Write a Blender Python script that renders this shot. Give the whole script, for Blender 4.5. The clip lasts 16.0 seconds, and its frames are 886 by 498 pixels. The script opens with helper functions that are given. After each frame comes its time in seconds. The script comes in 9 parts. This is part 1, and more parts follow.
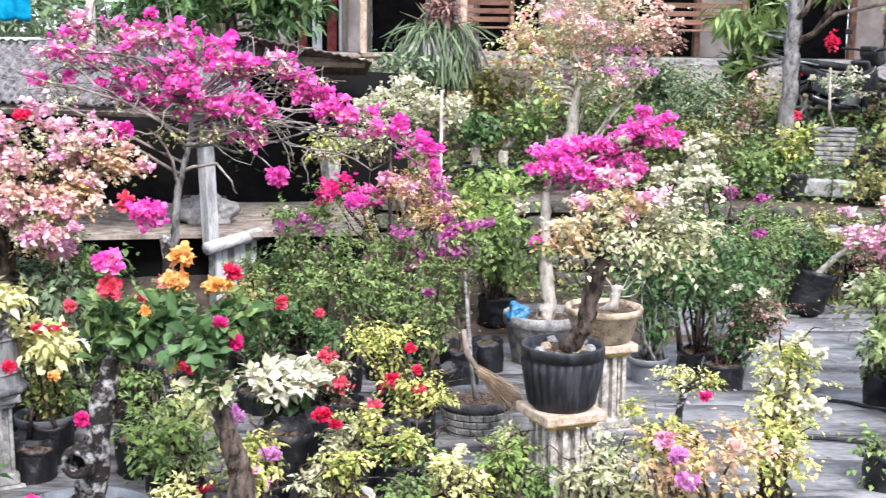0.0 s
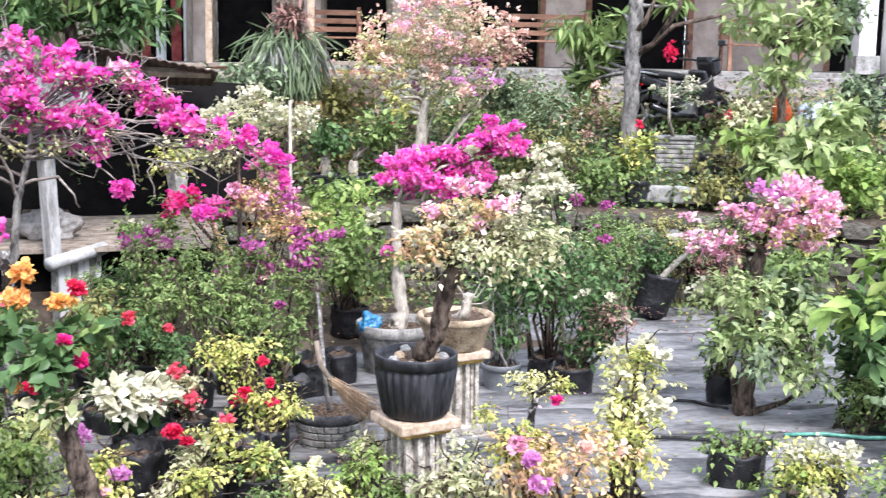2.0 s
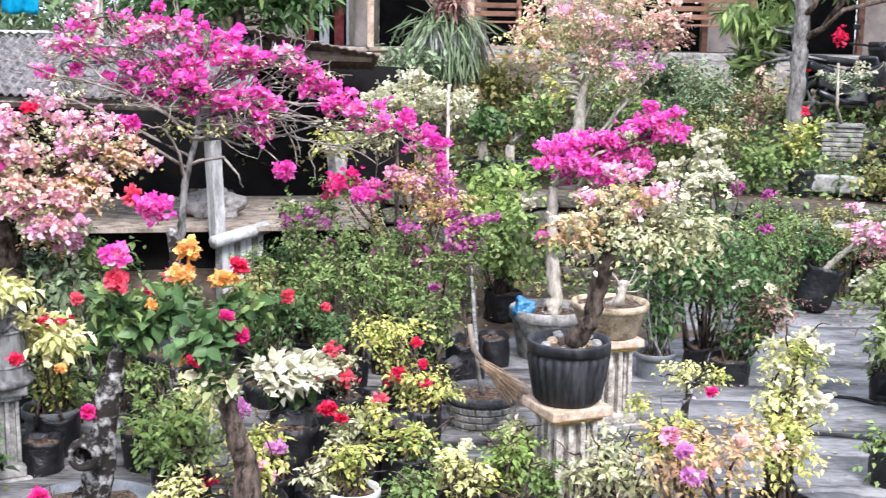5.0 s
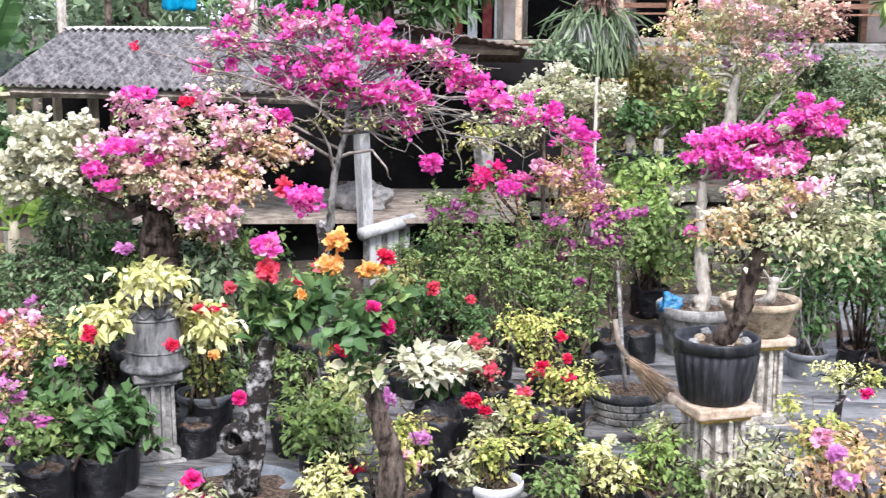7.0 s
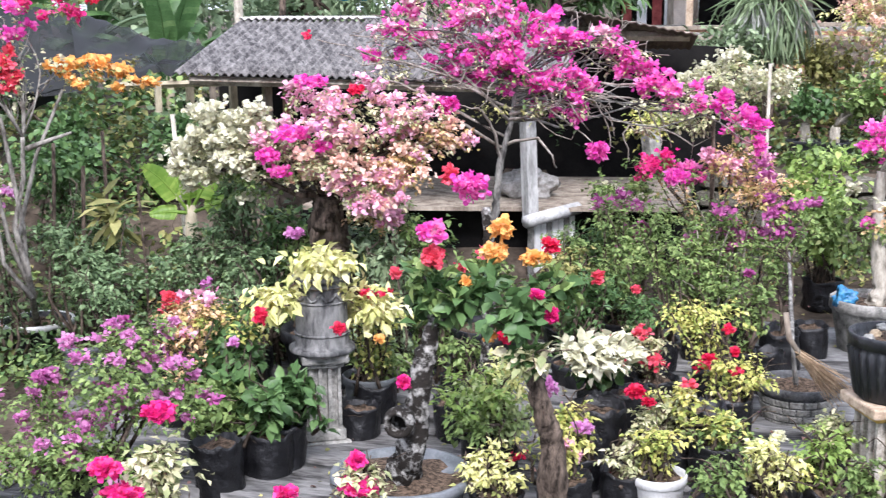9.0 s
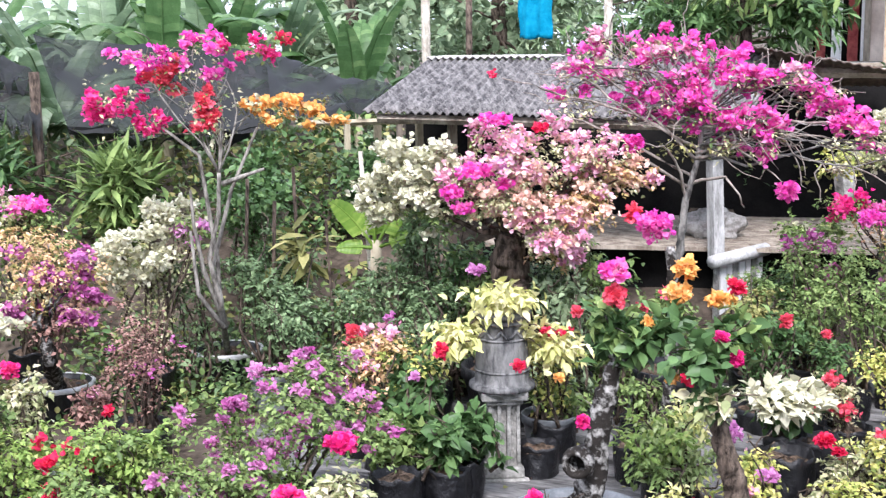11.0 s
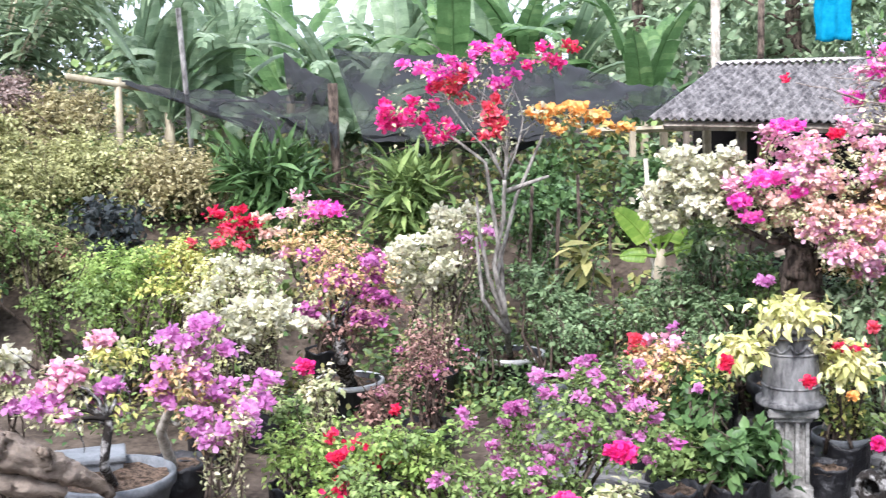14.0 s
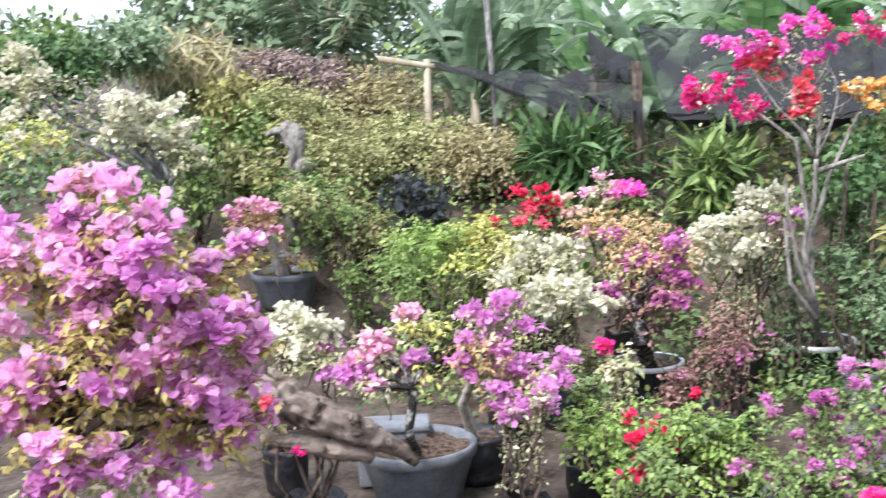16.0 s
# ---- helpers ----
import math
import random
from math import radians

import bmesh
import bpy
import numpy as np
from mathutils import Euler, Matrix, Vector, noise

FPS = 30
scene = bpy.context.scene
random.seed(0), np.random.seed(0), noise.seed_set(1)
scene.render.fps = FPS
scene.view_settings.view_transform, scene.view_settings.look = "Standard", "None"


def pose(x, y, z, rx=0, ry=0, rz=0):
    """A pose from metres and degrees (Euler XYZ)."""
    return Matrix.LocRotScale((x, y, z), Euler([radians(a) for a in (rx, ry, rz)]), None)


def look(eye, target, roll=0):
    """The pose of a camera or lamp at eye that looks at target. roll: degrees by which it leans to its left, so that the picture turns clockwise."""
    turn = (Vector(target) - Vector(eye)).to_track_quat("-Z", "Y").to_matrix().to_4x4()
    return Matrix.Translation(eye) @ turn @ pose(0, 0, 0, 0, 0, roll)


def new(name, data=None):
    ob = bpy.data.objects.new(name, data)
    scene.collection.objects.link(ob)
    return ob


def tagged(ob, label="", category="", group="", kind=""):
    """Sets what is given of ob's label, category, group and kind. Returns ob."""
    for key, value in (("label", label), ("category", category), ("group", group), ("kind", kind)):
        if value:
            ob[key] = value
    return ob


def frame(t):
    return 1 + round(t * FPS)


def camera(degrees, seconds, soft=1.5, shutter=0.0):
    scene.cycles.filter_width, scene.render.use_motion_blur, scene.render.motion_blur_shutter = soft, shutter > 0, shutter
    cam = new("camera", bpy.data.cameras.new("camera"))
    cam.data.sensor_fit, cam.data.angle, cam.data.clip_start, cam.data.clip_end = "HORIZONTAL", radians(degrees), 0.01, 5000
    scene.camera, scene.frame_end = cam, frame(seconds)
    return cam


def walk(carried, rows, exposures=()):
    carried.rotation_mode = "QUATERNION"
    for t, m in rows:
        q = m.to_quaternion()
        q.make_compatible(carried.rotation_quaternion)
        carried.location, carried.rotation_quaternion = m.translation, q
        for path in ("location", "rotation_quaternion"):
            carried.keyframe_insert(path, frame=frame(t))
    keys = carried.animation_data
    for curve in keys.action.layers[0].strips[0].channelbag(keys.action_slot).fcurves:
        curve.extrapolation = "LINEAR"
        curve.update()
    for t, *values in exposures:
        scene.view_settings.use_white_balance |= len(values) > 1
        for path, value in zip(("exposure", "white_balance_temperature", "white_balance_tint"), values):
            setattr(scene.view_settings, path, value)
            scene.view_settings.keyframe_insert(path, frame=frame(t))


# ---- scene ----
# ---- camera and walk: the camera turns on the spot, standing on a bank above the nursery ----
EYE = 2.7
cam = camera(39.5, 16.0, soft=1.2, shutter=0.45)
ROWS = [  # seconds, yaw, pitch, roll
    (0, -0.00, -9.74, 0.87),
    (0.5, -2.04, -9.66, 0.79),
    (1, -3.40, -9.59, 0.95),
    (1.5, -5.33, -9.39, 1.14),
    (2, -6.97, -9.17, 0.98),
    (2.5, -8.98, -8.92, 0.87),
    (3, -8.52, -8.96, 0.87),
    (3.5, -6.24, -9.17, 1.08),
    (4, -3.68, -9.44, 1.09),
    (4.2, -2.90, -9.56, 1.08),
    (6.3, 4.69, -10.35, 0.74),
    (6.5, 5.17, -10.33, 0.66),
    (7, 7.15, -10.40, 0.47),
    (7.5, 8.77, -10.65, 0.30),
    (8, 10.79, -10.69, 0.13),
    (8.5, 12.55, -10.80, 0.00),
    (9, 14.91, -10.99, -0.14),
    (9.5, 17.04, -10.86, -0.47),
    (9.7, 18.36, -10.82, -0.52),
    (11.8, 25.69, -8.35, -0.78),
    (12, 26.48, -8.35, -0.85),
    (12.5, 28.66, -8.48, -0.91),
    (13, 30.91, -8.60, -1.19),
    (13.5, 34.38, -8.63, -1.38),
    (14, 36.69, -8.58, -1.73),
    (14.5, 39.92, -8.47, -2.06),
    (15, 43.85, -7.96, -2.78),
    (15.5, 46.95, -8.18, -3.04),
    (16, 50.79, -8.99, -2.92),
]


def level_pose(yaw, pitch, roll):
    a, b = radians(yaw), radians(pitch)
    eye = Vector((0, 0, EYE))
    way = Vector((-math.sin(a) * math.cos(b), math.cos(a) * math.cos(b), math.sin(b)))
    return look(eye, eye + way, roll)


walk(cam, [(t, level_pose(*turn)) for t, *turn in ROWS], exposures=[
    (t, stops + 0.05, 5900, 18) for t, stops in ((0.0, 1.38), (4.0, 1.40), (6.5, 1.28), (9.0, 1.28), (9.5, 1.45), (10.7, 1.40), (12.0, 1.31), (12.5, 1.36), (13.0, 1.44), (14.0, 1.52), (14.5, 1.43), (15.5, 1.44), (16.0, 1.36))])

# ---- world and light: a bright overcast day ----
world = bpy.data.worlds.new("overcast_sky")
scene.world = world
world.use_nodes = True
wn, wl = world.node_tree.nodes, world.node_tree.links
sky = wn.new("ShaderNodeTexSky")
sky.sky_type, sky.sun_disc = "NISHITA", False
sky.sun_elevation, sky.sun_rotation = radians(58), radians(200)
sky.dust_density, sky.air_density, sky.ozone_density = 6.0, 1.0, 1.0
haze = wn.new("ShaderNodeMix")
haze.data_type = "RGBA"
haze.inputs[0].default_value = 0.8
haze.inputs[7].default_value = (7.1, 7.7, 8.5, 1)
wl.new(sky.outputs[0], haze.inputs[6])
wl.new(haze.outputs[2], wn["Background"].inputs[0])
wn["Background"].inputs[1].default_value = 0.112

sun_data = bpy.data.lights.new("sun", "SUN")
sun_data.energy, sun_data.angle, sun_data.color = 2.5, radians(20), (1.0, 0.96, 0.9)
sun = new("sun", sun_data)
sun.matrix_world = look((4, -6, 14), (0, 6, 0))

# ---- materials ----
rng = np.random.default_rng(7)


def mat(name, base, rough=0.7, metal=0.0):
    m = bpy.data.materials.new(name)
    m.use_nodes = True
    b = m.node_tree.nodes["Principled BSDF"]
    b.inputs["Base Color"].default_value = (*base, 1)
    b.inputs["Roughness"].default_value = rough
    b.inputs["Metallic"].default_value = metal
    return m


def ramp(nodes, stops):
    r = nodes.new("ShaderNodeValToRGB")
    while len(r.color_ramp.elements) < len(stops):
        r.color_ramp.elements.new(0.5)
    for e, (p, c) in zip(r.color_ramp.elements, stops):
        e.position, e.color = p, (*c, 1)
    return r


def leafy(name, stops, rough=0.5, trans=0.28):
    """Leaf or petal: each leaf takes its own colour of the ramp, lets some light through."""
    m = bpy.data.materials.new(name)
    m.use_nodes = True
    n, l = m.node_tree.nodes, m.node_tree.links
    b, out = n["Principled BSDF"], n["Material Output"]
    g = n.new("ShaderNodeNewGeometry")
    r = ramp(n, stops)
    co = n.new("ShaderNodeTexCoord")
    drift = n.new("ShaderNodeTexNoise")
    drift.inputs["Scale"].default_value, drift.inputs["Detail"].default_value = 6, 2
    l.new(co.outputs["Object"], drift.inputs["Vector"])
    wide = n.new("ShaderNodeMapRange")
    wide.inputs[1].default_value, wide.inputs[2].default_value = 0.3, 0.7
    wide.inputs[3].default_value, wide.inputs[4].default_value = 0.02, 0.40
    l.new(drift.outputs[0], wide.inputs[0])
    both = n.new("ShaderNodeMath")
    both.operation = "MULTIPLY_ADD"
    both.inputs[1].default_value = 0.58
    l.new(g.outputs["Random Per Island"], both.inputs[0])
    l.new(wide.outputs[0], both.inputs[2])
    l.new(both.outputs[0], r.inputs[0])
    no = n.new("ShaderNodeTexNoise")
    no.inputs["Scale"].default_value = 45
    l.new(co.outputs["Object"], no.inputs["Vector"])
    hs = n.new("ShaderNodeHueSaturation")
    mr = n.new("ShaderNodeMapRange")
    mr.inputs[3].default_value, mr.inputs[4].default_value = 0.75, 1.25
    l.new(no.outputs[0], mr.inputs[0])
    l.new(mr.outputs[0], hs.inputs["Value"])
    l.new(r.outputs[0], hs.inputs["Color"])
    l.new(hs.outputs[0], b.inputs["Base Color"])
    b.inputs["Roughness"].default_value = rough
    b.inputs["Specular IOR Level"].default_value = 0.2
    tr = n.new("ShaderNodeBsdfTranslucent")
    l.new(hs.outputs[0], tr.inputs[0])
    mx = n.new("ShaderNodeMixShader")
    mx.inputs[0].default_value = trans
    l.new(b.outputs[0], mx.inputs[1])
    l.new(tr.outputs[0], mx.inputs[2])
    l.new(mx.outputs[0], out.inputs[0])
    return m


def grainy(name, dark, light, scale=8.0, rough=0.8, bump=0.3, stretch=(1, 1, 1), fine=60.0, metal=0.0, low=0.35, high=0.65, per_piece=0.0, space="Object"):
    """Two scales of noise between two colours, with relief."""
    m = bpy.data.materials.new(name)
    m.use_nodes = True
    n, l = m.node_tree.nodes, m.node_tree.links
    b = n["Principled BSDF"]
    co = n.new("ShaderNodeTexCoord")
    mp = n.new("ShaderNodeMapping")
    mp.inputs["Scale"].default_value = stretch
    l.new(co.outputs[space], mp.inputs[0])
    a, f = n.new("ShaderNodeTexNoise"), n.new("ShaderNodeTexNoise")
    a.inputs["Scale"].default_value, f.inputs["Scale"].default_value = scale, fine
    a.inputs["Detail"].default_value, f.inputs["Detail"].default_value = 8, 4
    a.inputs["Roughness"].default_value = 0.65
    l.new(mp.outputs[0], a.inputs["Vector"])
    l.new(mp.outputs[0], f.inputs["Vector"])
    add = n.new("ShaderNodeMath")
    add.operation = "MULTIPLY_ADD"
    add.inputs[1].default_value = 0.35
    l.new(f.outputs[0], add.inputs[0])
    l.new(a.outputs[0], add.inputs[2])
    sub = n.new("ShaderNodeMath")
    sub.operation = "SUBTRACT"
    sub.inputs[1].default_value = 0.175
    l.new(add.outputs[0], sub.inputs[0])
    r = ramp(n, [(low, dark), (high, light)])
    l.new(sub.outputs[0], r.inputs[0])
    last = r.outputs[0]
    if per_piece:
        oi = n.new("ShaderNodeObjectInfo")
        mr = n.new("ShaderNodeMapRange")
        mr.inputs[3].default_value, mr.inputs[4].default_value = 1 - per_piece, 1 + per_piece
        l.new(oi.outputs["Random"], mr.inputs[0])
        hs = n.new("ShaderNodeHueSaturation")
        l.new(mr.outputs[0], hs.inputs["Value"])
        l.new(last, hs.inputs["Color"])
        last = hs.outputs[0]
    l.new(last, b.inputs["Base Color"])
    b.inputs["Roughness"].default_value, b.inputs["Metallic"].default_value = rough, metal
    b.inputs["Specular IOR Level"].default_value = 0.12 if rough >= 0.8 else 0.4
    bp = n.new("ShaderNodeBump")
    bp.inputs["Strength"].default_value, bp.inputs["Distance"].default_value = bump, 0.02
    l.new(add.outputs[0], bp.inputs["Height"])
    l.new(bp.outputs[0], b.inputs["Normal"])
    return m


GREEN = leafy("leaf_green", [(0.0, (0.040, 0.067, 0.020)), (0.4, (0.142, 0.215, 0.066)), (0.8, (0.274, 0.362, 0.121)), (1.0, (0.479, 0.520, 0.221))], trans=0.26)
DEEP = leafy("leaf_deep_green", [(0.0, (0.020, 0.043, 0.015)), (0.5, (0.073, 0.140, 0.046)), (1.0, (0.168, 0.269, 0.098))], rough=0.4, trans=0.18)
BRIGHT = leafy("leaf_bright_green", [(0.0, (0.078, 0.141, 0.030)), (0.5, (0.269, 0.392, 0.097)), (1.0, (0.515, 0.572, 0.205))], trans=0.36)
YELLOW = leafy("leaf_yellow_variegated", [(0.0, (0.081, 0.126, 0.027)), (0.3, (0.315, 0.380, 0.094)), (0.65, (0.609, 0.570, 0.172)), (1.0, (0.777, 0.700, 0.312))], trans=0.30)
CREAM = leafy("leaf_cream_variegated", [(0.0, (0.104, 0.142, 0.059)), (0.35, (0.353, 0.384, 0.182)), (0.65, (0.593, 0.554, 0.341)), (1.0, (0.775, 0.734, 0.570))], trans=0.3)
PEACH = leafy("leaf_peach_variegated", [(0.0, (0.086, 0.103, 0.036)), (0.35, (0.419, 0.328, 0.116)), (0.7, (0.739, 0.475, 0.280)), (1.0, (0.920, 0.678, 0.562))])
OLIVE = leafy("leaf_olive", [(0.0, (0.064, 0.075, 0.024)), (0.5, (0.251, 0.249, 0.083)), (1.0, (0.502, 0.452, 0.187))], trans=0.22)
GREY = leafy("leaf_grey_green", [(0.0, (0.047, 0.071, 0.035)), (0.5, (0.168, 0.230, 0.120)), (1.0, (0.358, 0.437, 0.260))], trans=0.22)
SAGE = leafy("leaf_sage", [(0.0, (0.092, 0.100, 0.037)), (0.5, (0.367, 0.377, 0.158)), (1.0, (0.682, 0.650, 0.358))], trans=0.34)
MAROON = leafy("leaf_maroon", [(0.0, (0.071, 0.043, 0.032)), (0.5, (0.269, 0.146, 0.120)), (1.0, (0.470, 0.302, 0.240))], trans=0.22)
GOLD = leafy("leaf_golden_olive", [(0.0, (0.088, 0.080, 0.023)), (0.45, (0.346, 0.291, 0.093)), (0.8, (0.567, 0.457, 0.178)), (1.0, (0.734, 0.624, 0.337))], trans=0.36)
PALE = leafy("leaf_pale_green", [(0.0, (0.087, 0.134, 0.043)), (0.4, (0.285, 0.373, 0.144)), (0.8, (0.502, 0.565, 0.276)), (1.0, (0.752, 0.780, 0.508))], trans=0.34)
LEMON = leafy("leaf_lemon", [(0.0, (0.296, 0.346, 0.112)), (0.4, (0.570, 0.565, 0.209)), (0.8, (0.775, 0.737, 0.409)), (1.0, (0.855, 0.830, 0.618))])
BRONZE = leafy("leaf_bronze_olive", [(0.0, (0.112, 0.096, 0.044)), (0.5, (0.399, 0.355, 0.182)), (1.0, (0.691, 0.628, 0.391))], trans=0.34)
DRYPINK = leafy("leaf_faded_pink", [(0.0, (0.15, 0.11, 0.09)), (0.5, (0.32, 0.24, 0.21)), (1.0, (0.55, 0.46, 0.42))])
ASH = leafy("leaf_ash", [(0.0, (0.13, 0.14, 0.11)), (0.5, (0.28, 0.29, 0.25)), (1.0, (0.52, 0.52, 0.48))])
TEAL = leafy("leaf_blue_green", [(0.0, (0.032, 0.056, 0.024)), (0.5, (0.13, 0.20, 0.088)), (1.0, (0.28, 0.37, 0.19))], trans=0.22)
BLACKISH = leafy("leaf_blackish_purple", [(0.0, (0.015, 0.018, 0.018)), (0.6, (0.04, 0.05, 0.05)), (1.0, (0.12, 0.13, 0.12))])
# lightened: aerial haze is put into this leaf colour
BANANA = leafy("leaf_banana_hazed", [(0.0, (0.10, 0.16, 0.09)), (0.6, (0.24, 0.33, 0.19)), (1.0, (0.48, 0.56, 0.40))], rough=0.45, trans=0.4)
BANANA_DARK = leafy("leaf_banana_dark", [(0.0, (0.05, 0.11, 0.035)), (0.6, (0.12, 0.22, 0.08)), (1.0, (0.26, 0.38, 0.15))], rough=0.4, trans=0.4)
YOUNG = leafy("leaf_young_banana", [(0.0, (0.10, 0.20, 0.025)), (0.5, (0.18, 0.30, 0.05)), (1.0, (0.32, 0.42, 0.09))], rough=0.35, trans=0.4)
# far leaves, paled by distance haze mixed into the colour
FAR = leafy("leaf_far_hazed", [(0.0, (0.075, 0.116, 0.060)), (0.5, (0.195, 0.275, 0.150)), (1.0, (0.450, 0.522, 0.330))])

MAGENTA = leafy("bract_magenta", [(0.0, (0.620, 0.027, 0.353)), (0.4, (0.800, 0.096, 0.483)), (0.75, (0.880, 0.273, 0.594)), (1.0, (0.900, 0.683, 0.724))], trans=0.5)
HOT = leafy("bract_hot_pink", [(0.0, (0.58, 0.015, 0.17)), (0.5, (0.80, 0.04, 0.27)), (1.0, (0.86, 0.20, 0.42))], trans=0.4)
RED = leafy("bract_red", [(0.0, (0.50, 0.01, 0.05)), (0.5, (0.74, 0.025, 0.10)), (1.0, (0.84, 0.13, 0.20))], trans=0.4)
CORAL = leafy("bract_coral", [(0.0, (0.620, 0.045, 0.088)), (0.5, (0.800, 0.108, 0.163)), (1.0, (0.860, 0.252, 0.312))], trans=0.4)
ORANGE = leafy("bract_orange", [(0.0, (0.76, 0.33, 0.06)), (0.6, (0.86, 0.50, 0.16)), (1.0, (0.90, 0.64, 0.34))])
LILAC = leafy("bract_lilac", [(0.0, (0.513, 0.155, 0.428)), (0.5, (0.703, 0.310, 0.605)), (1.0, (0.817, 0.516, 0.725))], trans=0.5)
MAUVE = leafy("bract_mauve", [(0.0, (0.459, 0.124, 0.353)), (0.5, (0.636, 0.249, 0.494)), (1.0, (0.724, 0.432, 0.617))], trans=0.45)
ORCHID = leafy("bract_orchid", [(0.0, (0.656, 0.272, 0.524)), (0.5, (0.825, 0.450, 0.664)), (1.0, (0.900, 0.691, 0.776))], trans=0.5)
PURPLE = leafy("bract_purple", [(0.0, (0.304, 0.051, 0.207)), (0.5, (0.464, 0.119, 0.326)), (1.0, (0.560, 0.255, 0.429))])
PINK = leafy("bract_pink", [(0.0, (0.647, 0.202, 0.382)), (0.5, (0.784, 0.426, 0.551)), (1.0, (0.843, 0.672, 0.678))])
BLUSH = leafy("bract_blush", [(0.0, (0.680, 0.371, 0.323)), (0.5, (0.803, 0.556, 0.456)), (1.0, (0.865, 0.721, 0.570))])
WHITE = leafy("bract_white", [(0.0, (0.463, 0.464, 0.296)), (0.5, (0.638, 0.617, 0.448)), (1.0, (0.721, 0.707, 0.583))])

BARK = grainy("bark_brown", (0.022, 0.017, 0.013), (0.17, 0.13, 0.10), 22, 0.95, 1.0, (1, 1, 0.35), fine=50, low=0.38, high=0.66)
BARK_PALE = grainy("bark_pale", (0.20, 0.18, 0.14), (0.52, 0.48, 0.40), 16, 0.85, 0.6, (1, 1, 0.4))
BARK_GREY = grainy("bark_grey", (0.045, 0.043, 0.04), (0.28, 0.27, 0.245), 14, 0.9, 0.8, (1, 1, 0.4))
TWIG = grainy("bark_twig", (0.09, 0.075, 0.06), (0.34, 0.30, 0.26), 16, 0.85, 0.5, (1, 1, 0.4))
LIMB = grainy("bark_grey_tan", (0.06, 0.054, 0.046), (0.32, 0.30, 0.26), 14, 0.9, 0.8, (1, 1, 0.4))
BARK_DARK = grainy("bark_dark_lichen", (0.022, 0.019, 0.016), (0.40, 0.39, 0.36), 13, 0.9, 1.0, fine=42, low=0.50, high=0.68)
DRIFT = grainy("driftwood", (0.05, 0.038, 0.028), (0.34, 0.28, 0.22), 14, 0.9, 1.0, (1, 0.25, 0.4), fine=45)
SOIL = grainy("potting_soil", (0.028, 0.021, 0.014), (0.17, 0.12, 0.085), 30, 0.95, 1.0)
PLASTIC = grainy("black_plastic", (0.008, 0.009, 0.011), (0.055, 0.057, 0.06), 14, 0.45, 0.4, (1, 1, 0.3), low=0.44, high=0.76)
BAG = grainy("black_polybag", (0.003, 0.003, 0.004), (0.012, 0.012, 0.013), 9, 0.36, 1.0, fine=22)
PLASTIC_GREY = grainy("grey_plastic", (0.10, 0.11, 0.115), (0.20, 0.21, 0.215), 6, 0.5, 0.2)
BASIN = grainy("slate_basin", (0.07, 0.08, 0.085), (0.17, 0.18, 0.19), 6, 0.45, 0.15)
CONCRETE = grainy("weathered_concrete", (0.10, 0.10, 0.09), (0.36, 0.35, 0.32), 9, 0.9, 0.5)
CONCRETE_DARK = grainy("urn_concrete", (0.035, 0.036, 0.038), (0.14, 0.14, 0.14), 8, 0.85, 0.5)
URNSTONE = grainy("urn_stone", (0.045, 0.045, 0.046), (0.22, 0.218, 0.21), 12, 0.85, 0.6, (1, 1, 0.4), fine=40)
PLASTER = grainy("flaking_white_paint", (0.14, 0.125, 0.10), (0.58, 0.54, 0.47), 12, 0.8, 0.4)
CAPSTONE = grainy("sandy_cap", (0.24, 0.17, 0.11), (0.55, 0.44, 0.33), 10, 0.85, 0.5)
OCHRE = grainy("ochre_band", (0.34, 0.22, 0.06), (0.62, 0.42, 0.12), 14, 0.8, 0.4)
ANTIQUE = grainy("antique_tan_pot", (0.13, 0.095, 0.055), (0.50, 0.40, 0.27), 9, 0.75, 0.7)
WHITEPOT = grainy("white_glaze", (0.52, 0.52, 0.50), (0.78, 0.78, 0.76), 6, 0.4, 0.15)
MATCLOTH = grainy("grey_ground_mat", (0.040, 0.041, 0.042), (0.255, 0.255, 0.25), 2.4, 0.75, 1.0, (0.6, 1.3, 1), fine=22, low=0.33, high=0.67)
MATDIRTY = grainy("dirty_ground_mat", (0.026, 0.025, 0.024), (0.26, 0.255, 0.245), 3.2, 0.85, 1.0, (0.4, 1.6, 1), fine=26, low=0.38, high=0.72)
PAVING = grainy("worn_paving", (0.07, 0.063, 0.053), (0.24, 0.225, 0.205), 2.5, 0.9, 0.6, fine=20)
DIRT = grainy("garden_soil", (0.026, 0.020, 0.015), (0.12, 0.095, 0.072), 2.2, 0.95, 1.0, fine=22)
STONE = grainy("mossy_stone", (0.035, 0.033, 0.024), (0.17, 0.16, 0.13), 7, 0.9, 0.8, per_piece=0.3)
SLAB = grainy("grey_slab", (0.17, 0.17, 0.155), (0.42, 0.415, 0.39), 6, 0.85, 0.6, fine=30)
FIBRO = grainy("fibre_cement_roof", (0.049, 0.046, 0.047), (0.254, 0.240, 0.228), 17, 0.9, 0.6, (1.0, 0.6, 0.6), fine=70, low=0.38, high=0.70)
FIBRO_PALE = grainy("pale_roof_sheet", (0.246, 0.232, 0.220), (0.541, 0.520, 0.486), 9, 0.85, 0.4, fine=40)
RUST = grainy("dark_rusty_sheet", (0.03, 0.022, 0.018), (0.13, 0.09, 0.07), 5, 0.7, 0.4)
WOOD = grainy("weathered_wood", (0.14, 0.11, 0.085), (0.40, 0.35, 0.28), 7, 0.8, 0.5, (1, 1, 0.2))
WOOD_GREY = grainy("grey_painted_post", (0.20, 0.20, 0.19), (0.50, 0.50, 0.48), 11, 0.8, 0.5, (1, 1, 0.3))
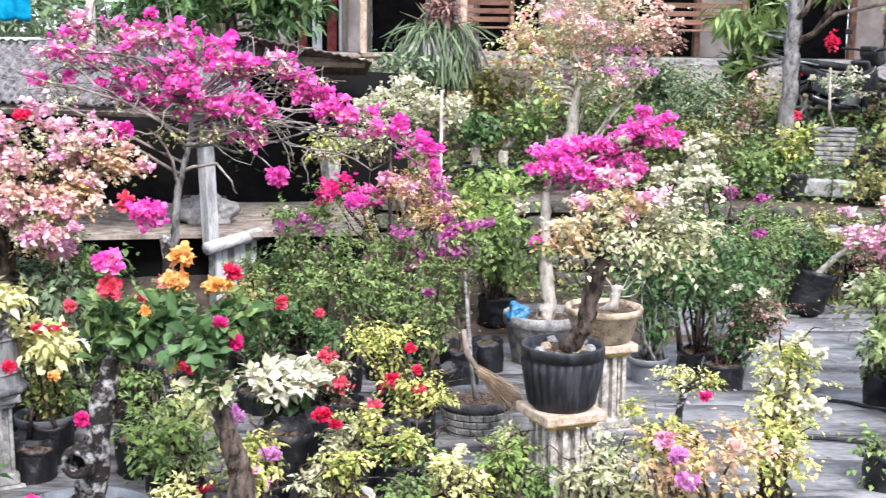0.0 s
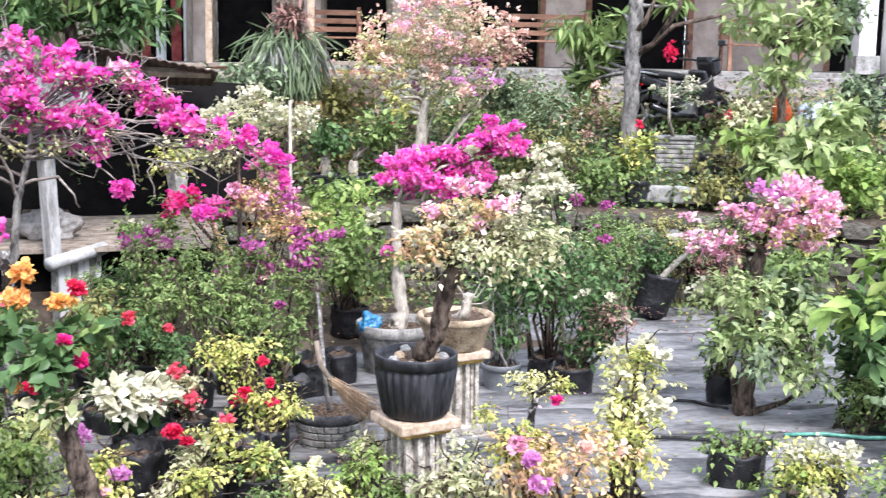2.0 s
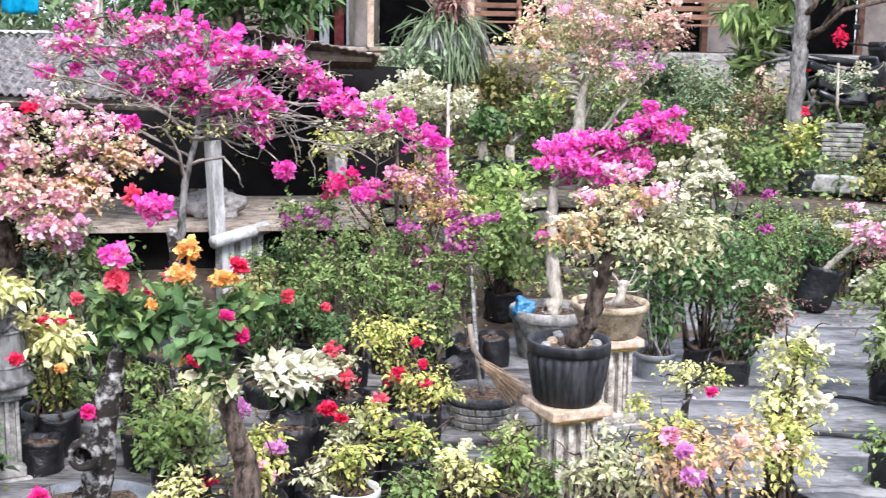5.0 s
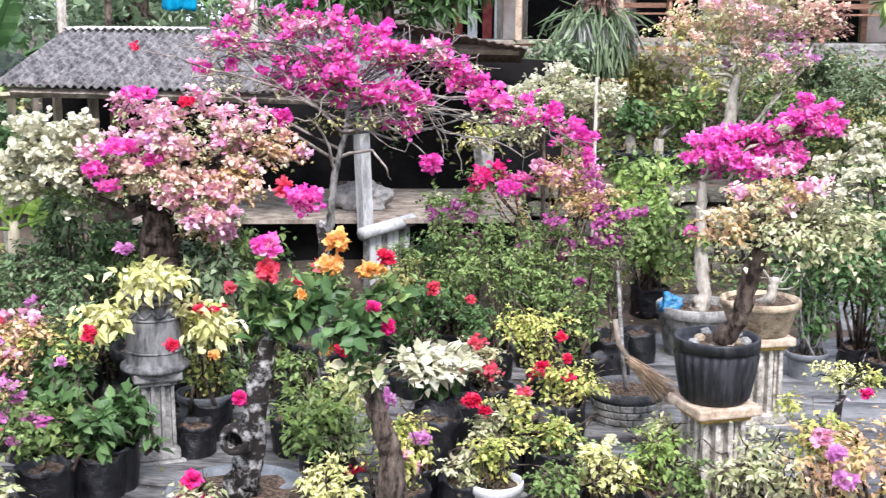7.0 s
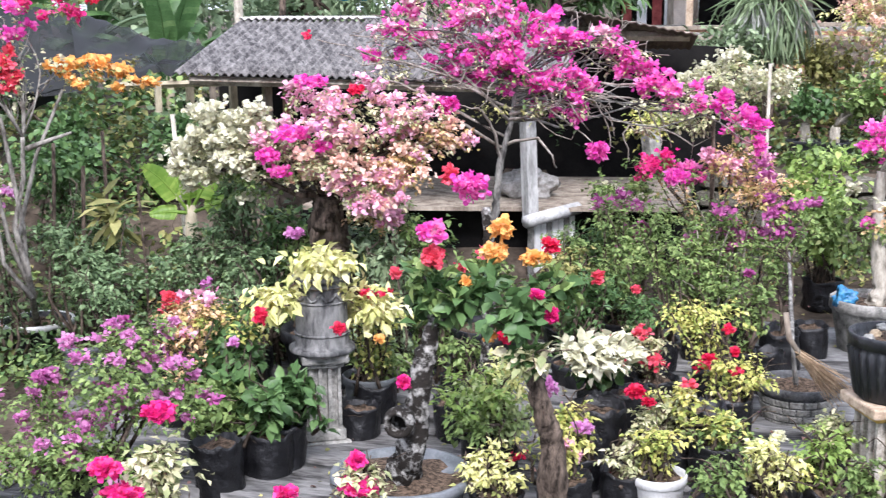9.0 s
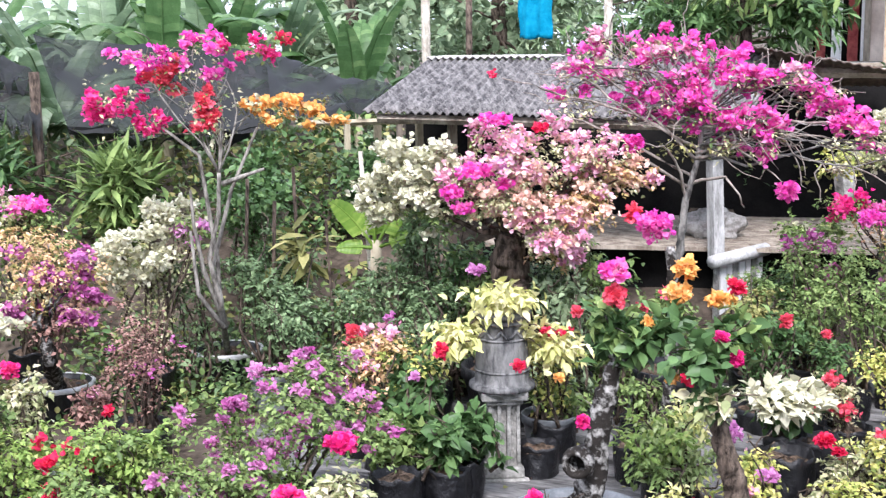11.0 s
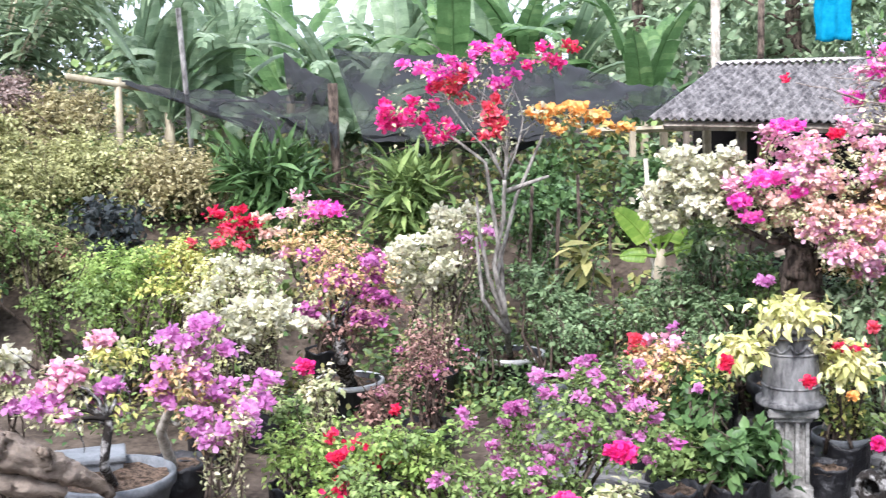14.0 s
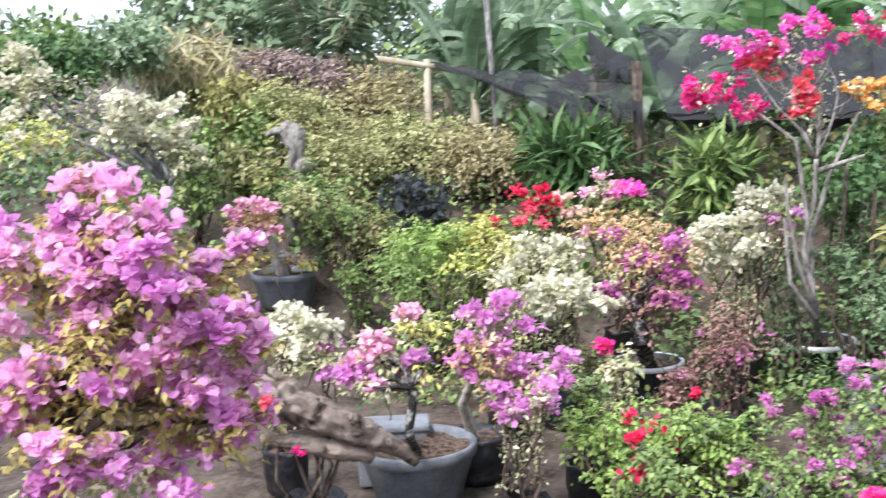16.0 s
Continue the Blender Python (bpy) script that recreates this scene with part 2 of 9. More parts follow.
WOOD_RED = grainy("red_brown_timber", (0.16, 0.07, 0.04), (0.42, 0.23, 0.14), 6, 0.6, 0.3, (0.3, 1, 1))
BAMBOO = grainy("bamboo", (0.20, 0.17, 0.11), (0.44, 0.39, 0.27), 6, 0.7, 0.3, (1, 1, 0.3))
PIPE = grainy("white_pipe", (0.30, 0.30, 0.29), (0.60, 0.60, 0.58), 9, 0.6, 0.2)
# near-black: the unlit shade of hut and doorways is put into the colour
INNER_SHADE = grainy("painted_inner_shade", (0.003, 0.003, 0.003), (0.012, 0.011, 0.010), 4, 0.9, 0.2)
WALLPAINT = grainy("cream_wall_paint", (0.50, 0.41, 0.34), (0.80, 0.70, 0.60), 3, 0.85, 0.15)
WHITEPAINT = grainy("white_column_paint", (0.66, 0.66, 0.65), (0.82, 0.82, 0.80), 4, 0.7, 0.15)
TERRACOTTA = grainy("terracotta_edge", (0.30, 0.13, 0.08), (0.50, 0.26, 0.17), 7, 0.8, 0.3)
TOWEL = grainy("blue_towel", (0.0, 0.14, 0.25), (0.01, 0.26, 0.40), 8, 0.95, 0.6, fine=120)
BLUEBAG = grainy("blue_bag", (0.012, 0.09, 0.20), (0.06, 0.24, 0.42), 18, 0.35, 0.5)
TARP = grainy("pale_blue_tarp", (0.22, 0.30, 0.40), (0.62, 0.68, 0.74), 7, 0.45, 0.8)
SACK = grainy("grey_sack", (0.20, 0.19, 0.17), (0.46, 0.44, 0.41), 10, 0.85, 0.7)
HOSE = grainy("green_hose", (0.04, 0.20, 0.15), (0.18, 0.42, 0.34), 20, 0.4, 0.1)
HOSE_WHITE = grainy("white_hose", (0.50, 0.56, 0.53), (0.72, 0.76, 0.74), 20, 0.4, 0.1)
BLACKPAINT = grainy("black_gloss", (0.008, 0.008, 0.009), (0.03, 0.03, 0.032), 5, 0.25, 0.05)
RUBBER = grainy("tyre_rubber", (0.012, 0.012, 0.012), (0.04, 0.04, 0.04), 12, 0.85, 0.3)
STEEL = grainy("dull_steel", (0.35, 0.35, 0.36), (0.60, 0.60, 0.61), 8, 0.35, 0.1, metal=0.9)
LAMPRED = mat("red_lens", (0.6, 0.01, 0.015), 0.2)
STRAW = grainy("broom_straw", (0.14, 0.09, 0.05), (0.42, 0.31, 0.20), 12, 0.85, 0.5, (1, 1, 0.15))
CLOTHRED = grainy("orange_cloth", (0.60, 0.10, 0.03), (0.80, 0.20, 0.06), 9, 0.9, 0.4)
CURTAIN = grainy("red_curtain", (0.16, 0.03, 0.03), (0.34, 0.09, 0.08), 6, 0.9, 0.3)

# shade net: a woven black mesh that lets part of the light through
NET = bpy.data.materials.new("shade_net")
NET.use_nodes = True
nn, nl = NET.node_tree.nodes, NET.node_tree.links
nn["Principled BSDF"].inputs["Base Color"].default_value = (0.014, 0.015, 0.016, 1)
nn["Principled BSDF"].inputs["Roughness"].default_value = 0.75
nn["Principled BSDF"].inputs["Specular IOR Level"].default_value = 0.25
net_clear, net_mix = nn.new("ShaderNodeBsdfTransparent"), nn.new("ShaderNodeMixShader")
net_noise = nn.new("ShaderNodeTexNoise")
net_noise.inputs["Scale"].default_value = 1.6
net_range = nn.new("ShaderNodeMapRange")
net_range.inputs[1].default_value, net_range.inputs[2].default_value = 0.4, 0.62
net_range.inputs[3].default_value, net_range.inputs[4].default_value = 0.02, 0.34
net_co = nn.new("ShaderNodeTexCoord")
nl.new(net_co.outputs["Object"], net_noise.inputs["Vector"])
nl.new(net_noise.outputs[0], net_range.inputs[0])
nl.new(net_range.outputs[0], net_mix.inputs[0])
nl.new(nn["Principled BSDF"].outputs[0], net_mix.inputs[1])
nl.new(net_clear.outputs[0], net_mix.inputs[2])
nl.new(net_mix.outputs[0], nn["Material Output"].inputs[0])


# ---- mesh helpers ----
def mesh_ob(name, verts, faces, mats, parent=None, label="", smooth=False, index=None):
    me = bpy.data.meshes.new(name)
    me.from_pydata([tuple(v) for v in verts], [], [tuple(f) for f in faces])
    for m in mats:
        me.materials.append(m)
    if index is not None:
        me.polygons.foreach_set("material_index", np.asarray(index, dtype=np.int32))
    if smooth:
        me.polygons.foreach_set("use_smooth", np.ones(len(me.polygons), dtype=bool))
    me.update()
    ob = new(name, me)
    if parent:
        ob.parent = parent
    if label:
        tagged(ob, label)
    return ob


def part(name, bm, material, parent=None, label="", smooth=False):
    me = bpy.data.meshes.new(name)
    bmesh.ops.recalc_face_normals(bm, faces=bm.faces)
    bm.to_mesh(me)
    bm.free()
    me.materials.append(material)
    if smooth:
        me.polygons.foreach_set("use_smooth", np.ones(len(me.polygons), dtype=bool))
    ob = new(name, me)
    if parent:
        ob.parent = parent
    if label:
        tagged(ob, label)
    return ob


def thing(name, place, label, category, group="", turn=0.0, kind=""):
    ob = new(name)
    ob.matrix_world = pose(*place, 0, 0, turn)
    return tagged(ob, label, category, group, kind)


def add_box(bm, c, s, bevel=0.0, turn=None):
    m = Matrix.Translation(c) @ (turn if turn else Matrix()) @ Matrix.Diagonal((*s, 1))
    r = bmesh.ops.create_cube(bm, size=1.0, matrix=m)
    if bevel:
        es = list({e for v in r["verts"] for e in v.link_edges})
        bmesh.ops.bevel(bm, geom=es, offset=bevel, segments=2, affect="EDGES", profile=0.5)
    return r


def box_part(name, c, s, material, parent, bevel=0.006, label="", turn=None):
    bm = bmesh.new()
    add_box(bm, c, s, bevel, turn)
    return part(name, bm, material, parent, label)


def lathe(profile, seg=28, flute=0, depth=0.0, span=None):
    """Verts and faces of a turned body; flute: count of ribs between the heights in span."""
    vs, fs = [], []
    for r, z in profile:
        for k in range(seg):
            a = 2 * math.pi * k / seg
            q = r
            if flute and span[0] <= z <= span[1]:
                q = r * (1 + depth * (0.5 + 0.5 * math.cos(flute * a)) ** 0.5)
            vs.append((q * math.cos(a), q * math.sin(a), z))
    for i in range(len(profile) - 1):
        for k in range(seg):
            a, b = i * seg + k, i * seg + (k + 1) % seg
            fs.append((a, b, b + seg, a + seg))
    fs.append(tuple(reversed(range(seg))))
    return vs, fs


def tube_into(vs, fs, pts, radii, sides=6, rough=0.0):
    """Append a tapered tube along pts; rough: ridges and knobs as a share of the radius."""
    base = len(vs)
    n = len(pts)
    for i in range(n):
        p = np.array(pts[i], float)
        d = np.array(pts[min(i + 1, n - 1)], float) - np.array(pts[max(i - 1, 0)], float)
        d /= np.linalg.norm(d) + 1e-9
        h = np.array((1.0, 0, 0)) if abs(d[0]) < 0.8 else np.array((0, 1.0, 0))
        u = np.cross(d, h)
        u /= np.linalg.norm(u)
        w = np.cross(d, u)
        for k in range(sides):
            a = 2 * math.pi * k / sides
            k2 = 1.0
            if rough:
                k2 += rough * (noise.noise((3.1 * math.cos(a), 3.1 * math.sin(a), i * 0.35 + base * 0.01)) + 0.6 * noise.noise((7 * math.cos(a), 7 * math.sin(a), i * 0.9)))
            vs.append(tuple(p + radii[i] * k2 * (math.cos(a) * u + math.sin(a) * w)))
    for i in range(n - 1):
        for k in range(sides):
            a, b = base + i * sides + k, base + i * sides + (k + 1) % sides
            fs.append((a, b, b + sides, a + sides))
    fs.append(tuple(base + (n - 1) * sides + k for k in range(sides)))
    fs.append(tuple(base + sides - 1 - k for k in range(sides)))


def tube_part(name, pts, radii, material, parent, sides=8, label=""):
    vs, fs = [], []
    if isinstance(radii, (int, float)):
        radii = [radii] * len(pts)
    tube_into(vs, fs, pts, radii, sides)
    return mesh_ob(name, vs, fs, [material], parent, label, smooth=True)


def bend(a, b, wiggle, r, n=6, sag=0.0):
    a, b = np.array(a, float), np.array(b, float)
    out = []
    o1, o2, o3 = r.normal(0, wiggle, (3, 3)) * ((1.1,), (0.6,), (0.3,))
    for i in range(n):
        s = i / (n - 1)
        p = a + (b - a) * s + o1 * math.sin(math.pi * s) + o2 * math.sin(2 * math.pi * s) + o3 * math.sin(3 * math.pi * s)
        p[2] += sag * math.sin(math.pi * s)
        out.append(p)
    return out


# leaf outlines: base, side points, tip and a sunken middle; one fan of six triangles each
LEAF = np.array([(0, 0, 0), (0.27, 0.22, 0.07), (0.31, 0.50, 0.11), (0, 1.0, -0.14), (-0.31, 0.50, 0.11), (-0.27, 0.22, 0.07), (0, 0.46, -0.03)])
LONG = np.array([(0, 0, 0), (0.17, 0.25, 0.05), (0.22, 0.52, 0.07), (0, 1.0, -0.16), (-0.22, 0.52, 0.07), (-0.17, 0.25, 0.05), (0, 0.48, -0.02)])
SLIM = np.array([(0, 0, 0), (0.10, 0.25, 0.02), (0.13, 0.55, 0.0), (0, 1.0, -0.16), (-0.13, 0.55, 0.0), (-0.10, 0.25, 0.02), (0, 0.5, -0.03)])
BRACT = np.array([(0, 0, 0), (0.38, 0.28, 0.16), (0.42, 0.66, 0.26), (0, 0.96, 0.14), (-0.42, 0.66, 0.20), (-0.38, 0.28, 0.20), (0, 0.5, 0.0)])


# small leaf: base, widest points, tip and a sunken middle, four triangles
SMALL = np.array([(0, 0, 0), (0.29, 0.40, 0.09), (0, 1.0, -0.16), (-0.29, 0.40, 0.09), (0, 0.42, -0.03)])


def scatter(r, pos, out, size, shape=LEAF, droop=0.15, spread=0.65, jitter=0.35, tilt=0.5, wob=0.42):
    """Leaves at pos, pointing roughly along out. Returns verts and triangles."""
    n = len(pos)
    y = out + r.normal(0, spread, (n, 3))
    y[:, 2] -= droop
    y /= np.linalg.norm(y, axis=1, keepdims=True) + 1e-9
    up = np.tile((0, 0, 1.0), (n, 1)) + r.normal(0, wob, (n, 3)) + tilt * out
    x = np.cross(y, up)
    x /= np.linalg.norm(x, axis=1, keepdims=True) + 1e-9
    z = np.cross(x, y)
    s = (size * (1 + r.uniform(-jitter, jitter, n)))[:, None, None]
    v = shape[None, :, 0, None] * x[:, None] + shape[None, :, 1, None] * y[:, None] + shape[None, :, 2, None] * z[:, None]
    v = pos[:, None] + v * s
    k = len(shape) - 1
    fan = np.array([(i, (i + 1) % k, k) for i in range(k)])
    f = fan[None] + len(shape) * np.arange(n)[:, None, None]
    return v.reshape(-1, 3), f.reshape(-1, 3)


def fast_mesh(name, v, f, mats, index, parent, label=""):
    me = bpy.data.meshes.new(name)
    me.vertices.add(len(v))
    me.vertices.foreach_set("co", np.ascontiguousarray(v, dtype=np.float32).ravel())
    me.loops.add(f.size)
    me.loops.foreach_set("vertex_index", np.ascontiguousarray(f, dtype=np.int32).ravel())
    me.polygons.add(len(f))
    me.polygons.foreach_set("loop_start", np.arange(0, f.size, f.shape[1], dtype=np.int32))
    me.polygons.foreach_set("material_index", np.ascontiguousarray(index, dtype=np.int32))
    me.polygons.foreach_set("use_smooth", np.ones(len(f), dtype=bool))
    for m in mats:
        me.materials.append(m)
    me.update(calc_edges=True)
    ob = new(name, me)
    if parent:
        ob.parent = parent
    if label:
        tagged(ob, label)
    return ob


def ball(r, n, fill=0.55):
    """n points in the unit ball, more of them towards its surface."""
    d = r.normal(0, 1, (n, 3))
    d /= np.linalg.norm(d, axis=1, keepdims=True)
    far = np.where(r.uniform(0, 1, (n, 1)) < 0.10, r.uniform(1.0, 1.12, (n, 1)), r.uniform(0.65, 1.08, (n, 1)))
    return d * (fill + (1 - fill) * r.uniform(0, 1, (n, 1))) * far


class Crown:
    """Collects leaves, flowers and limb ends of one plant, in world metres."""

    def __init__(self, seed):
        self.r = np.random.default_rng(seed)
        self.parts = {"foliage": [], "blossom": []}
        self.ends = []
        self.heads = []
        self.main = None

    def put(self, kind, pos, out, size, material, **more):
        if len(pos):
            self.parts[kind].append((*scatter(self.r, pos, out, size, **more), material))

    def blob(self, x, y, z, rx, rz, leaf=None, flower=None, share=0.5, clumps=None, per=22, size=0.05, bract=0.045, heads=None, tight=1.0, shape=LEAF, deep=0.8, droop=0.15, knot=0.60):
        """One mass of the crown: flat leafy shoots in tiers and flower heads, inside an ellipsoid."""
        r = self.r
        fine = size < 0.065 and shape is LEAF
        if clumps is None:
            clumps = int(max(6, 2.6 * (rx + 0.05) * (rz + 0.05) / (size * size * 4.5)))
        if fine:
            clumps, size, shape = int(clumps * 1.2) + 1, size * 0.80, SMALL
        c = ball(r, clumps, 0.35)
        dirs = c / (np.linalg.norm(c, axis=1, keepdims=True) + 1e-9)
        cs = (0.085 * (rx + rz) + 0.028) * tight
        qx, qz = max(rx - 0.45 * cs, 0.5 * rx), max(rz - 0.25 * cs, 0.5 * rz)
        ctr = np.array((x, y, z)) + c * np.array((qx, qx * deep, qz))
        self.ends.extend(ctr[:: max(1, clumps // 7)])
        if leaf is not None:
            if self.main is None:
                self.main = (leaf, size, shape)
            if fine:
                # three shoots to a clump, fanning outwards, leaves in two rows along each
                way = np.repeat(dirs * (1, 1, 0.35), 3, 0) + r.normal(0, 0.75, (clumps * 3, 3)) * (1, 1, 0.3)
                way /= np.linalg.norm(way, axis=1, keepdims=True) + 1e-9
                k = max(2, int(round(per * 1.22 / 3)))
                run = np.repeat(way, k, 0)
                t = r.uniform(-0.35, 1.0, (len(run), 1))
                length = np.repeat(r.uniform(1.3, 2.5, (clumps * 3, 1)), k, 0) * cs
                side = np.column_stack((-run[:, 1], run[:, 0], np.zeros(len(run)))) * np.where(r.uniform(0, 1, (len(run), 1)) < 0.5, -1, 1)
                start = np.repeat(np.repeat(ctr, 3, 0) + r.normal(0, 0.35 * cs, (clumps * 3, 3)), k, 0)
                p = start + run * t * length + r.normal(0, 0.10 * cs, (len(run), 3)) - np.array((0, 0, 0.30)) * t * t * length
                self.put("foliage", p, side * 0.75 + run * 0.55, size, leaf, shape=shape, droop=droop + 0.10, spread=0.30, tilt=0.35, wob=0.34)
            else:
                p = np.repeat(ctr, per, 0) + r.normal(0, cs, (clumps * per, 3)) * (1.05, 1.05, 0.6)
                self.put("foliage", p, np.repeat(dirs, per, 0) * 0.6, size, leaf, shape=shape, droop=droop)
        for fl, sh in ([(flower, share)] if flower is not None and not isinstance(flower, list) else (flower or [])):
            score = r.uniform(0, 1, clumps)
            pick = np.where(score < sh)[0]
            hd = ctr[pick] + dirs[pick] * cs * 0.8 + np.array((0, 0, 0.25 * cs))
            k = int((heads or (5 if sh < 0.085 else int(max(11, per * 0.8)))) * 1.3)
            p = np.repeat(hd, k, 0) + r.normal(0, cs * knot, (len(hd) * k, 3)) * r.uniform(0.4, 1.1, (len(hd) * k, 1)) * (1.1, 1.1, 0.62)
            # three bracts to a flower
            p3 = np.repeat(p, 3, 0) + r.normal(0, 0.005, (len(p) * 3, 3))
            self.put("blossom", p3, np.repeat(np.repeat(dirs[pick], k, 0), 3, 0) * 0.5, bract * 0.80, fl, shape=BRACT, droop=-0.15, spread=0.9)
        return self

    def head(self, x, y, z, rx, rz, flower, n=40, bract=0.044):
        """One close flower head."""
        n, bract = max(9, int(n * 1.35)), bract * 0.64
        rx, rz = max(rx - 0.022, 0.020), max(rz - 0.024, 0.016)
        q = ball(self.r, n, 0.25)
        q *= np.minimum(1.0, 0.9 / (np.linalg.norm(q, axis=1, keepdims=True) + 1e-9))
        p = np.array((x, y, z)) + q * (rx, rx, rz)
        d = (p - np.array((x, y, z))) / max(rx, rz)
        p3 = np.repeat(p, 3, 0)
        self.heads.append((*scatter(self.r, p3, np.repeat(d, 3, 0), bract, shape=BRACT, droop=-0.1, spread=0.6), flower))
        return self

    def build(self, root, inv):
        for kind, got in self.parts.items():
            if not got:
                continue
            mats, vs, fs, ix, off = [], [], [], [], 0
            for v, f, m in got:
                if m not in mats:
                    mats.append(m)
                vs.append(v - inv)
                fs.append(f + off)
                ix.append(np.full(len(f), mats.index(m)))
                off += len(v)
            tagged(fast_mesh(kind, np.concatenate(vs), np.concatenate(fs), mats, np.concatenate(ix), root), kind="stuff")
        for v, f, m in self.heads:
            fast_mesh("flower_head", v - inv, f, [m], np.zeros(len(f)), root)


def pot_profile(kind, r, h):
    t = 0.06 * r
    if kind == "bag":
        return [(0.90 * r, 0), (1.0 * r, 0.08 * h), (0.98 * r, 0.2 * h), (0.97 * r, 0.35 * h), (1.0 * r, 0.47 * h), (1.02 * r, 0.6 * h), (1.0 * r, 0.75 * h), (0.98 * r, 0.9 * h), (1.03 * r, h), (0.97 * r, h), (0.93 * r, 0.86 * h), (0.5 * r, 0.85 * h)]
    if kind == "basin":
        return [(0.66 * r, 0), (0.72 * r, 0.05 * h), (0.93 * r, 0.78 * h), (0.95 * r, 0.8 * h), (1.0 * r, 0.82 * h), (1.0 * r, 0.98 * h), (0.98 * r, h), (0.93 * r, h), (0.90 * r, 0.9 * h), (0.84 * r, 0.82 * h), (0.4 * r, 0.82 * h)]
    return [(0.70 * r, 0), (0.73 * r, 0.03 * h), (0.735 * r, 0.07 * h), (0.83 * r, 0.42 * h), (0.905 * r, 0.76 * h), (0.92 * r, 0.8 * h), (0.93 * r, 0.82 * h), (1.0 * r, 0.83 * h), (1.0 * r, 0.98 * h), (0.985 * r, h), (0.93 * r, h), (0.89 * r, 0.9 * h), (0.86 * r, 0.84 * h), (0.4 * r, 0.84 * h)]


def add_pot(root, kind, r, h, material, label="", flute=0, at_z=0.0, crumple=0.0, seed=1):
    pr = pot_profile(kind, r, h)
    vs, fs = lathe(pr, 4 * flute if flute else (40 if kind == "bag" else 28), flute, 0.11, (0.06 * h, 0.79 * h))
    vs = [(x, y, z + at_z) for x, y, z in vs]
    if kind == "bag":
        lean = np.random.default_rng(seed).normal(0, 0.05, 2)
        out = []
        for x, y, z in vs:
            u = Vector((x / r, y / r, 0.0))
            k = 1 + 0.13 * noise.noise((1.3 * u.x, 1.3 * u.y, 5 * z + seed)) + 0.07 * noise.noise((4 * u.x, 4 * u.y, 14 * z + seed))
            up = (z - at_z) / h
            out.append((x * k + lean[0] * z, y * k + lean[1] * z, z + 0.05 * h * up * noise.noise((2.5 * u.x, 2.5 * u.y, seed * 1.7)) * 2))
        vs = out
    pot = mesh_ob({"bag": "grow_bag"}.get(kind, "pot"), vs, fs, [material], root, label, smooth=True)
    sv, sf = [], []
    top = at_z + 0.86 * h
    sr = 0.88 * r
    q = np.random.default_rng(seed + 5)
    for ring in (0, 0.4, 0.75, 1.0):
        for k in range(16):
            a = 2 * math.pi * k / 16
            sv.append((sr * ring * math.cos(a), sr * ring * math.sin(a), top + q.normal(0, 0.012) + 0.02 * (1 - ring)))
    for i in range(3):
        for k in range(16):
            sf.append((i * 16 + k, i * 16 + (k + 1) % 16, (i + 1) * 16 + (k + 1) % 16, (i + 1) * 16 + k))
    mesh_ob("soil", sv, sf, [SOIL], root, smooth=True)
    return top


def add_rim(root, r, h, material):
    vs, fs = lathe([(0.97 * r, 0.86 * h), (1.035 * r, 0.88 * h), (1.045 * r, 0.98 * h), (1.02 * r, 1.02 * h), (0.95 * r, 1.02 * h), (0.92 * r, 0.92 * h)], 30)
    return mesh_ob("rim", vs, fs[:-1], [material], root, "worn white rim", smooth=True)


SEED = [100]


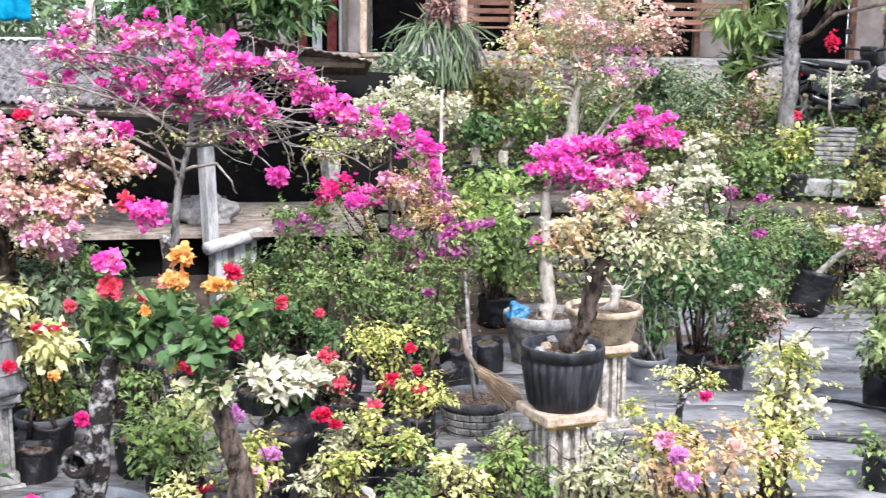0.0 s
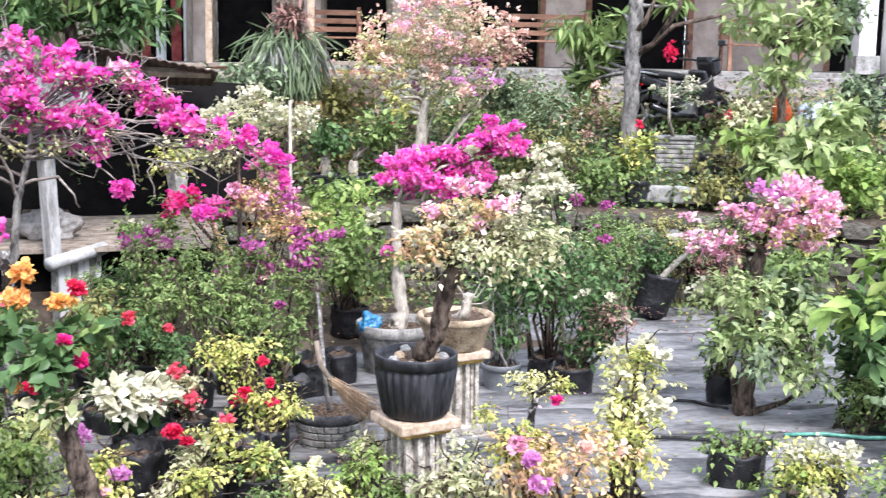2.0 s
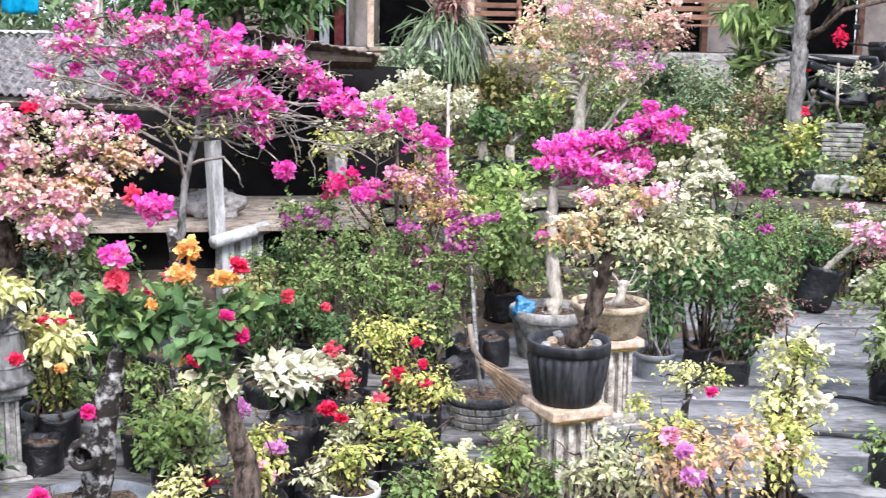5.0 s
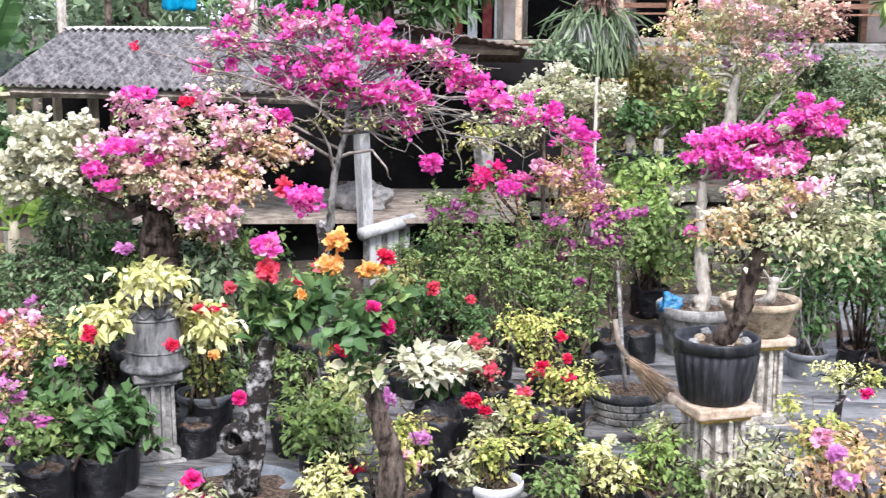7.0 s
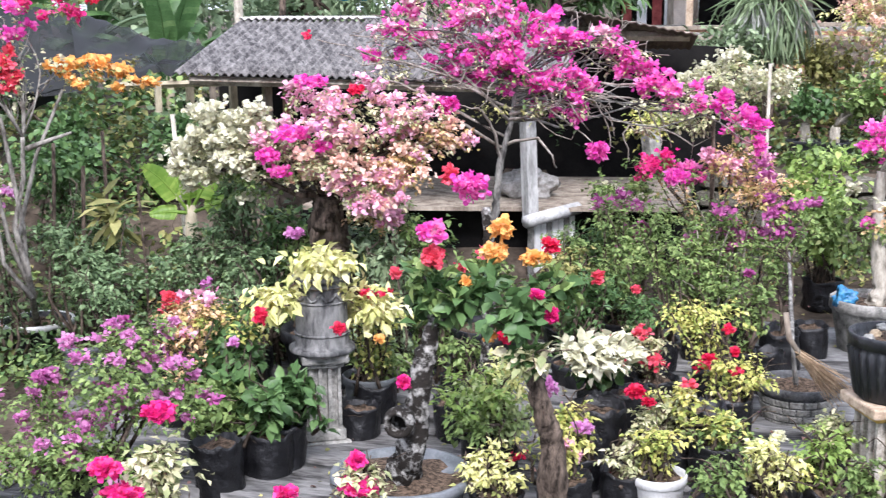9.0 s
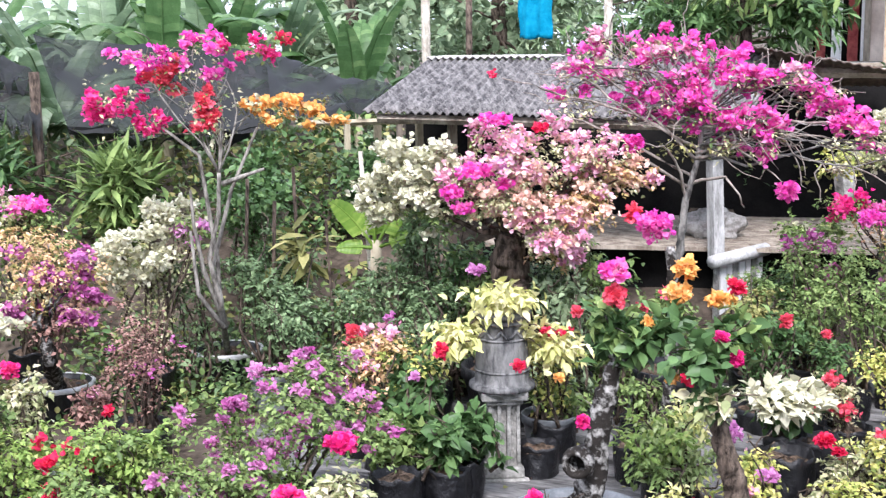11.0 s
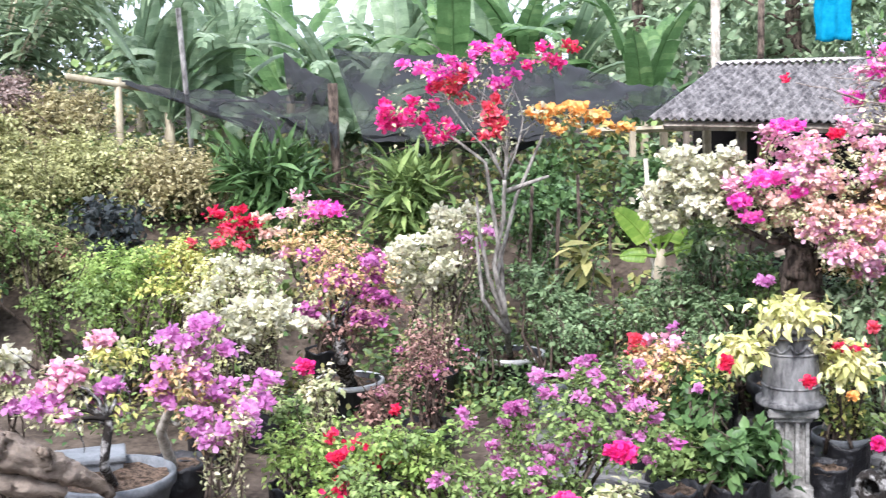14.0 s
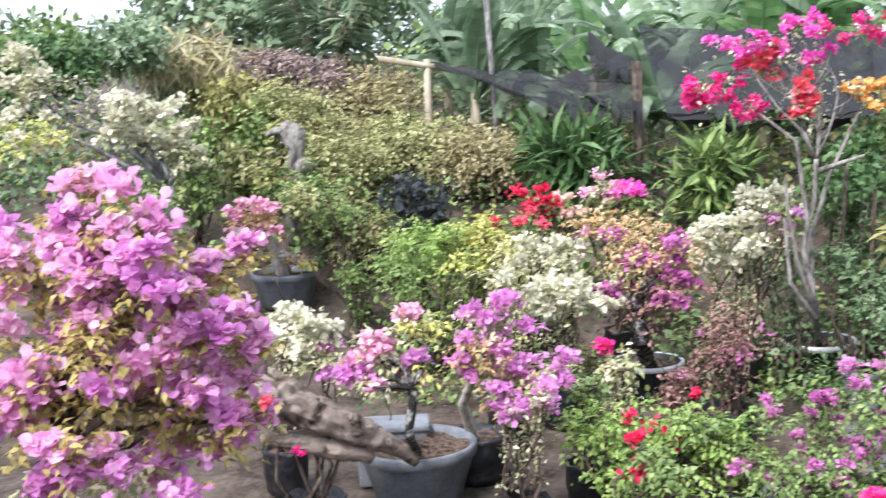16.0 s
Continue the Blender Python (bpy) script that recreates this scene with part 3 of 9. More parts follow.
def plant(name, base, label, category, pot=None, trunk=(), crown=None, bark=None, limb=0.014, group="", stems=0, pot_label="", flute=0, lift=0.0, limbs=10, bare=False, twigs=8, twig=0.2, twig_bark=None):
    """A potted or planted shrub. base: world place. pot: (kind, radius, height, material). trunk: list of ((x,y,z), radius) in
    world metres from the soil up; the limbs run on from its last point to the crown's clumps."""
    SEED[0] += 1
    r = np.random.default_rng(SEED[0])
    root = thing(name, base, label, category, group)
    inv = np.array(base, float)
    top = lift
    if pot:
        kind, pr, ph, pm = pot
        top = add_pot(root, kind, pr, ph, pm, pot_label, flute, lift, seed=SEED[0])
    bark = bark or BARK
    pts = [np.array((0, 0, top - 0.02))] + [np.array(p) - inv for p, _ in trunk]
    fine, fr = [], []
    if trunk:
        vs, fs = [], []
        rad = [trunk[0][1] * 1.25] + [q for _, q in trunk]
        for i in range(len(pts) - 1):
            for s in np.linspace(0, 1, 8)[: 8 if i == len(pts) - 2 else 7]:
                fine.append(pts[i] * (1 - s) + pts[i + 1] * s + r.normal(0, 0.07 * rad[i], 3))
                fr.append((rad[i] * (1 - s) + rad[i + 1] * s) * (1 + r.normal(0, 0.06)))
        tube_into(vs, fs, fine, fr, 14, 0.3 if max(fr) > 0.04 else 0.1)
        mesh_ob("trunk", vs, fs, [bark], root, smooth=True)

    def skirt(way):
        """Leaves along a branch, down towards its foot."""
        if crown.main is None or bare:
            return
        leaf, size, shape = crown.main
        way = np.array(way) + inv
        k = int(min(60, 9 + np.linalg.norm(way[-1] - way[0]) * 60))
        s = r.uniform(0.22 if not trunk else 0.45, 1.0, k) * (len(way) - 1)
        i = np.minimum(s.astype(int), len(way) - 2)
        p = way[i] + (way[i + 1] - way[i]) * (s - i)[:, None] + r.normal(0, 0.022, (k, 3))
        crown.put("foliage", p, r.normal(0, 0.6, (k, 3)), size, leaf, shape=shape)

    ways = []
    if crown is not None:
        ends = [np.array(e) - inv for e in crown.ends]
        picked = [ends[i] for i in r.choice(len(ends), limbs, replace=False)] if len(ends) > limbs else ends
        for e in picked:
            vs, fs = [], []
            if trunk:
                low = [k for k in range(len(fine) // 2, len(fine)) if fine[k][2] < e[2] - 0.03] or [len(fine) // 2]
                k = min(low, key=lambda m: np.linalg.norm(fine[m] - e))
                s, w = fine[k], max(min(fr[k] * 0.55, 0.03), 0.007)
            else:
                s, w = np.array((*r.normal(0, 0.05, 2), top - 0.02)), limb
            n = np.linalg.norm(e - s)
            way = bend(s, e, 0.07 * n, r, 6, 0.06 * n)
            tube_into(vs, fs, way, np.linspace(w, 0.004, 6), 5)
            skirt(way)
            ways.append(way)
            mesh_ob("branch", vs, fs, [bark], root, smooth=True)
        for _ in range(stems):
            vs, fs = [], []
            e = ends[r.integers(len(ends))] if ends else np.array((0, 0, top + 0.4))
            way = bend(np.array((*r.normal(0, 0.07, 2), top - 0.02)), e + r.normal(0, 0.03, 3), 0.05, r, 5)
            tube_into(vs, fs, way, np.linspace(limb, 0.004, 5), 5)
            skirt(way)
            ways.append(way)
            mesh_ob("stem", vs, fs, [bark], root, smooth=True)
    if ways and twigs:
        vs, fs = [], []
        for _ in range(twigs):
            way = ways[r.integers(len(ways))]
            k = r.integers(2, len(way))
            a = np.array(way[k])
            run = (np.array(way[k]) - np.array(way[k - 1]))
            run = run / (np.linalg.norm(run) + 1e-9) + r.normal(0, 0.75, 3)
            n = twig * r.uniform(0.4, 1.2)
            tube_into(vs, fs, bend(a, a + run / np.linalg.norm(run) * n, 0.09 * n, r, 6, r.uniform(-0.15, 0.1) * n), np.linspace(0.006, 0.0025, 6) * (1 + 0.6 * (twig > 0.4)), 4)
        tagged(mesh_ob("twig_work", vs, fs, [twig_bark or bark], root, smooth=True), kind="stuff")
    if crown is not None:
        crown.build(root, inv)
    return root


def crown():
    SEED[0] += 1
    return Crown(SEED[0] * 13)


# ---- ground: nursery floor, bank and terraces ----
def smooth(a, b, v):
    s = min(max((v - a) / (b - a), 0.0), 1.0)
    return s * s * (3 - 2 * s)


def ground_z(x, y):
    d = math.hypot(x, y)
    az = math.degrees(math.atan2(-x, y))
    left = 1.2 * smooth(9.6, 13.2, d) + 0.35 * smooth(13.2, 19.0, d)
    right = 1.0 * smooth(13.40, 13.52, d) + 0.75 * smooth(13.8, 17.0, d) + 0.55 * smooth(17.2, 18.6, d)
    w = smooth(1.5, 7.0, az) if az < 120 else 1 - smooth(150, 178, az)
    return right * (1 - w) + left * w


def on(p, lift=0.0):
    return (p[0], p[1], ground_z(p[0], p[1]) + lift)


rings = [0.0, 1.5, 3.0, 4.0] + [4.0 + 0.25 * i for i in range(1, 37)] + [13.2, 13.36, 13.44, 13.54, 13.8] + [14.2 + 0.5 * i for i in range(13)] + [24, 30, 45, 80, 200, 800, 3000]
gv, gf, SPOKES = [(0, 0, 0)], [], 240
for d in rings[1:]:
    for k in range(SPOKES):
        a = 2 * math.pi * k / SPOKES
        x, y = -d * math.sin(a), d * math.cos(a)
        line = 10.47 + 0.2 * (x + 4.26)
        pit = 0.75 if -4.3 < x < -0.5 and line + 0.25 < y < line + 2.3 else 0.0
        gv.append((x, y, ground_z(x, y) - pit + (noise.noise((x * 1.3, y * 1.3, 0)) * 0.03 if 4 < d < 40 else 0)))
for k in range(SPOKES):
    gf.append((0, 1 + k, 1 + (k + 1) % SPOKES))
for i in range(len(rings) - 2):
    for k in range(SPOKES):
        a, b = 1 + i * SPOKES + k, 1 + i * SPOKES + (k + 1) % SPOKES
        gf.append((a, a + SPOKES, b + SPOKES, b))
ground = mesh_ob("ground", gv, gf, [DIRT], smooth=True)
tagged(ground, "bare brown garden soil rising to the back", "ground", kind="structure")

# grey woven mats laid over the nursery floor, their edges lapping
pavement = tagged(new("pavement"), "grey woven ground mats laid in strips", "pavement", kind="structure")


def floor_mat(x0, x1, y0, y1, z, seed):
    q = np.random.default_rng(seed)
    nx, ny = max(2, int((x1 - x0) / 0.16)), max(2, int((y1 - y0) / 0.16))
    vs, fs = [], []
    ph = q.uniform(0, 6, 4)
    for j in range(ny + 1):
        for i in range(nx + 1):
            x, y = x0 + (x1 - x0) * i / nx, y0 + (y1 - y0) * j / ny
            if j in (0, ny):
                y += 0.04 * math.sin(2.1 * x + ph[0]) + 0.02 * math.sin(7 * x + ph[1])
            if i in (0, nx):
                x += 0.04 * math.sin(2.7 * y + ph[2])
            h = 0.012 * (noise.noise((x * 2.2, y * 5.0, seed)) + 1) + (0.012 if j in (0, ny) else 0) * (1 + math.sin(5 * x + ph[3]))
            vs.append((x, y, z + 0.034 + h))
    w = nx + 1
    for j in range(ny):
        for i in range(nx):
            a = j * w + i
            fs.append((a, a + 1, a + w + 1, a + w))
    o = len(vs)
    edge = [i for i in range(w)] + [j * w + nx for j in range(1, ny + 1)] + [ny * w + i for i in range(nx - 1, -1, -1)] + [j * w for j in range(ny - 1, 0, -1)]
    for e in edge:
        vs.append((vs[e][0], vs[e][1], -0.05))
    for k in range(len(edge)):
        m = (k + 1) % len(edge)
        fs.append((edge[m], edge[k], o + k, o + m))
    return mesh_ob("ground_mat", vs, fs, [MATDIRTY if x1 < 1.5 else MATCLOTH], pavement, smooth=True)


for n, (x0, x1, y0, y1) in enumerate([(-1.0, 5.2, 4.6, 6.3), (-3.4, 1.4, 5.2, 7.2), (1.0, 5.6, 6.25, 7.6), (-4.6, 0.6, 7.1, 8.5), (0.5, 5.4, 7.55, 8.7),
                                       (-3.6, 1.2, 8.4, 9.5), (1.1, 6.2, 8.65, 9.9), (-0.8, 2.6, 9.4, 10.6), (2.5, 6.4, 9.85, 11.2), (2.2, 5.6, 11.15, 12.5), (-4.3, -3.2, 5.0, 7.2)]):
    rows = max(1, round((y1 - y0) / 0.62))
    for k in range(rows):
        floor_mat(x0, x1, y0 + (y1 - y0) * k / rows + 0.012, y0 + (y1 - y0) * (k + 1) / rows - 0.012, 0.004 * (n % 3) + 0.007 * (k % 2), 40 + 7 * n + k)

# worn concrete paving in front of the house
tv, tf = [], []
for j in range(13):
    for i in range(37):
        a, d = radians(-4 - 32 * i / 36), 16.9 + 1.9 * j / 12
        x, y = d * -math.sin(a), d * math.cos(a)
        tv.append((x, y, ground_z(x, y) + 0.045 + 0.008 * noise.noise((x * 2, y * 2, 5))))
        if i and j:
            k = j * 37 + i
            tf.append((k - 38, k - 1, k, k - 37))
terrace = mesh_ob("pavement_terrace", tv, tf, [PAVING], smooth=True)
tagged(terrace, "worn pale concrete paving in front of the house", "pavement", kind="structure")

# ---- stone retaining wall, course by course ----
wall = tagged(new("wall_terrace"), "dark mossy rubble stone retaining wall", "retaining wall", kind="structure")
stone_rng = np.random.default_rng(11)
stone_meshes = []
for s in range(6):
    bm = bmesh.new()
    bmesh.ops.create_icosphere(bm, subdivisions=1, radius=0.5)
    for v in bm.verts:
        v.co = Vector([math.copysign(abs(c) ** 0.6, c) for c in v.co]) * (0.62 + 0.12 * stone_rng.random())
    me = bpy.data.meshes.new("stone")
    bm.to_mesh(me)
    bm.free()
    me.materials.append(STONE)
    stone_meshes.append(me)
for course in range(5):
    a = 5.0
    while a > -34:
        w = stone_rng.uniform(1.0, 1.9)
        x, y = -13.45 * math.sin(radians(a)), 13.45 * math.cos(radians(a))
        ob = new("stone", stone_meshes[stone_rng.integers(6)])
        ob.parent = wall
        ob.matrix_basis = pose(x, y, 0.10 + course * 0.2, 0, 0, a + stone_rng.normal(0, 5)) @ Matrix.Diagonal((0.245 * w, 0.26, stone_rng.uniform(0.2, 0.25), 1))
        a -= w * 0.95

# ---- hut with a corrugated roof, raised floor and lean-to ----
hut = thing("garden_hut", on((-4.21, 11.24, 1.20)), "open timber hut with weathered grey corrugated roof and dark inside", "hut")
HUT = np.array(hut.matrix_world.translation)


def hl(p):
    return np.array(p, float) - HUT


def corrugated(name, a, b, c, d, waves, depth, material, thick=0.012, label=""):
    """Sheet a-b along the eave, d-c along the ridge, with waves across a-b."""
    a, b, c, d = (hl(p) for p in (a, b, c, d))
    nx, ny = waves * 6, 6
    nrm = np.cross(b - a, d - a)
    nrm /= np.linalg.norm(nrm)
    vs, fs = [], []
    for side in (0, 1):
        for j in range(ny + 1):
            for i in range(nx + 1):
                u, v = i / nx, j / ny
                p = (a * (1 - u) + b * u) * (1 - v) + (d * (1 - u) + c * u) * v
                vs.append(p + nrm * (depth * math.sin(2 * math.pi * waves * u) - side * thick))
    w, off = nx + 1, (nx + 1) * (ny + 1)
    for j in range(ny):
        for i in range(nx):
            k = j * w + i
            fs.append((k, k + 1, k + w + 1, k + w))
            fs.append((off + k + w, off + k + w + 1, off + k + 1, off + k))
    for i in range(nx):
        fs.append((i + 1, i, off + i, off + i + 1))
    for j in range(ny):
        k = j * w
        fs.append((k, k + w, off + k + w, off + k))
        k += nx
        fs.append((k + w, k, off + k, off + k + w))
    return mesh_ob(name, vs, fs, [material], hut, label, smooth=True)


eave_l, eave_r = (-5.01, 9.79, 2.17), (-1.72, 10.46, 2.09)
ridge_l, ridge_r = (-5.09, 11.42, 2.60), (-1.75, 11.47, 2.60)
corrugated("roof_sheet", eave_l, eave_r, ridge_r, ridge_l, 47, 0.017, FIBRO)
corrugated("ridge_sheet", np.array(ridge_l) + (0, -0.05, 0.02), np.array(ridge_l) * 0.62 + np.array(ridge_r) * 0.38 + (0, -0.05, 0.03), np.array(ridge_l) * 0.62 + np.array(ridge_r) * 0.38 + (0, 0.5, 0.03), np.array(ridge_l) + (0.0, 0.5, 0.03), 16, 0.012, FIBRO_PALE, label="pale ridge capping sheet")
corrugated("rear_sheet", np.array(ridge_l) * 0.62 + np.array(ridge_r) * 0.38 + (0.0, -0.02, 0.01), np.array(ridge_r) + (0, -0.02, 0.02), np.array(ridge_r) + (0.1, 0.6, -0.12), np.array(ridge_l) * 0.62 + np.array(ridge_r) * 0.38 + (0, 0.6, -0.12), 26, 0.014, FIBRO)
corrugated("lean_to_sheet", (-1.97, 11.23, 2.72), (-0.66, 11.28, 2.48), (-0.84, 13.17, 2.30), (-2.15, 13.23, 2.30), 16, 0.008, RUST, label="dark rusty lean-to sheet")


def post(a, b, r, material, name="post", parent=None, label=""):
    a, b = hl(a), hl(b)
    vs, fs = [], []
    tube_into(vs, fs, [a, (a + b) / 2, b], [r, r, r], 4)
    return mesh_ob(name, vs, fs, [material], parent or hut, label)


post((-2.10, 10.80, 1.84), (-2.06, 10.81, 0.86), 0.075, WOOD_GREY, label="grey painted square post")
post((-1.14, 11.95, 1.69), (-1.09, 11.95, 1.25), 0.09, CONCRETE, label="rough concrete post")
post((-4.45, 10.50, 2.07), (-4.44, 10.50, 1.13), 0.05, WOOD)
post((-4.35, 10.75, 2.05), (-4.35, 10.75, 1.10), 0.05, WOOD_RED)
post((-5.32, 10.08, 2.08), (-5.32, 10.08, 1.80), 0.035, BAMBOO)
post((-5.43, 10.93, 2.03), (-5.43, 10.93, 1.68), 0.045, BAMBOO)
post((-5.32, 11.20, 2.02), (-5.32, 11.20, 1.66), 0.035, WOOD)
post((-5.06, 11.10, 2.03), (-5.05, 11.10, 1.67), 0.045, BAMBOO)
post(np.array(eave_l) + (0.1, 0.1, -0.07), np.array(eave_r) + (0, 0.1, -0.07), 0.04, WOOD, "beam")
post((-1.75, 11.57, 2.46), (-0.76, 11.68, 2.45), 0.045, WOOD, "beam")
post((-5.71, 10.10, 2.03), (-4.24, 10.47, 2.07), 0.03, BAMBOO, "beam")


def slab_between(name, pts, thick, material, parent, label=""):
    """Convex flat panel from its corners, thickened along its normal."""
    q = [hl(p) for p in pts]
    nrm = np.cross(q[1] - q[0], q[2] - q[0])
    nrm /= np.linalg.norm(nrm)
    n = len(q)
    vs = q + [p - nrm * thick for p in q]
    fs = [tuple(range(n)), tuple(range(2 * n - 1, n - 1, -1))] + [((i + 1) % n, i, n + i, n + (i + 1) % n) for i in range(n)]
    return mesh_ob(name, vs, fs, [material], parent, label)


floor_z = 0.93
fl, fr = np.array((-4.26, 10.47, 1.06)), np.array((-0.75, 11.17, 0.98))
for k in range(9):
    f0, f1 = k / 9 + 0.006, (k + 1) / 9 - 0.006
    a0, a1 = fl + (0.1, 2.2 * f0, 0), fl + (0.1, 2.2 * f1, 0)
    b0, b1 = fr + (0, 2.2 * f0, 0), fr + (0, 2.2 * f1, 0)
    for p in (a0, a1, b0, b1):
        p[2] = floor_z
    slab_between("floor_board", [a0, b0, b1, a1], 0.035, WOOD, hut)
back_l, back_r = fl + (0.1, 2.3, 0), fr + (0.35, 2.3, 0)
# the walls carry the shade inside the hut in their colour
slab_between("back_wall", [(back_l[0], back_l[1], 0.4), (back_r[0], back_r[1], 0.4), (back_r[0], back_r[1], 2.3), (back_l[0], back_l[1], 2.5)], 0.04, INNER_SHADE, hut, "back board wall in near-black painted shade")
slab_between("side_wall", [(fl[0] - 1.2, fl[1] + 1.2, 0.4), (back_l[0], back_l[1], 0.4), (back_l[0], back_l[1], 2.45), (fl[0] - 1.2, fl[1] + 1.2, 2.3)], 0.04, INNER_SHADE, hut)
# added sheet, coloured as the shade below the raised floor
slab_between("underfloor_shade", [(fl[0], fl[1] + 0.3, 0.0), (fr[0], fr[1] + 0.3, 0.0), (fr[0], fr[1] + 0.3, 0.88), (fl[0], fl[1] + 0.3, 0.88)], 0.06, INNER_SHADE, hut, "near-black panel painted as the shade under the floor")
tube_part("rail_pipe", [hl((-2.06, 10.60, 0.85)), hl((-1.88, 10.84, 0.88)), hl((-1.69, 11.17, 0.90))], 0.062, PIPE, hut, label="thick white plastic pipe")
r0, r1 = np.array((-2.04, 10.66, 0.79)), np.array((-1.71, 11.22, 0.84))
for k in range(8):
    p, q = r0 + (r1 - r0) * (k / 8), r0 + (r1 - r0) * ((k + 0.8) / 8)
    slab_between("slat", [(p[0], p[1], 0.32), (q[0], q[1], 0.32), (q[0], q[1], p[2]), (p[0], p[1], p[2])], 0.02, WHITEPAINT if k % 3 else CONCRETE, hut)


def heap(name, place, s, material, label, category, seed, lump=0.25):
    bm = bmesh.new()
    bmesh.ops.create_icosphere(bm, subdivisions=4, radius=0.5)
    for v in bm.verts:
        k = 1 + lump * noise.noise(v.co * 2.3 + Vector((seed, 0, 0))) - 0.9 * lump * abs(noise.noise(v.co * 5 + Vector((0, seed, 0)))) - 0.4 * lump * abs(noise.noise(v.co * 11))
        v.co = Vector((v.co.x * k * s[0], v.co.y * k * s[1], max(v.co.z * k, -0.32) * s[2]))
    low = min(v.co.z for v in bm.verts)
    for v in bm.verts:
        v.co.z -= low
    ob = part(name, bm, material, smooth=True)
    ob.matrix_world = pose(*place)
    return tagged(ob, label, category)


sack = np.array((-2.25, 11.58, 1.03))
heap("sack", (sack[0], sack[1], floor_z), (0.62, 0.42, 0.34), SACK, "crumpled grey sack lying on the hut floor", "sack", 4, 0.5)

# ---- house on the upper terrace ----
house = thing("house", (2.5, 20.4, ground_z(2.5, 20.4)), "cream single-storey house with dark doorways and white columns", "house")
HZ = house.matrix_world.translation.z


def hb(name, x0, x1, y0, y1, z0, z1, material, label="", bevel=0.01):
    return box_part(name, ((x0 + x1) / 2 - 2.5, (y0 + y1) / 2 - 20.4, (z0 + z1) / 2), (x1 - x0, y1 - y0, z1 - z0), material, house, bevel, label)


# wall pieces between openings at y = 21; floor, roof
openings = [(-2.6, -1.7), (-1.3, -0.3), (0.5, 1.6), (2.9, 4.2), (5.0, 6.8), (9.3, 10.8)]
edge_x = -4.0
for x0, x1 in openings:
    hb("wall", edge_x, x0, 21.0, 21.2, 0, 3.2, WALLPAINT)
    hb("wall", x0, x1, 21.0, 21.2, 2.15, 3.2, WALLPAINT)
    # near-black panel painted as the unlit room behind the opening
    hb("doorway_shade", x0 + 0.05, x1 - 0.05, 21.12, 21.16, 0.02, 2.1, INNER_SHADE, "near-black panel painted as the shade in a doorway")
    hb("door_frame", x0 - 0.05, x0 + 0.05, 20.96, 21.1, 0, 2.15, WOOD if x0 < 1 else WOOD_RED)
    hb("door_frame", x1 - 0.05, x1 + 0.05, 20.96, 21.1, 0, 2.15, WOOD if x0 < 1 else WOOD_RED)
    edge_x = x1
hb("wall", edge_x, 14.5, 21.0, 21.2, 0, 3.2, WALLPAINT)
hb("floor_slab", -4.0, 14.5, 18.8, 21.0, -0.5, 0.14, CONCRETE)
hb("floor_edge", -4.0, 14.5, 18.72, 18.8, -0.1, 0.06, CONCRETE)
for k, x in enumerate((-2.5, -2.25, -2.0, -1.8)):
    hb("curtain", x, x + 0.16, 21.02, 21.06, 0.05, 2.1, CURTAIN if k % 2 == 0 else WHITEPAINT)
bm = bmesh.new()
rv = [bm.verts.new(v) for v in [(-7, -2.4, 2.75), (12.5, -2.4, 2.75), (12.5, 1.8, 4.4), (-7, 1.8, 4.4), (-7, -2.4, 2.65), (12.5, -2.4, 2.65), (12.5, 1.8, 4.3), (-7, 1.8, 4.3)]]
for f in ((0, 1, 2, 3), (7, 6, 5, 4), (0, 4, 5, 1), (1, 5, 6, 2), (2, 6, 7, 3), (3, 7, 4, 0)):
    bm.faces.new([rv[i] for i in f])
part("roof", bm, TERRACOTTA, house)
hb("column", 8.88, 9.16, 18.85, 19.15, 0, 2.7, WHITEPAINT)
hb("column", 9.34, 9.74, 18.75, 19.05, -0.3, 2.7, WHITEPAINT)
hb("column_foot", 8.82, 9.22, 18.8, 19.2, 0, 0.42, SLAB, "rough grey column foot")
hb("column", 0.2, 0.31, 18.85, 18.96, 0, 2.7, CAPSTONE)
hb("column", -1.3, -1.2, 18.85, 18.95, 0, 2.7, CAPSTONE)


def bench(x, y, z, w, label):
    b = thing("bench", (x, y, z), label, "bench")
    for k in range(4):
        box_part("seat_slat", (0, -0.18 + 0.12 * k, 0.42), (w, 0.09, 0.03), WOOD_RED, b)
    for k in range(3):
        box_part("back_slat", (0, 0.24, 0.55 + 0.13 * k), (w, 0.025, 0.08), WOOD_RED, b)
    for sx in (-1, 1):
        for sy in (-0.2, 0.22):
            box_part("leg", (sx * (w / 2 - 0.05), sy, 0.2 if sy < 0 else 0.45), (0.06, 0.06, 0.4 if sy < 0 else 0.9), WOOD_RED, b)
        box_part("armrest", (sx * (w / 2 - 0.04), 0, 0.64), (0.07, 0.5, 0.04), WOOD_RED, b)
        box_part("arm_post", (sx * (w / 2 - 0.05), -0.2, 0.52), (0.05, 0.05, 0.24), WOOD_RED, b)
    return b


bench((0.67, 19.59, 2.46)[0], 19.6, HZ + 0.14, 0.8, "red-brown slatted timber chair on the veranda")
bench((3.99, 19.19, 2.73)[0], 19.6, HZ + 0.14, 1.5, "long red-brown slatted timber bench on the veranda")
bench((7.63, 18.27, 3.10)[0], 19.8, HZ + 0.14, 1.3, "red-brown timber bench against the house wall")


stack = thing("timber_stack", on((-0.30, 16.6, 0)), "loose stack of weathered brown planks below the veranda", "timber")
sq = np.random.default_rng(15)
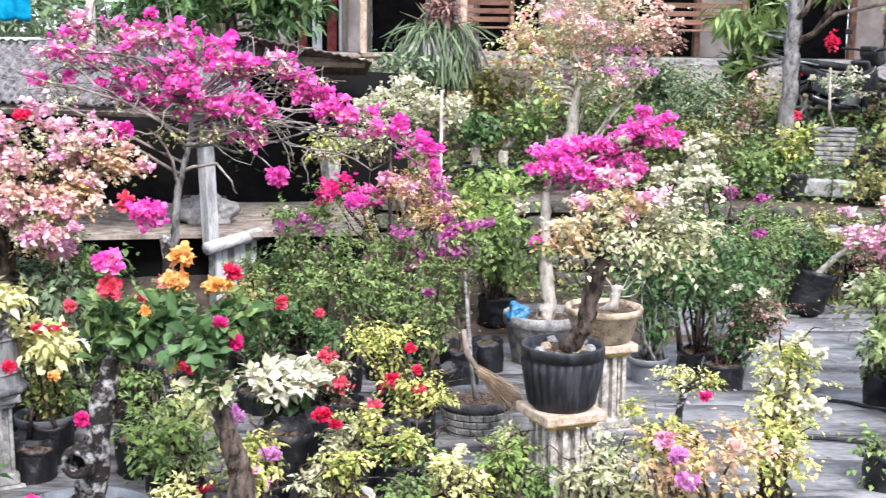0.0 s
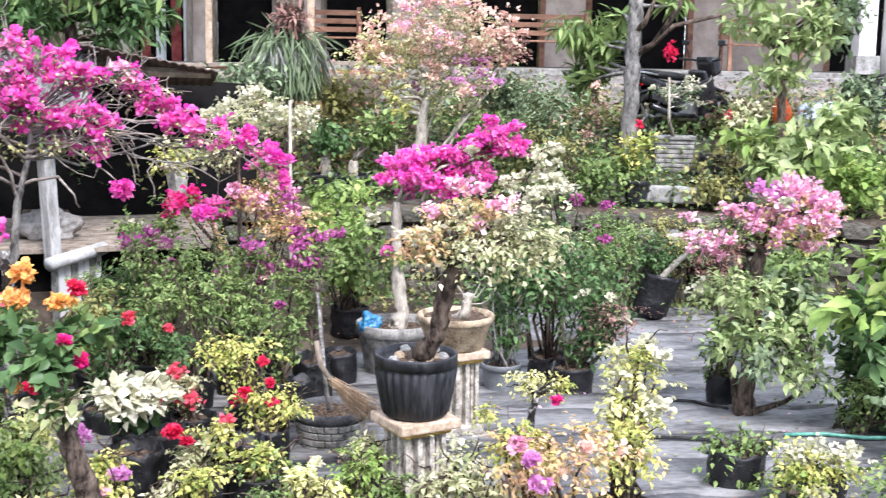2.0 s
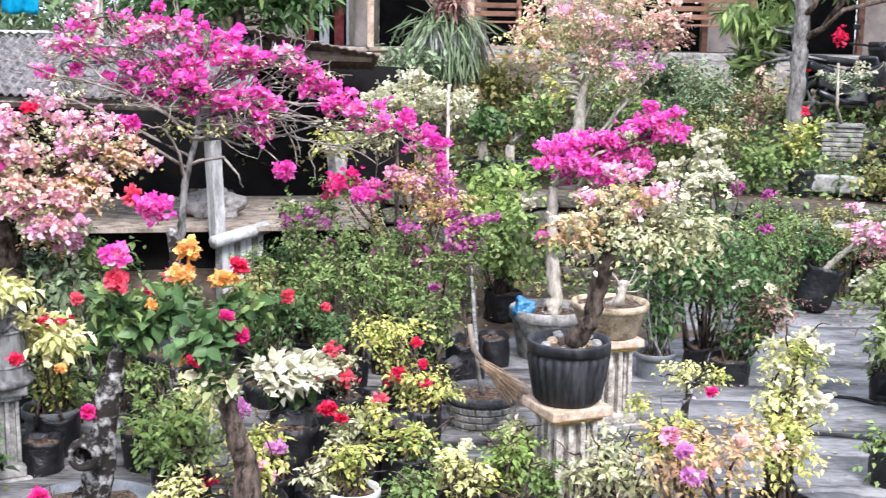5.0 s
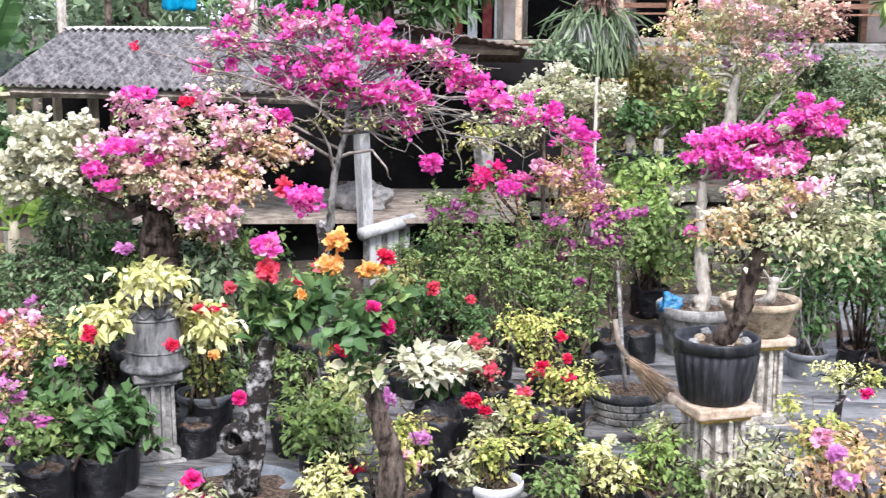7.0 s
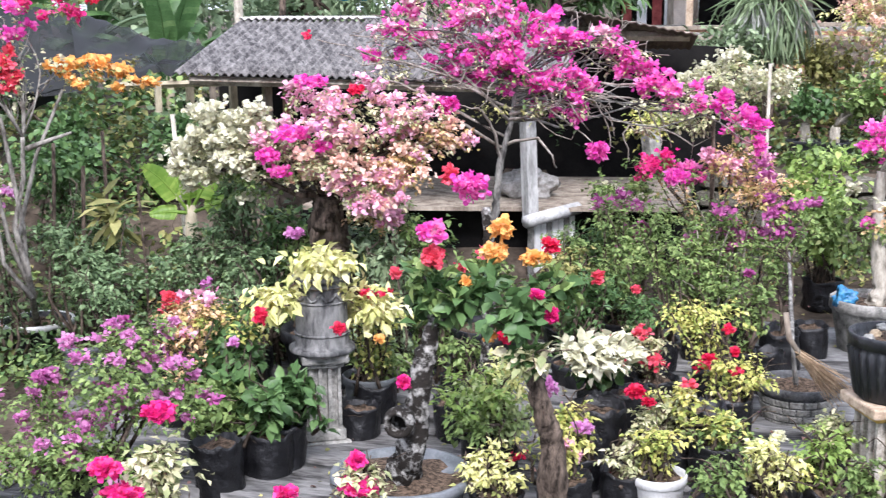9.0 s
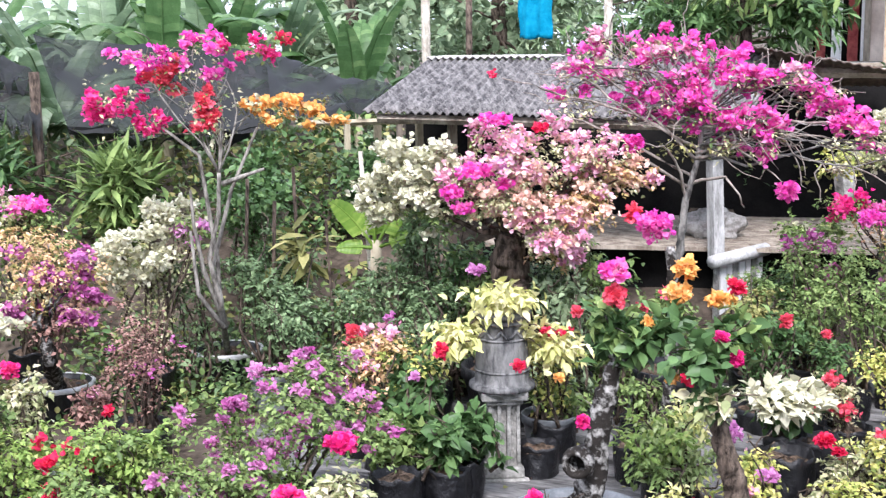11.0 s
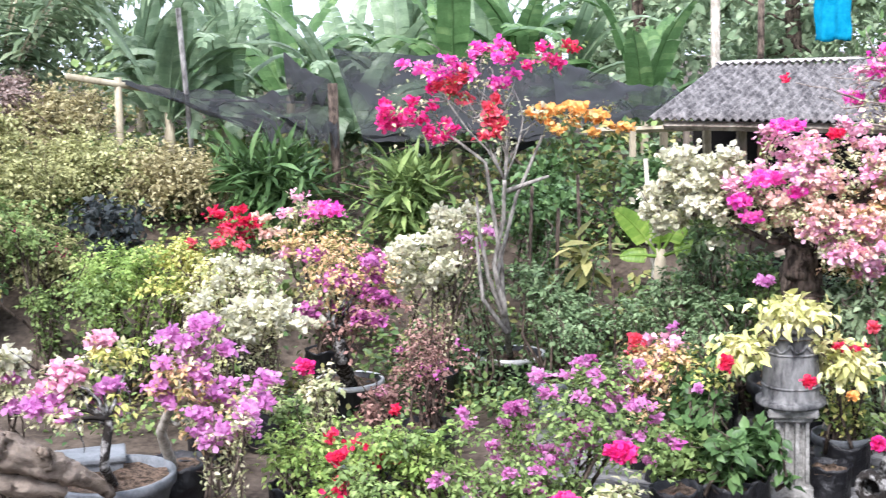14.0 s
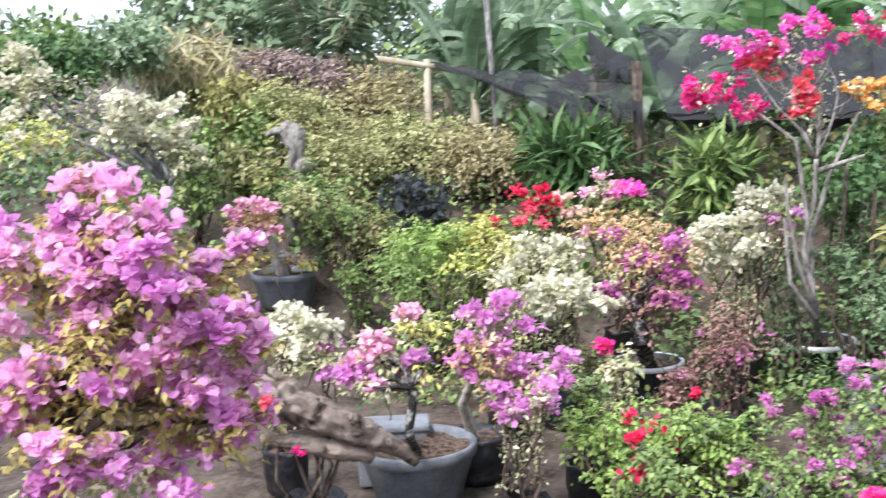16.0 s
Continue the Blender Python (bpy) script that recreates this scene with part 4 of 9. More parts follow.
for k in range(11):
    box_part("plank", (sq.uniform(-0.35, 0.35), sq.uniform(-0.2, 0.2), 0.04 + 0.072 * k), (sq.uniform(1.7, 2.6), 0.14, 0.05), WOOD_RED if k % 3 == 0 else WOOD, stack, 0.004, turn=Matrix.Rotation(radians(sq.normal(0, 2.5)), 4, "Z") @ Matrix.Rotation(radians(sq.normal(0, 1.2)), 4, "Y"))


# ---- motorbikes ----
def motorbike(place, turn, label):
    b = thing("motorbike", place, label, "motorbike", turn=turn)
    for wy in (-0.62, 0.62):
        bm = bmesh.new()
        seg, ring = 28, 8
        vs = []
        for i in range(seg):
            a = 2 * math.pi * i / seg
            row = []
            for j in range(ring):
                c = 2 * math.pi * j / ring
                rr = 0.235 + 0.05 * math.cos(c)
                row.append(bm.verts.new((0.045 * math.sin(c), wy + rr * math.cos(a), 0.29 + rr * math.sin(a))))
            vs.append(row)
        for i in range(seg):
            for j in range(ring):
                bm.faces.new((vs[i][j], vs[i][(j + 1) % ring], vs[(i + 1) % seg][(j + 1) % ring], vs[(i + 1) % seg][j]))
        wheel = part("wheel", bm, RUBBER, b, smooth=True)
        v2, f2 = [], []
        for k in range(6):
            a = math.pi * k / 3
            tube_into(v2, f2, [(0, wy, 0.29), (0, wy + 0.2 * math.cos(a), 0.29 + 0.2 * math.sin(a))], [0.018, 0.012], 5)
        mesh_ob("rim", v2, f2, [STEEL], wheel)
    bm = bmesh.new()
    add_box(bm, (0, -0.45, 0.68), (0.22, 0.70, 0.13), 0.05, Matrix.Rotation(radians(-12), 4, "X"))
    add_box(bm, (0, 0.34, 0.66), (0.30, 0.07, 0.42), 0.03, Matrix.Rotation(radians(22), 4, "X"))
    add_box(bm, (0, 0.10, 0.42), (0.16, 0.62, 0.12), 0.04, Matrix.Rotation(radians(10), 4, "X"))
    add_box(bm, (0, 0.64, 0.61), (0.12, 0.42, 0.04), 0.018, Matrix.Rotation(radians(-14), 4, "X"))
    add_box(bm, (0, -0.68, 0.60), (0.13, 0.36, 0.04), 0.018, Matrix.Rotation(radians(14), 4, "X"))
    part("body", bm, BLACKPAINT, b, "glossy black body panels", smooth=True)
    bm = bmesh.new()
    add_box(bm, (0, -0.28, 0.79), (0.25, 0.72, 0.09), 0.04, Matrix.Rotation(radians(-5), 4, "X"))
    part("seat", bm, RUBBER, b, smooth=True)
    for sx in (-1, 1):
        box_part("side_panel", (sx * 0.13, -0.36, 0.54), (0.06, 0.56, 0.24), BLACKPAINT, b, 0.012, turn=Matrix.Rotation(radians(-16), 4, "X"))
        box_part("leg_shield", (sx * 0.15, 0.30, 0.52), (0.06, 0.30, 0.46), BLACKPAINT, b, 0.01, turn=Matrix.Rotation(radians(20), 4, "X"))
        box_part("foot_peg", (sx * 0.2, 0.08, 0.27), (0.14, 0.05, 0.03), RUBBER, b, 0.01)
        tube_part("shock_absorber", [(sx * 0.14, -0.48, 0.62), (sx * 0.13, -0.60, 0.30)], 0.024, RUBBER, b)
    box_part("headlight", (0, 0.48, 0.90), (0.28, 0.20, 0.24), BLACKPAINT, b, 0.05, turn=Matrix.Rotation(radians(20), 4, "X"))
    box_part("dashboard", (0, 0.40, 1.0), (0.20, 0.12, 0.06), RUBBER, b, 0.02)
    tube_part("swing_arm", [(0.09, 0.0, 0.32), (0.09, -0.62, 0.29)], 0.025, STEEL, b)
    box_part("engine", (0, 0.05, 0.34), (0.22, 0.36, 0.24), STEEL, b, 0.03)
    tube_part("exhaust", [(0.16, 0.1, 0.28), (0.17, -0.3, 0.3), (0.18, -0.7, 0.42)], [0.025, 0.04, 0.045], BLACKPAINT, b)
    tube_part("handlebar", [(-0.36, 0.30, 1.0), (-0.2, 0.4, 0.99), (0, 0.44, 0.95), (0.2, 0.4, 0.99), (0.36, 0.30, 1.0)], 0.016, RUBBER, b)
    tube_part("fork", [(0.06, 0.42, 0.9), (0.07, 0.62, 0.3)], 0.022, RUBBER, b)
    tube_part("fork", [(-0.06, 0.42, 0.9), (-0.07, 0.62, 0.3)], 0.022, RUBBER, b)
    for sx in (-1, 1):
        m = tube_part("mirror", [(sx * 0.26, 0.38, 1.0), (sx * 0.3, 0.36, 1.18)], 0.007, RUBBER, b)
        box_part("mirror_glass", (sx * 0.31, 0.36, 1.21), (0.12, 0.02, 0.07), BLACKPAINT, m, 0.01)
    box_part("tail_light", (0, -0.76, 0.70), (0.16, 0.05, 0.07), LAMPRED, b, 0.015)
    box_part("rear_mudguard", (0, -0.82, 0.52), (0.13, 0.12, 0.3), BLACKPAINT, b, 0.02)
    tube_part("stand", [(-0.1, 0.0, 0.25), (-0.22, 0.02, 0.0)], 0.012, STEEL, b)
    tube_part("grab_rail", [(-0.12, -0.55, 0.8), (-0.1, -0.82, 0.84), (0.1, -0.82, 0.84), (0.12, -0.55, 0.8)], 0.012, STEEL, b)
    return b


motorbike(on((4.93, 15.45, 0)), -62, "black motorbike parked on the upper terrace beside a tree")
motorbike(on((8.37, 15.48, 1.97)), 62, "black and red motorbike parked in front of the white column")


# ---- pedestals ----
def pedestal(place, turn, height, label, paint, cap, band=None, width=0.30):
    p = thing("pedestal", place, label, "pedestal", "garden pedestals", turn)
    w = width
    box_part("base_step", (0, 0, 0.03), (w * 1.5, w * 1.5, 0.06), paint, p, 0.008)
    box_part("base_block", (0, 0, 0.095), (w * 1.22, w * 1.22, 0.07), paint, p, 0.012)
    h0, h1 = 0.13, height - 0.09
    n, vs, fs = 4, [], []
    # fluted square shaft: four grooves on each face
    prof = []
    for side in range(4):
        a = side * math.pi / 2
        pts = []
        for k in range(3):
            c = (k + 0.5) / 3 * 1.8 - 0.9
            for off, dep in ((-0.19, 0), (-0.15, 0.36), (0.15, 0.36), (0.19, 0)):
                pts.append((c + off, 1 - dep))
        pts = [(-1, 1)] + pts
        for u, v in pts:
            x, y = u * w / 2, -v * w / 2
            prof.append((x * math.cos(a) - y * math.sin(a), x * math.sin(a) + y * math.cos(a)))
    m = len(prof)
    for z, s in ((h0, 1.02), (h0 + 0.03, 1.0), (h1 - 0.03, 0.95), (h1, 0.97)):
        vs += [(x * s, y * s, z) for x, y in prof]
    for i in range(3):
        for k in range(m):
            a, b = i * m + k, i * m + (k + 1) % m
            fs.append((a, b, b + m, a + m))
    mesh_ob("shaft", vs, fs, [paint], p)
    box_part("neck", (0, 0, h1 + 0.015), (w * 1.12, w * 1.12, 0.03), band or paint, p, 0.006)
    box_part("cap", (0, 0, h1 + 0.06), (w * 1.42, w * 1.42, 0.06), cap, p, 0.012)
    return p


# ---- potted plants in the middle of the nursery ----
P1 = (0.68, 6.72, 1.00)
P1H = 0.66
pedestal(on(P1), 24, P1H, "flaking cream-painted square pedestal with a wide cap", PLASTER, CAPSTONE, OCHRE, 0.27)
c = crown()
c.blob(1.01, 6.52, 1.72, 0.50, 0.23, CREAM, WHITE, 0.08, per=22, size=0.045, bract=0.04)
c.blob(0.67, 6.46, 1.72, 0.18, 0.14, PEACH, WHITE, 0.05, size=0.045)
c.blob(1.30, 6.57, 1.66, 0.23, 0.17, CREAM, WHITE, 0.1, size=0.045)
c.blob(0.96, 6.63, 1.86, 0.31, 0.11, PEACH, PINK, 0.15, size=0.045)
pot1 = plant("bougainvillea", (P1[0], P1[1], on(P1)[2] + P1H), "cream variegated bougainvillea bonsai in a ribbed black pot on a pedestal", "bougainvillea",
             pot=("pot", 0.235, 0.36, PLASTIC), flute=26, trunk=[((0.77, 6.61, 1.14), 0.05), ((0.81, 6.60, 1.30), 0.045), ((0.85, 6.59, 1.49), 0.05), ((0.86, 6.54, 1.62), 0.035)], crown=c, bark=BARK, limbs=16)
for k in range(9):
    a = k * 0.9
    rr = 0.10 + 0.05 * (k % 3)
    heap("stone", (P1[0] + rr * math.cos(a), P1[1] + rr * math.sin(a), on(P1)[2] + P1H + 0.318), (0.065, 0.055, 0.05), SLAB if k % 3 else ANTIQUE, "small pale stone on the soil of the pot", "stone", k + 1)

P2 = (1.11, 8.29, 0.90)
P2H = 0.66
pedestal(on(P2), 20, P2H, "flaking white fluted pedestal with an ochre band", PLASTER, CAPSTONE, OCHRE, 0.26)
c = crown()
c.blob(1.16, 8.12, 1.04, 0.11, 0.08, None)
plant("bonsai", (P2[0], P2[1], on(P2)[2] + P2H), "antique tan bowl with bare twisted pale roots", "bonsai",
      pot=("basin", 0.27, 0.24, ANTIQUE), trunk=[((1.15, 8.12, 0.94), 0.035), ((1.18, 8.11, 1.08), 0.02)], crown=c, bark=BARK_PALE, limb=0.02, limbs=8)

c = crown()
c.blob(1.07, 9.94, 1.67, 0.40, 0.18, GREEN, MAGENTA, 0.95, per=14, size=0.04, bract=0.045, heads=26)
c.blob(1.38, 9.90, 1.81, 0.28, 0.16, GREEN, MAGENTA, 0.9, per=12, size=0.04, heads=24)
c.blob(1.70, 9.85, 1.98, 0.22, 0.16, GREEN, MAGENTA, 0.95, per=10, size=0.04, heads=26)
c.head(1.40, 9.70, 1.91, 0.08, 0.06, WHITE, 30)
c.blob(0.86, 9.96, 1.05, 0.14, 0.14, GREEN, MAGENTA, 0.2)
plant("bougainvillea", on((0.84, 9.99, 0.45)), "magenta bougainvillea tree with a pale trunk in a large grey pot", "bougainvillea",
      pot=("basin", 0.335, 0.47, CONCRETE), trunk=[((0.88, 9.96, 0.53), 0.065), ((0.85, 9.96, 0.82), 0.048), ((0.83, 9.97, 1.10), 0.042), ((0.84, 9.96, 1.47), 0.038)], crown=c, bark=BARK_PALE, limbs=14)
bb = (0.61, 9.88, 0.50)
heap("plastic_bag", (bb[0], bb[1], 0.42), (0.2, 0.16, 0.2), BLUEBAG, "crumpled blue plastic bag stuffed in the pot", "bag", 9, 0.5)

# white-flowered and thin shrubs behind the pedestals
c = crown()
c.blob(1.90, 9.61, 1.63, 0.29, 0.12, GREEN, WHITE, 0.7, per=10, size=0.04, heads=16)
c.blob(1.97, 9.60, 1.88, 0.14, 0.08, GREEN, WHITE, 0.9, per=6, size=0.04, heads=14)
c.blob(2.09, 9.68, 1.17, 0.30, 0.34, DEEP, WHITE, 0.03, per=15, size=0.055, shape=LONG)
plant("bougainvillea", on((2.05, 9.69, 0.24)), "white-flowered bougainvillea with thin upright stems in a black bag", "bougainvillea", pot=("bag", 0.16, 0.25, BAG), crown=c, stems=5, limbs=8)
c = crown()
c.blob(1.74, 9.44, 0.98, 0.40, 0.40, DEEP, None, per=12, size=0.065, clumps=64, shape=LONG)
c.blob(1.60, 9.46, 1.19, 0.27, 0.22, OLIVE, None, per=12, size=0.06, clumps=30, shape=LONG)
plant("shrub", on((1.62, 9.36, 0.18)), "thin-stemmed olive shrub in a grey plastic pot", "shrub", pot=("pot", 0.16, 0.27, PLASTIC_GREY), crown=c, stems=6, limb=0.010, bark=BARK_GREY)
c = crown()
c.blob(2.32, 9.62, 0.84, 0.40, 0.40, DEEP, WHITE, 0.03, per=14, size=0.06, clumps=64, shape=LONG)
c.blob(2.45, 9.19, 0.66, 0.30, 0.20, MAROON, WHITE, 0.05, per=10, size=0.045, clumps=26)
plant("shrub", on((2.20, 9.34, 0.24)), "sparse green shrub in a black grow bag", "shrub", pot=("bag", 0.17, 0.24, BAG), crown=c, stems=6, limb=0.012)
c = crown()
c.blob(2.84, 10.84, 1.09, 0.34, 0.34, GREEN, PURPLE, 0.06, per=16, size=0.045)
c.head(2.41, 10.32, 1.45, 0.08, 0.07, PURPLE, 36)
c.head(2.70, 10.46, 1.38, 0.07, 0.06, PURPLE, 26)
c.head(2.65, 10.26, 1.11, 0.09, 0.06, PURPLE, 30)
plant("bougainvillea", on((2.74, 10.65, 0.31)), "green bougainvillea with a few purple heads", "bougainvillea", pot=("bag", 0.16, 0.25, BAG), crown=c, stems=4)

# small bonsai and red flower in front of the mats
c = crown()
c.blob(1.57, 7.84, 0.54, 0.15, 0.08, LEMON, None, size=0.035)
c.blob(1.73, 7.81, 0.52, 0.13, 0.07, YELLOW, None, size=0.035)
c.blob(1.26, 7.70, 0.36, 0.08, 0.07, YELLOW, None, size=0.04)
c.head(1.67, 7.52, 0.49, 0.05, 0.04, HOT, 24)
plant("bonsai", on((1.53, 7.75, 0.24)), "small yellow-leaved bonsai with a crooked trunk in a torn black bag", "bonsai", pot=("bag", 0.17, 0.16, BAG), trunk=[((1.56, 7.74, 0.37), 0.025), ((1.58, 7.74, 0.45), 0.022), ((1.56, 7.75, 0.50), 0.015)], crown=c, bark=BARK_DARK)

# pink and cream plants low in front
c = crown()
c.blob(1.32, 5.75, 0.73, 0.40, 0.21, PEACH, BLUSH, 0.06, size=0.045, per=22)
c.blob(1.11, 5.79, 0.77, 0.16, 0.13, YELLOW, PINK, 0.2, size=0.045)
c.head(1.11, 5.49, 0.80, 0.06, 0.05, LILAC, 50)
c.head(1.15, 5.48, 0.68, 0.08, 0.05, LILAC, 60)
c.head(1.38, 5.53, 0.84, 0.05, 0.04, BLUSH, 36)
plant("bougainvillea", on((1.33, 5.85, 0.52)), "peach and cream bougainvillea with lilac heads in a black bag", "bougainvillea", pot=("bag", 0.18, 0.28, BAG), crown=c, stems=4)
c = crown()
c.blob(1.82, 6.34, 0.86, 0.23, 0.31, LEMON, WHITE, 0.1, size=0.045, per=18)
c.blob(1.84, 6.34, 1.04, 0.12, 0.14, YELLOW, WHITE, 0.2, size=0.04)
c.blob(1.74, 6.16, 0.63, 0.22, 0.20, YELLOW, BLUSH, 0.12, size=0.045)
plant("bougainvillea", on((1.79, 6.25, 0.44)), "cream-leaved bougainvillea with white flowers in a black bag", "bougainvillea", pot=("bag", 0.17, 0.28, BAG), crown=c, stems=4)
c = crown()
c.blob(0.87, 6.14, 0.54, 0.20, 0.15, CREAM, WHITE, 0.06, size=0.04, per=12)
plant("shrub", on((0.88, 6.24, 0.34)), "pale green shrub in a black bag beside the pedestal", "shrub", pot=("bag", 0.14, 0.25, BAG), crown=c, stems=3)

# ---- the right side: pink tree, green shrubs, bags on the mats ----
c = crown()
c.blob(3.16, 8.64, 1.42, 0.32, 0.17, GREEN, PINK, 0.7, per=12, size=0.045, bract=0.045)
c.blob(3.65, 8.45, 1.59, 0.36, 0.21, PEACH, PINK, 0.7, per=10, size=0.045, bract=0.045)
c.blob(3.44, 8.53, 1.62, 0.25, 0.11, PEACH, LILAC, 0.6, per=10, size=0.045)
c.blob(3.58, 8.37, 1.42, 0.29, 0.11, YELLOW, PINK, 0.4, per=12, size=0.045)
c.head(3.38, 8.13, 1.70, 0.08, 0.05, WHITE, 30)
c.blob(3.14, 8.65, 0.97, 0.32, 0.19, PALE, WHITE, 0.15, size=0.055)
c.blob(3.39, 8.34, 0.74, 0.38, 0.25, PALE, WHITE, 0.08, size=0.085, shape=LONG)
c.blob(3.58, 8.26, 0.50, 0.28, 0.17, PALE, None, size=0.085, shape=LONG)
c.blob(3.20, 8.30, 1.04, 0.30, 0.20, PALE, None, size=0.075, shape=LONG)
c.blob(3.12, 8.30, 0.76, 0.24, 0.20, PALE, WHITE, 0.05, size=0.075, shape=LONG)
c.blob(3.33, 8.22, 0.56, 0.26, 0.20, GREY, None, size=0.075, shape=LONG)
plant("bougainvillea", on((3.38, 8.56, 0.03)), "pink bougainvillea tree with a pale variegated lower crown", "bougainvillea",
      trunk=[((3.33, 8.58, 0.21), 0.06), ((3.37, 8.56, 0.82), 0.045), ((3.37, 8.56, 1.20), 0.05), ((3.40, 8.55, 1.37), 0.03)], crown=c, bark=BARK, limbs=18, stems=2, limb=0.035)
c = crown()
c.blob(3.25, 8.82, 0.54, 0.20, 0.13, GREEN, None, size=0.05)
plant("shrub", on((3.28, 8.91, 0.04)), "small green shrub in a black grow bag on the mats", "shrub", pot=("bag", 0.125, 0.28, BAG), crown=c, stems=2)
c = crown()
c.blob(3.98, 11.64, 0.81, 0.11, 0.07, GREEN, PINK, 0.3, size=0.05)
tb = on((3.57, 11.98, 0.08))
leaning = plant("bougainvillea", tb, "leaning plant with a curved pale stem in a black grow bag", "bougainvillea", pot=("bag", 0.19, 0.46, BAG),
                trunk=[((3.65, 11.85, 0.46), 0.035), ((3.80, 11.80, 0.64), 0.03), ((3.98, 11.74, 0.79), 0.025)], crown=c, bark=BARK_PALE)
for ob in [o for o in leaning.children if o.name.startswith(("grow_bag", "soil"))]:
    ob.matrix_basis = Matrix.Translation((0, 0, 0.05)) @ Matrix.Rotation(radians(16), 4, "Y")
c = crown()
c.blob(2.74, 7.09, 0.27, 0.26, 0.20, GREEN, None, size=0.06, per=20)
plant("shrub", on((2.73, 7.09, 0.09)), "green leafy shrub in a black grow bag", "shrub", pot=("bag", 0.17, 0.28, BAG), crown=c, stems=4)
c = crown()
c.blob(3.05, 6.63, 0.31, 0.35, 0.18, YELLOW, WHITE, 0.1, size=0.045)
c.blob(2.97, 6.67, 0.23, 0.25, 0.11, BRIGHT, WHITE, 0.1, size=0.045)
plant("shrub", on((3.08, 6.73, 0.10)), "yellow-green variegated shrub in a black bag", "shrub", pot=("bag", 0.17, 0.24, BAG), crown=c, stems=4)
c = crown()
c.blob(3.36, 6.14, 0.47, 0.27, 0.27, GREEN, None, size=0.06)
plant("shrub", on((3.44, 6.21, 0.27)), "grey-green feathery shrub beside the path", "shrub", crown=c, stems=5)
c = crown()
c.blob(4.19, 7.96, 0.93, 0.36, 0.50, DEEP, None, size=0.14, per=14, shape=LONG)
c.blob(3.86, 7.91, 1.01, 0.25, 0.16, BRIGHT, None, size=0.17, per=7, clumps=9, shape=LONG)
c.blob(4.29, 8.14, 1.34, 0.30, 0.21, BRIGHT, None, size=0.15, per=10, clumps=14, shape=LONG)
c.blob(4.03, 8.38, 0.50, 0.33, 0.24, DEEP, None, size=0.09)
c.blob(4.24, 7.71, 0.70, 0.37, 0.41, DEEP, None, size=0.13, shape=LONG)
plant("shrub", on((4.25, 8.16, 0.21)), "broad-leaved dark green shrub growing beside the path", "shrub", crown=c, stems=7, limb=0.02)
c = crown()
c.blob(4.22, 9.72, 0.99, 0.42, 0.30, GREEN, None, size=0.07)
c.blob(4.07, 9.57, 0.78, 0.29, 0.24, GREY, None, size=0.07)
plant("shrub", on((4.25, 9.71, 0.31)), "mixed green shrub behind the pink tree", "shrub", crown=c, stems=5)

# ---- terrace plants on the right ----
c = crown()
c.blob(5.26, 12.87, 1.51, 0.35, 0.19, PALE, None, size=0.19, per=6, clumps=14, shape=LONG)
c.blob(5.58, 12.73, 1.77, 0.38, 0.26, PALE, None, size=0.18, per=6, clumps=16, shape=LONG)
c.blob(5.00, 13.08, 1.81, 0.26, 0.19, BRIGHT, None, size=0.16, per=6, clumps=9, shape=LONG)
c.blob(5.96, 12.89, 2.07, 0.36, 0.26, PALE, None, size=0.15, per=6, clumps=14, shape=LONG)
plant("shrub", on((5.48, 12.88, 1.32)), "big-leaved bright green shrub on the terrace", "shrub", crown=c, stems=5, limb=0.025)
c = crown()
c.blob(5.50, 14.38, 3.14, 0.46, 0.32, PALE, None, size=0.16, per=8, clumps=26, shape=LONG)
c.blob(6.00, 14.18, 2.95, 0.46, 0.39, PALE, None, size=0.16, per=8, clumps=26, shape=LONG)
c.blob(5.78, 14.27, 2.47, 0.39, 0.21, PALE, None, size=0.15, per=8, clumps=14, shape=LONG)
c.blob(6.51, 14.40, 3.16, 0.40, 0.47, GREY, None, size=0.11, per=9, clumps=30)
plant("tree", on((5.82, 14.26, 1.66)), "young broad-leaved green tree on the terrace", "tree", trunk=[((5.79, 14.27, 2.20), 0.05), ((5.70, 14.31, 2.81), 0.04)], crown=c)
c = crown()
c.blob(4.44, 13.07, 1.24, 0.35, 0.16, OLIVE, None, size=0.07)
c.blob(5.15, 13.66, 1.99, 0.27, 0.23, CREAM, CORAL, 0.05, size=0.07)
plant("shrub", on((4.74, 13.60, 1.44)), "pale olive shrub on the terrace edge", "shrub", crown=c, stems=4)
c = crown()
c.blob(3.48, 13.46, 1.39, 0.48, 0.32, GREEN, None, size=0.065)
c.blob(3.84, 13.46, 1.58, 0.26, 0.26, YELLOW, None, size=0.07)
plant("shrub", on((3.80, 13.37, 1.06)), "green shrub in a black pot on the terrace edge", "shrub", pot=("pot", 0.16, 0.3, PLASTIC), crown=c, stems=4)
c = crown()
c.blob(2.80, 13.92, 2.09, 0.59, 0.46, GREY, BLUSH, 0.05, size=0.06)
c.blob(2.90, 13.70, 1.73, 0.51, 0.26, OLIVE, None, size=0.06)
c.blob(3.44, 14.19, 1.96, 0.20, 0.40, MAROON, BLUSH, 0.1, size=0.06, per=8)
plant("shrub", on((2.89, 13.90, 1.40)), "twiggy grey-green shrub on the terrace", "shrub", crown=c, stems=7, bark=BARK)
c = crown()
c.blob(0.40, 13.89, 1.71, 0.41, 0.22, DEEP, None, size=0.075)
plant("shrub", on((0.36, 13.90, 1.30)), "dark green bonsai shrub in a black pot on the terrace", "shrub", pot=("pot", 0.2, 0.3, PLASTIC), crown=c, trunk=[((0.35, 13.90, 1.48), 0.05)], bark=BARK_PALE)
c = crown()
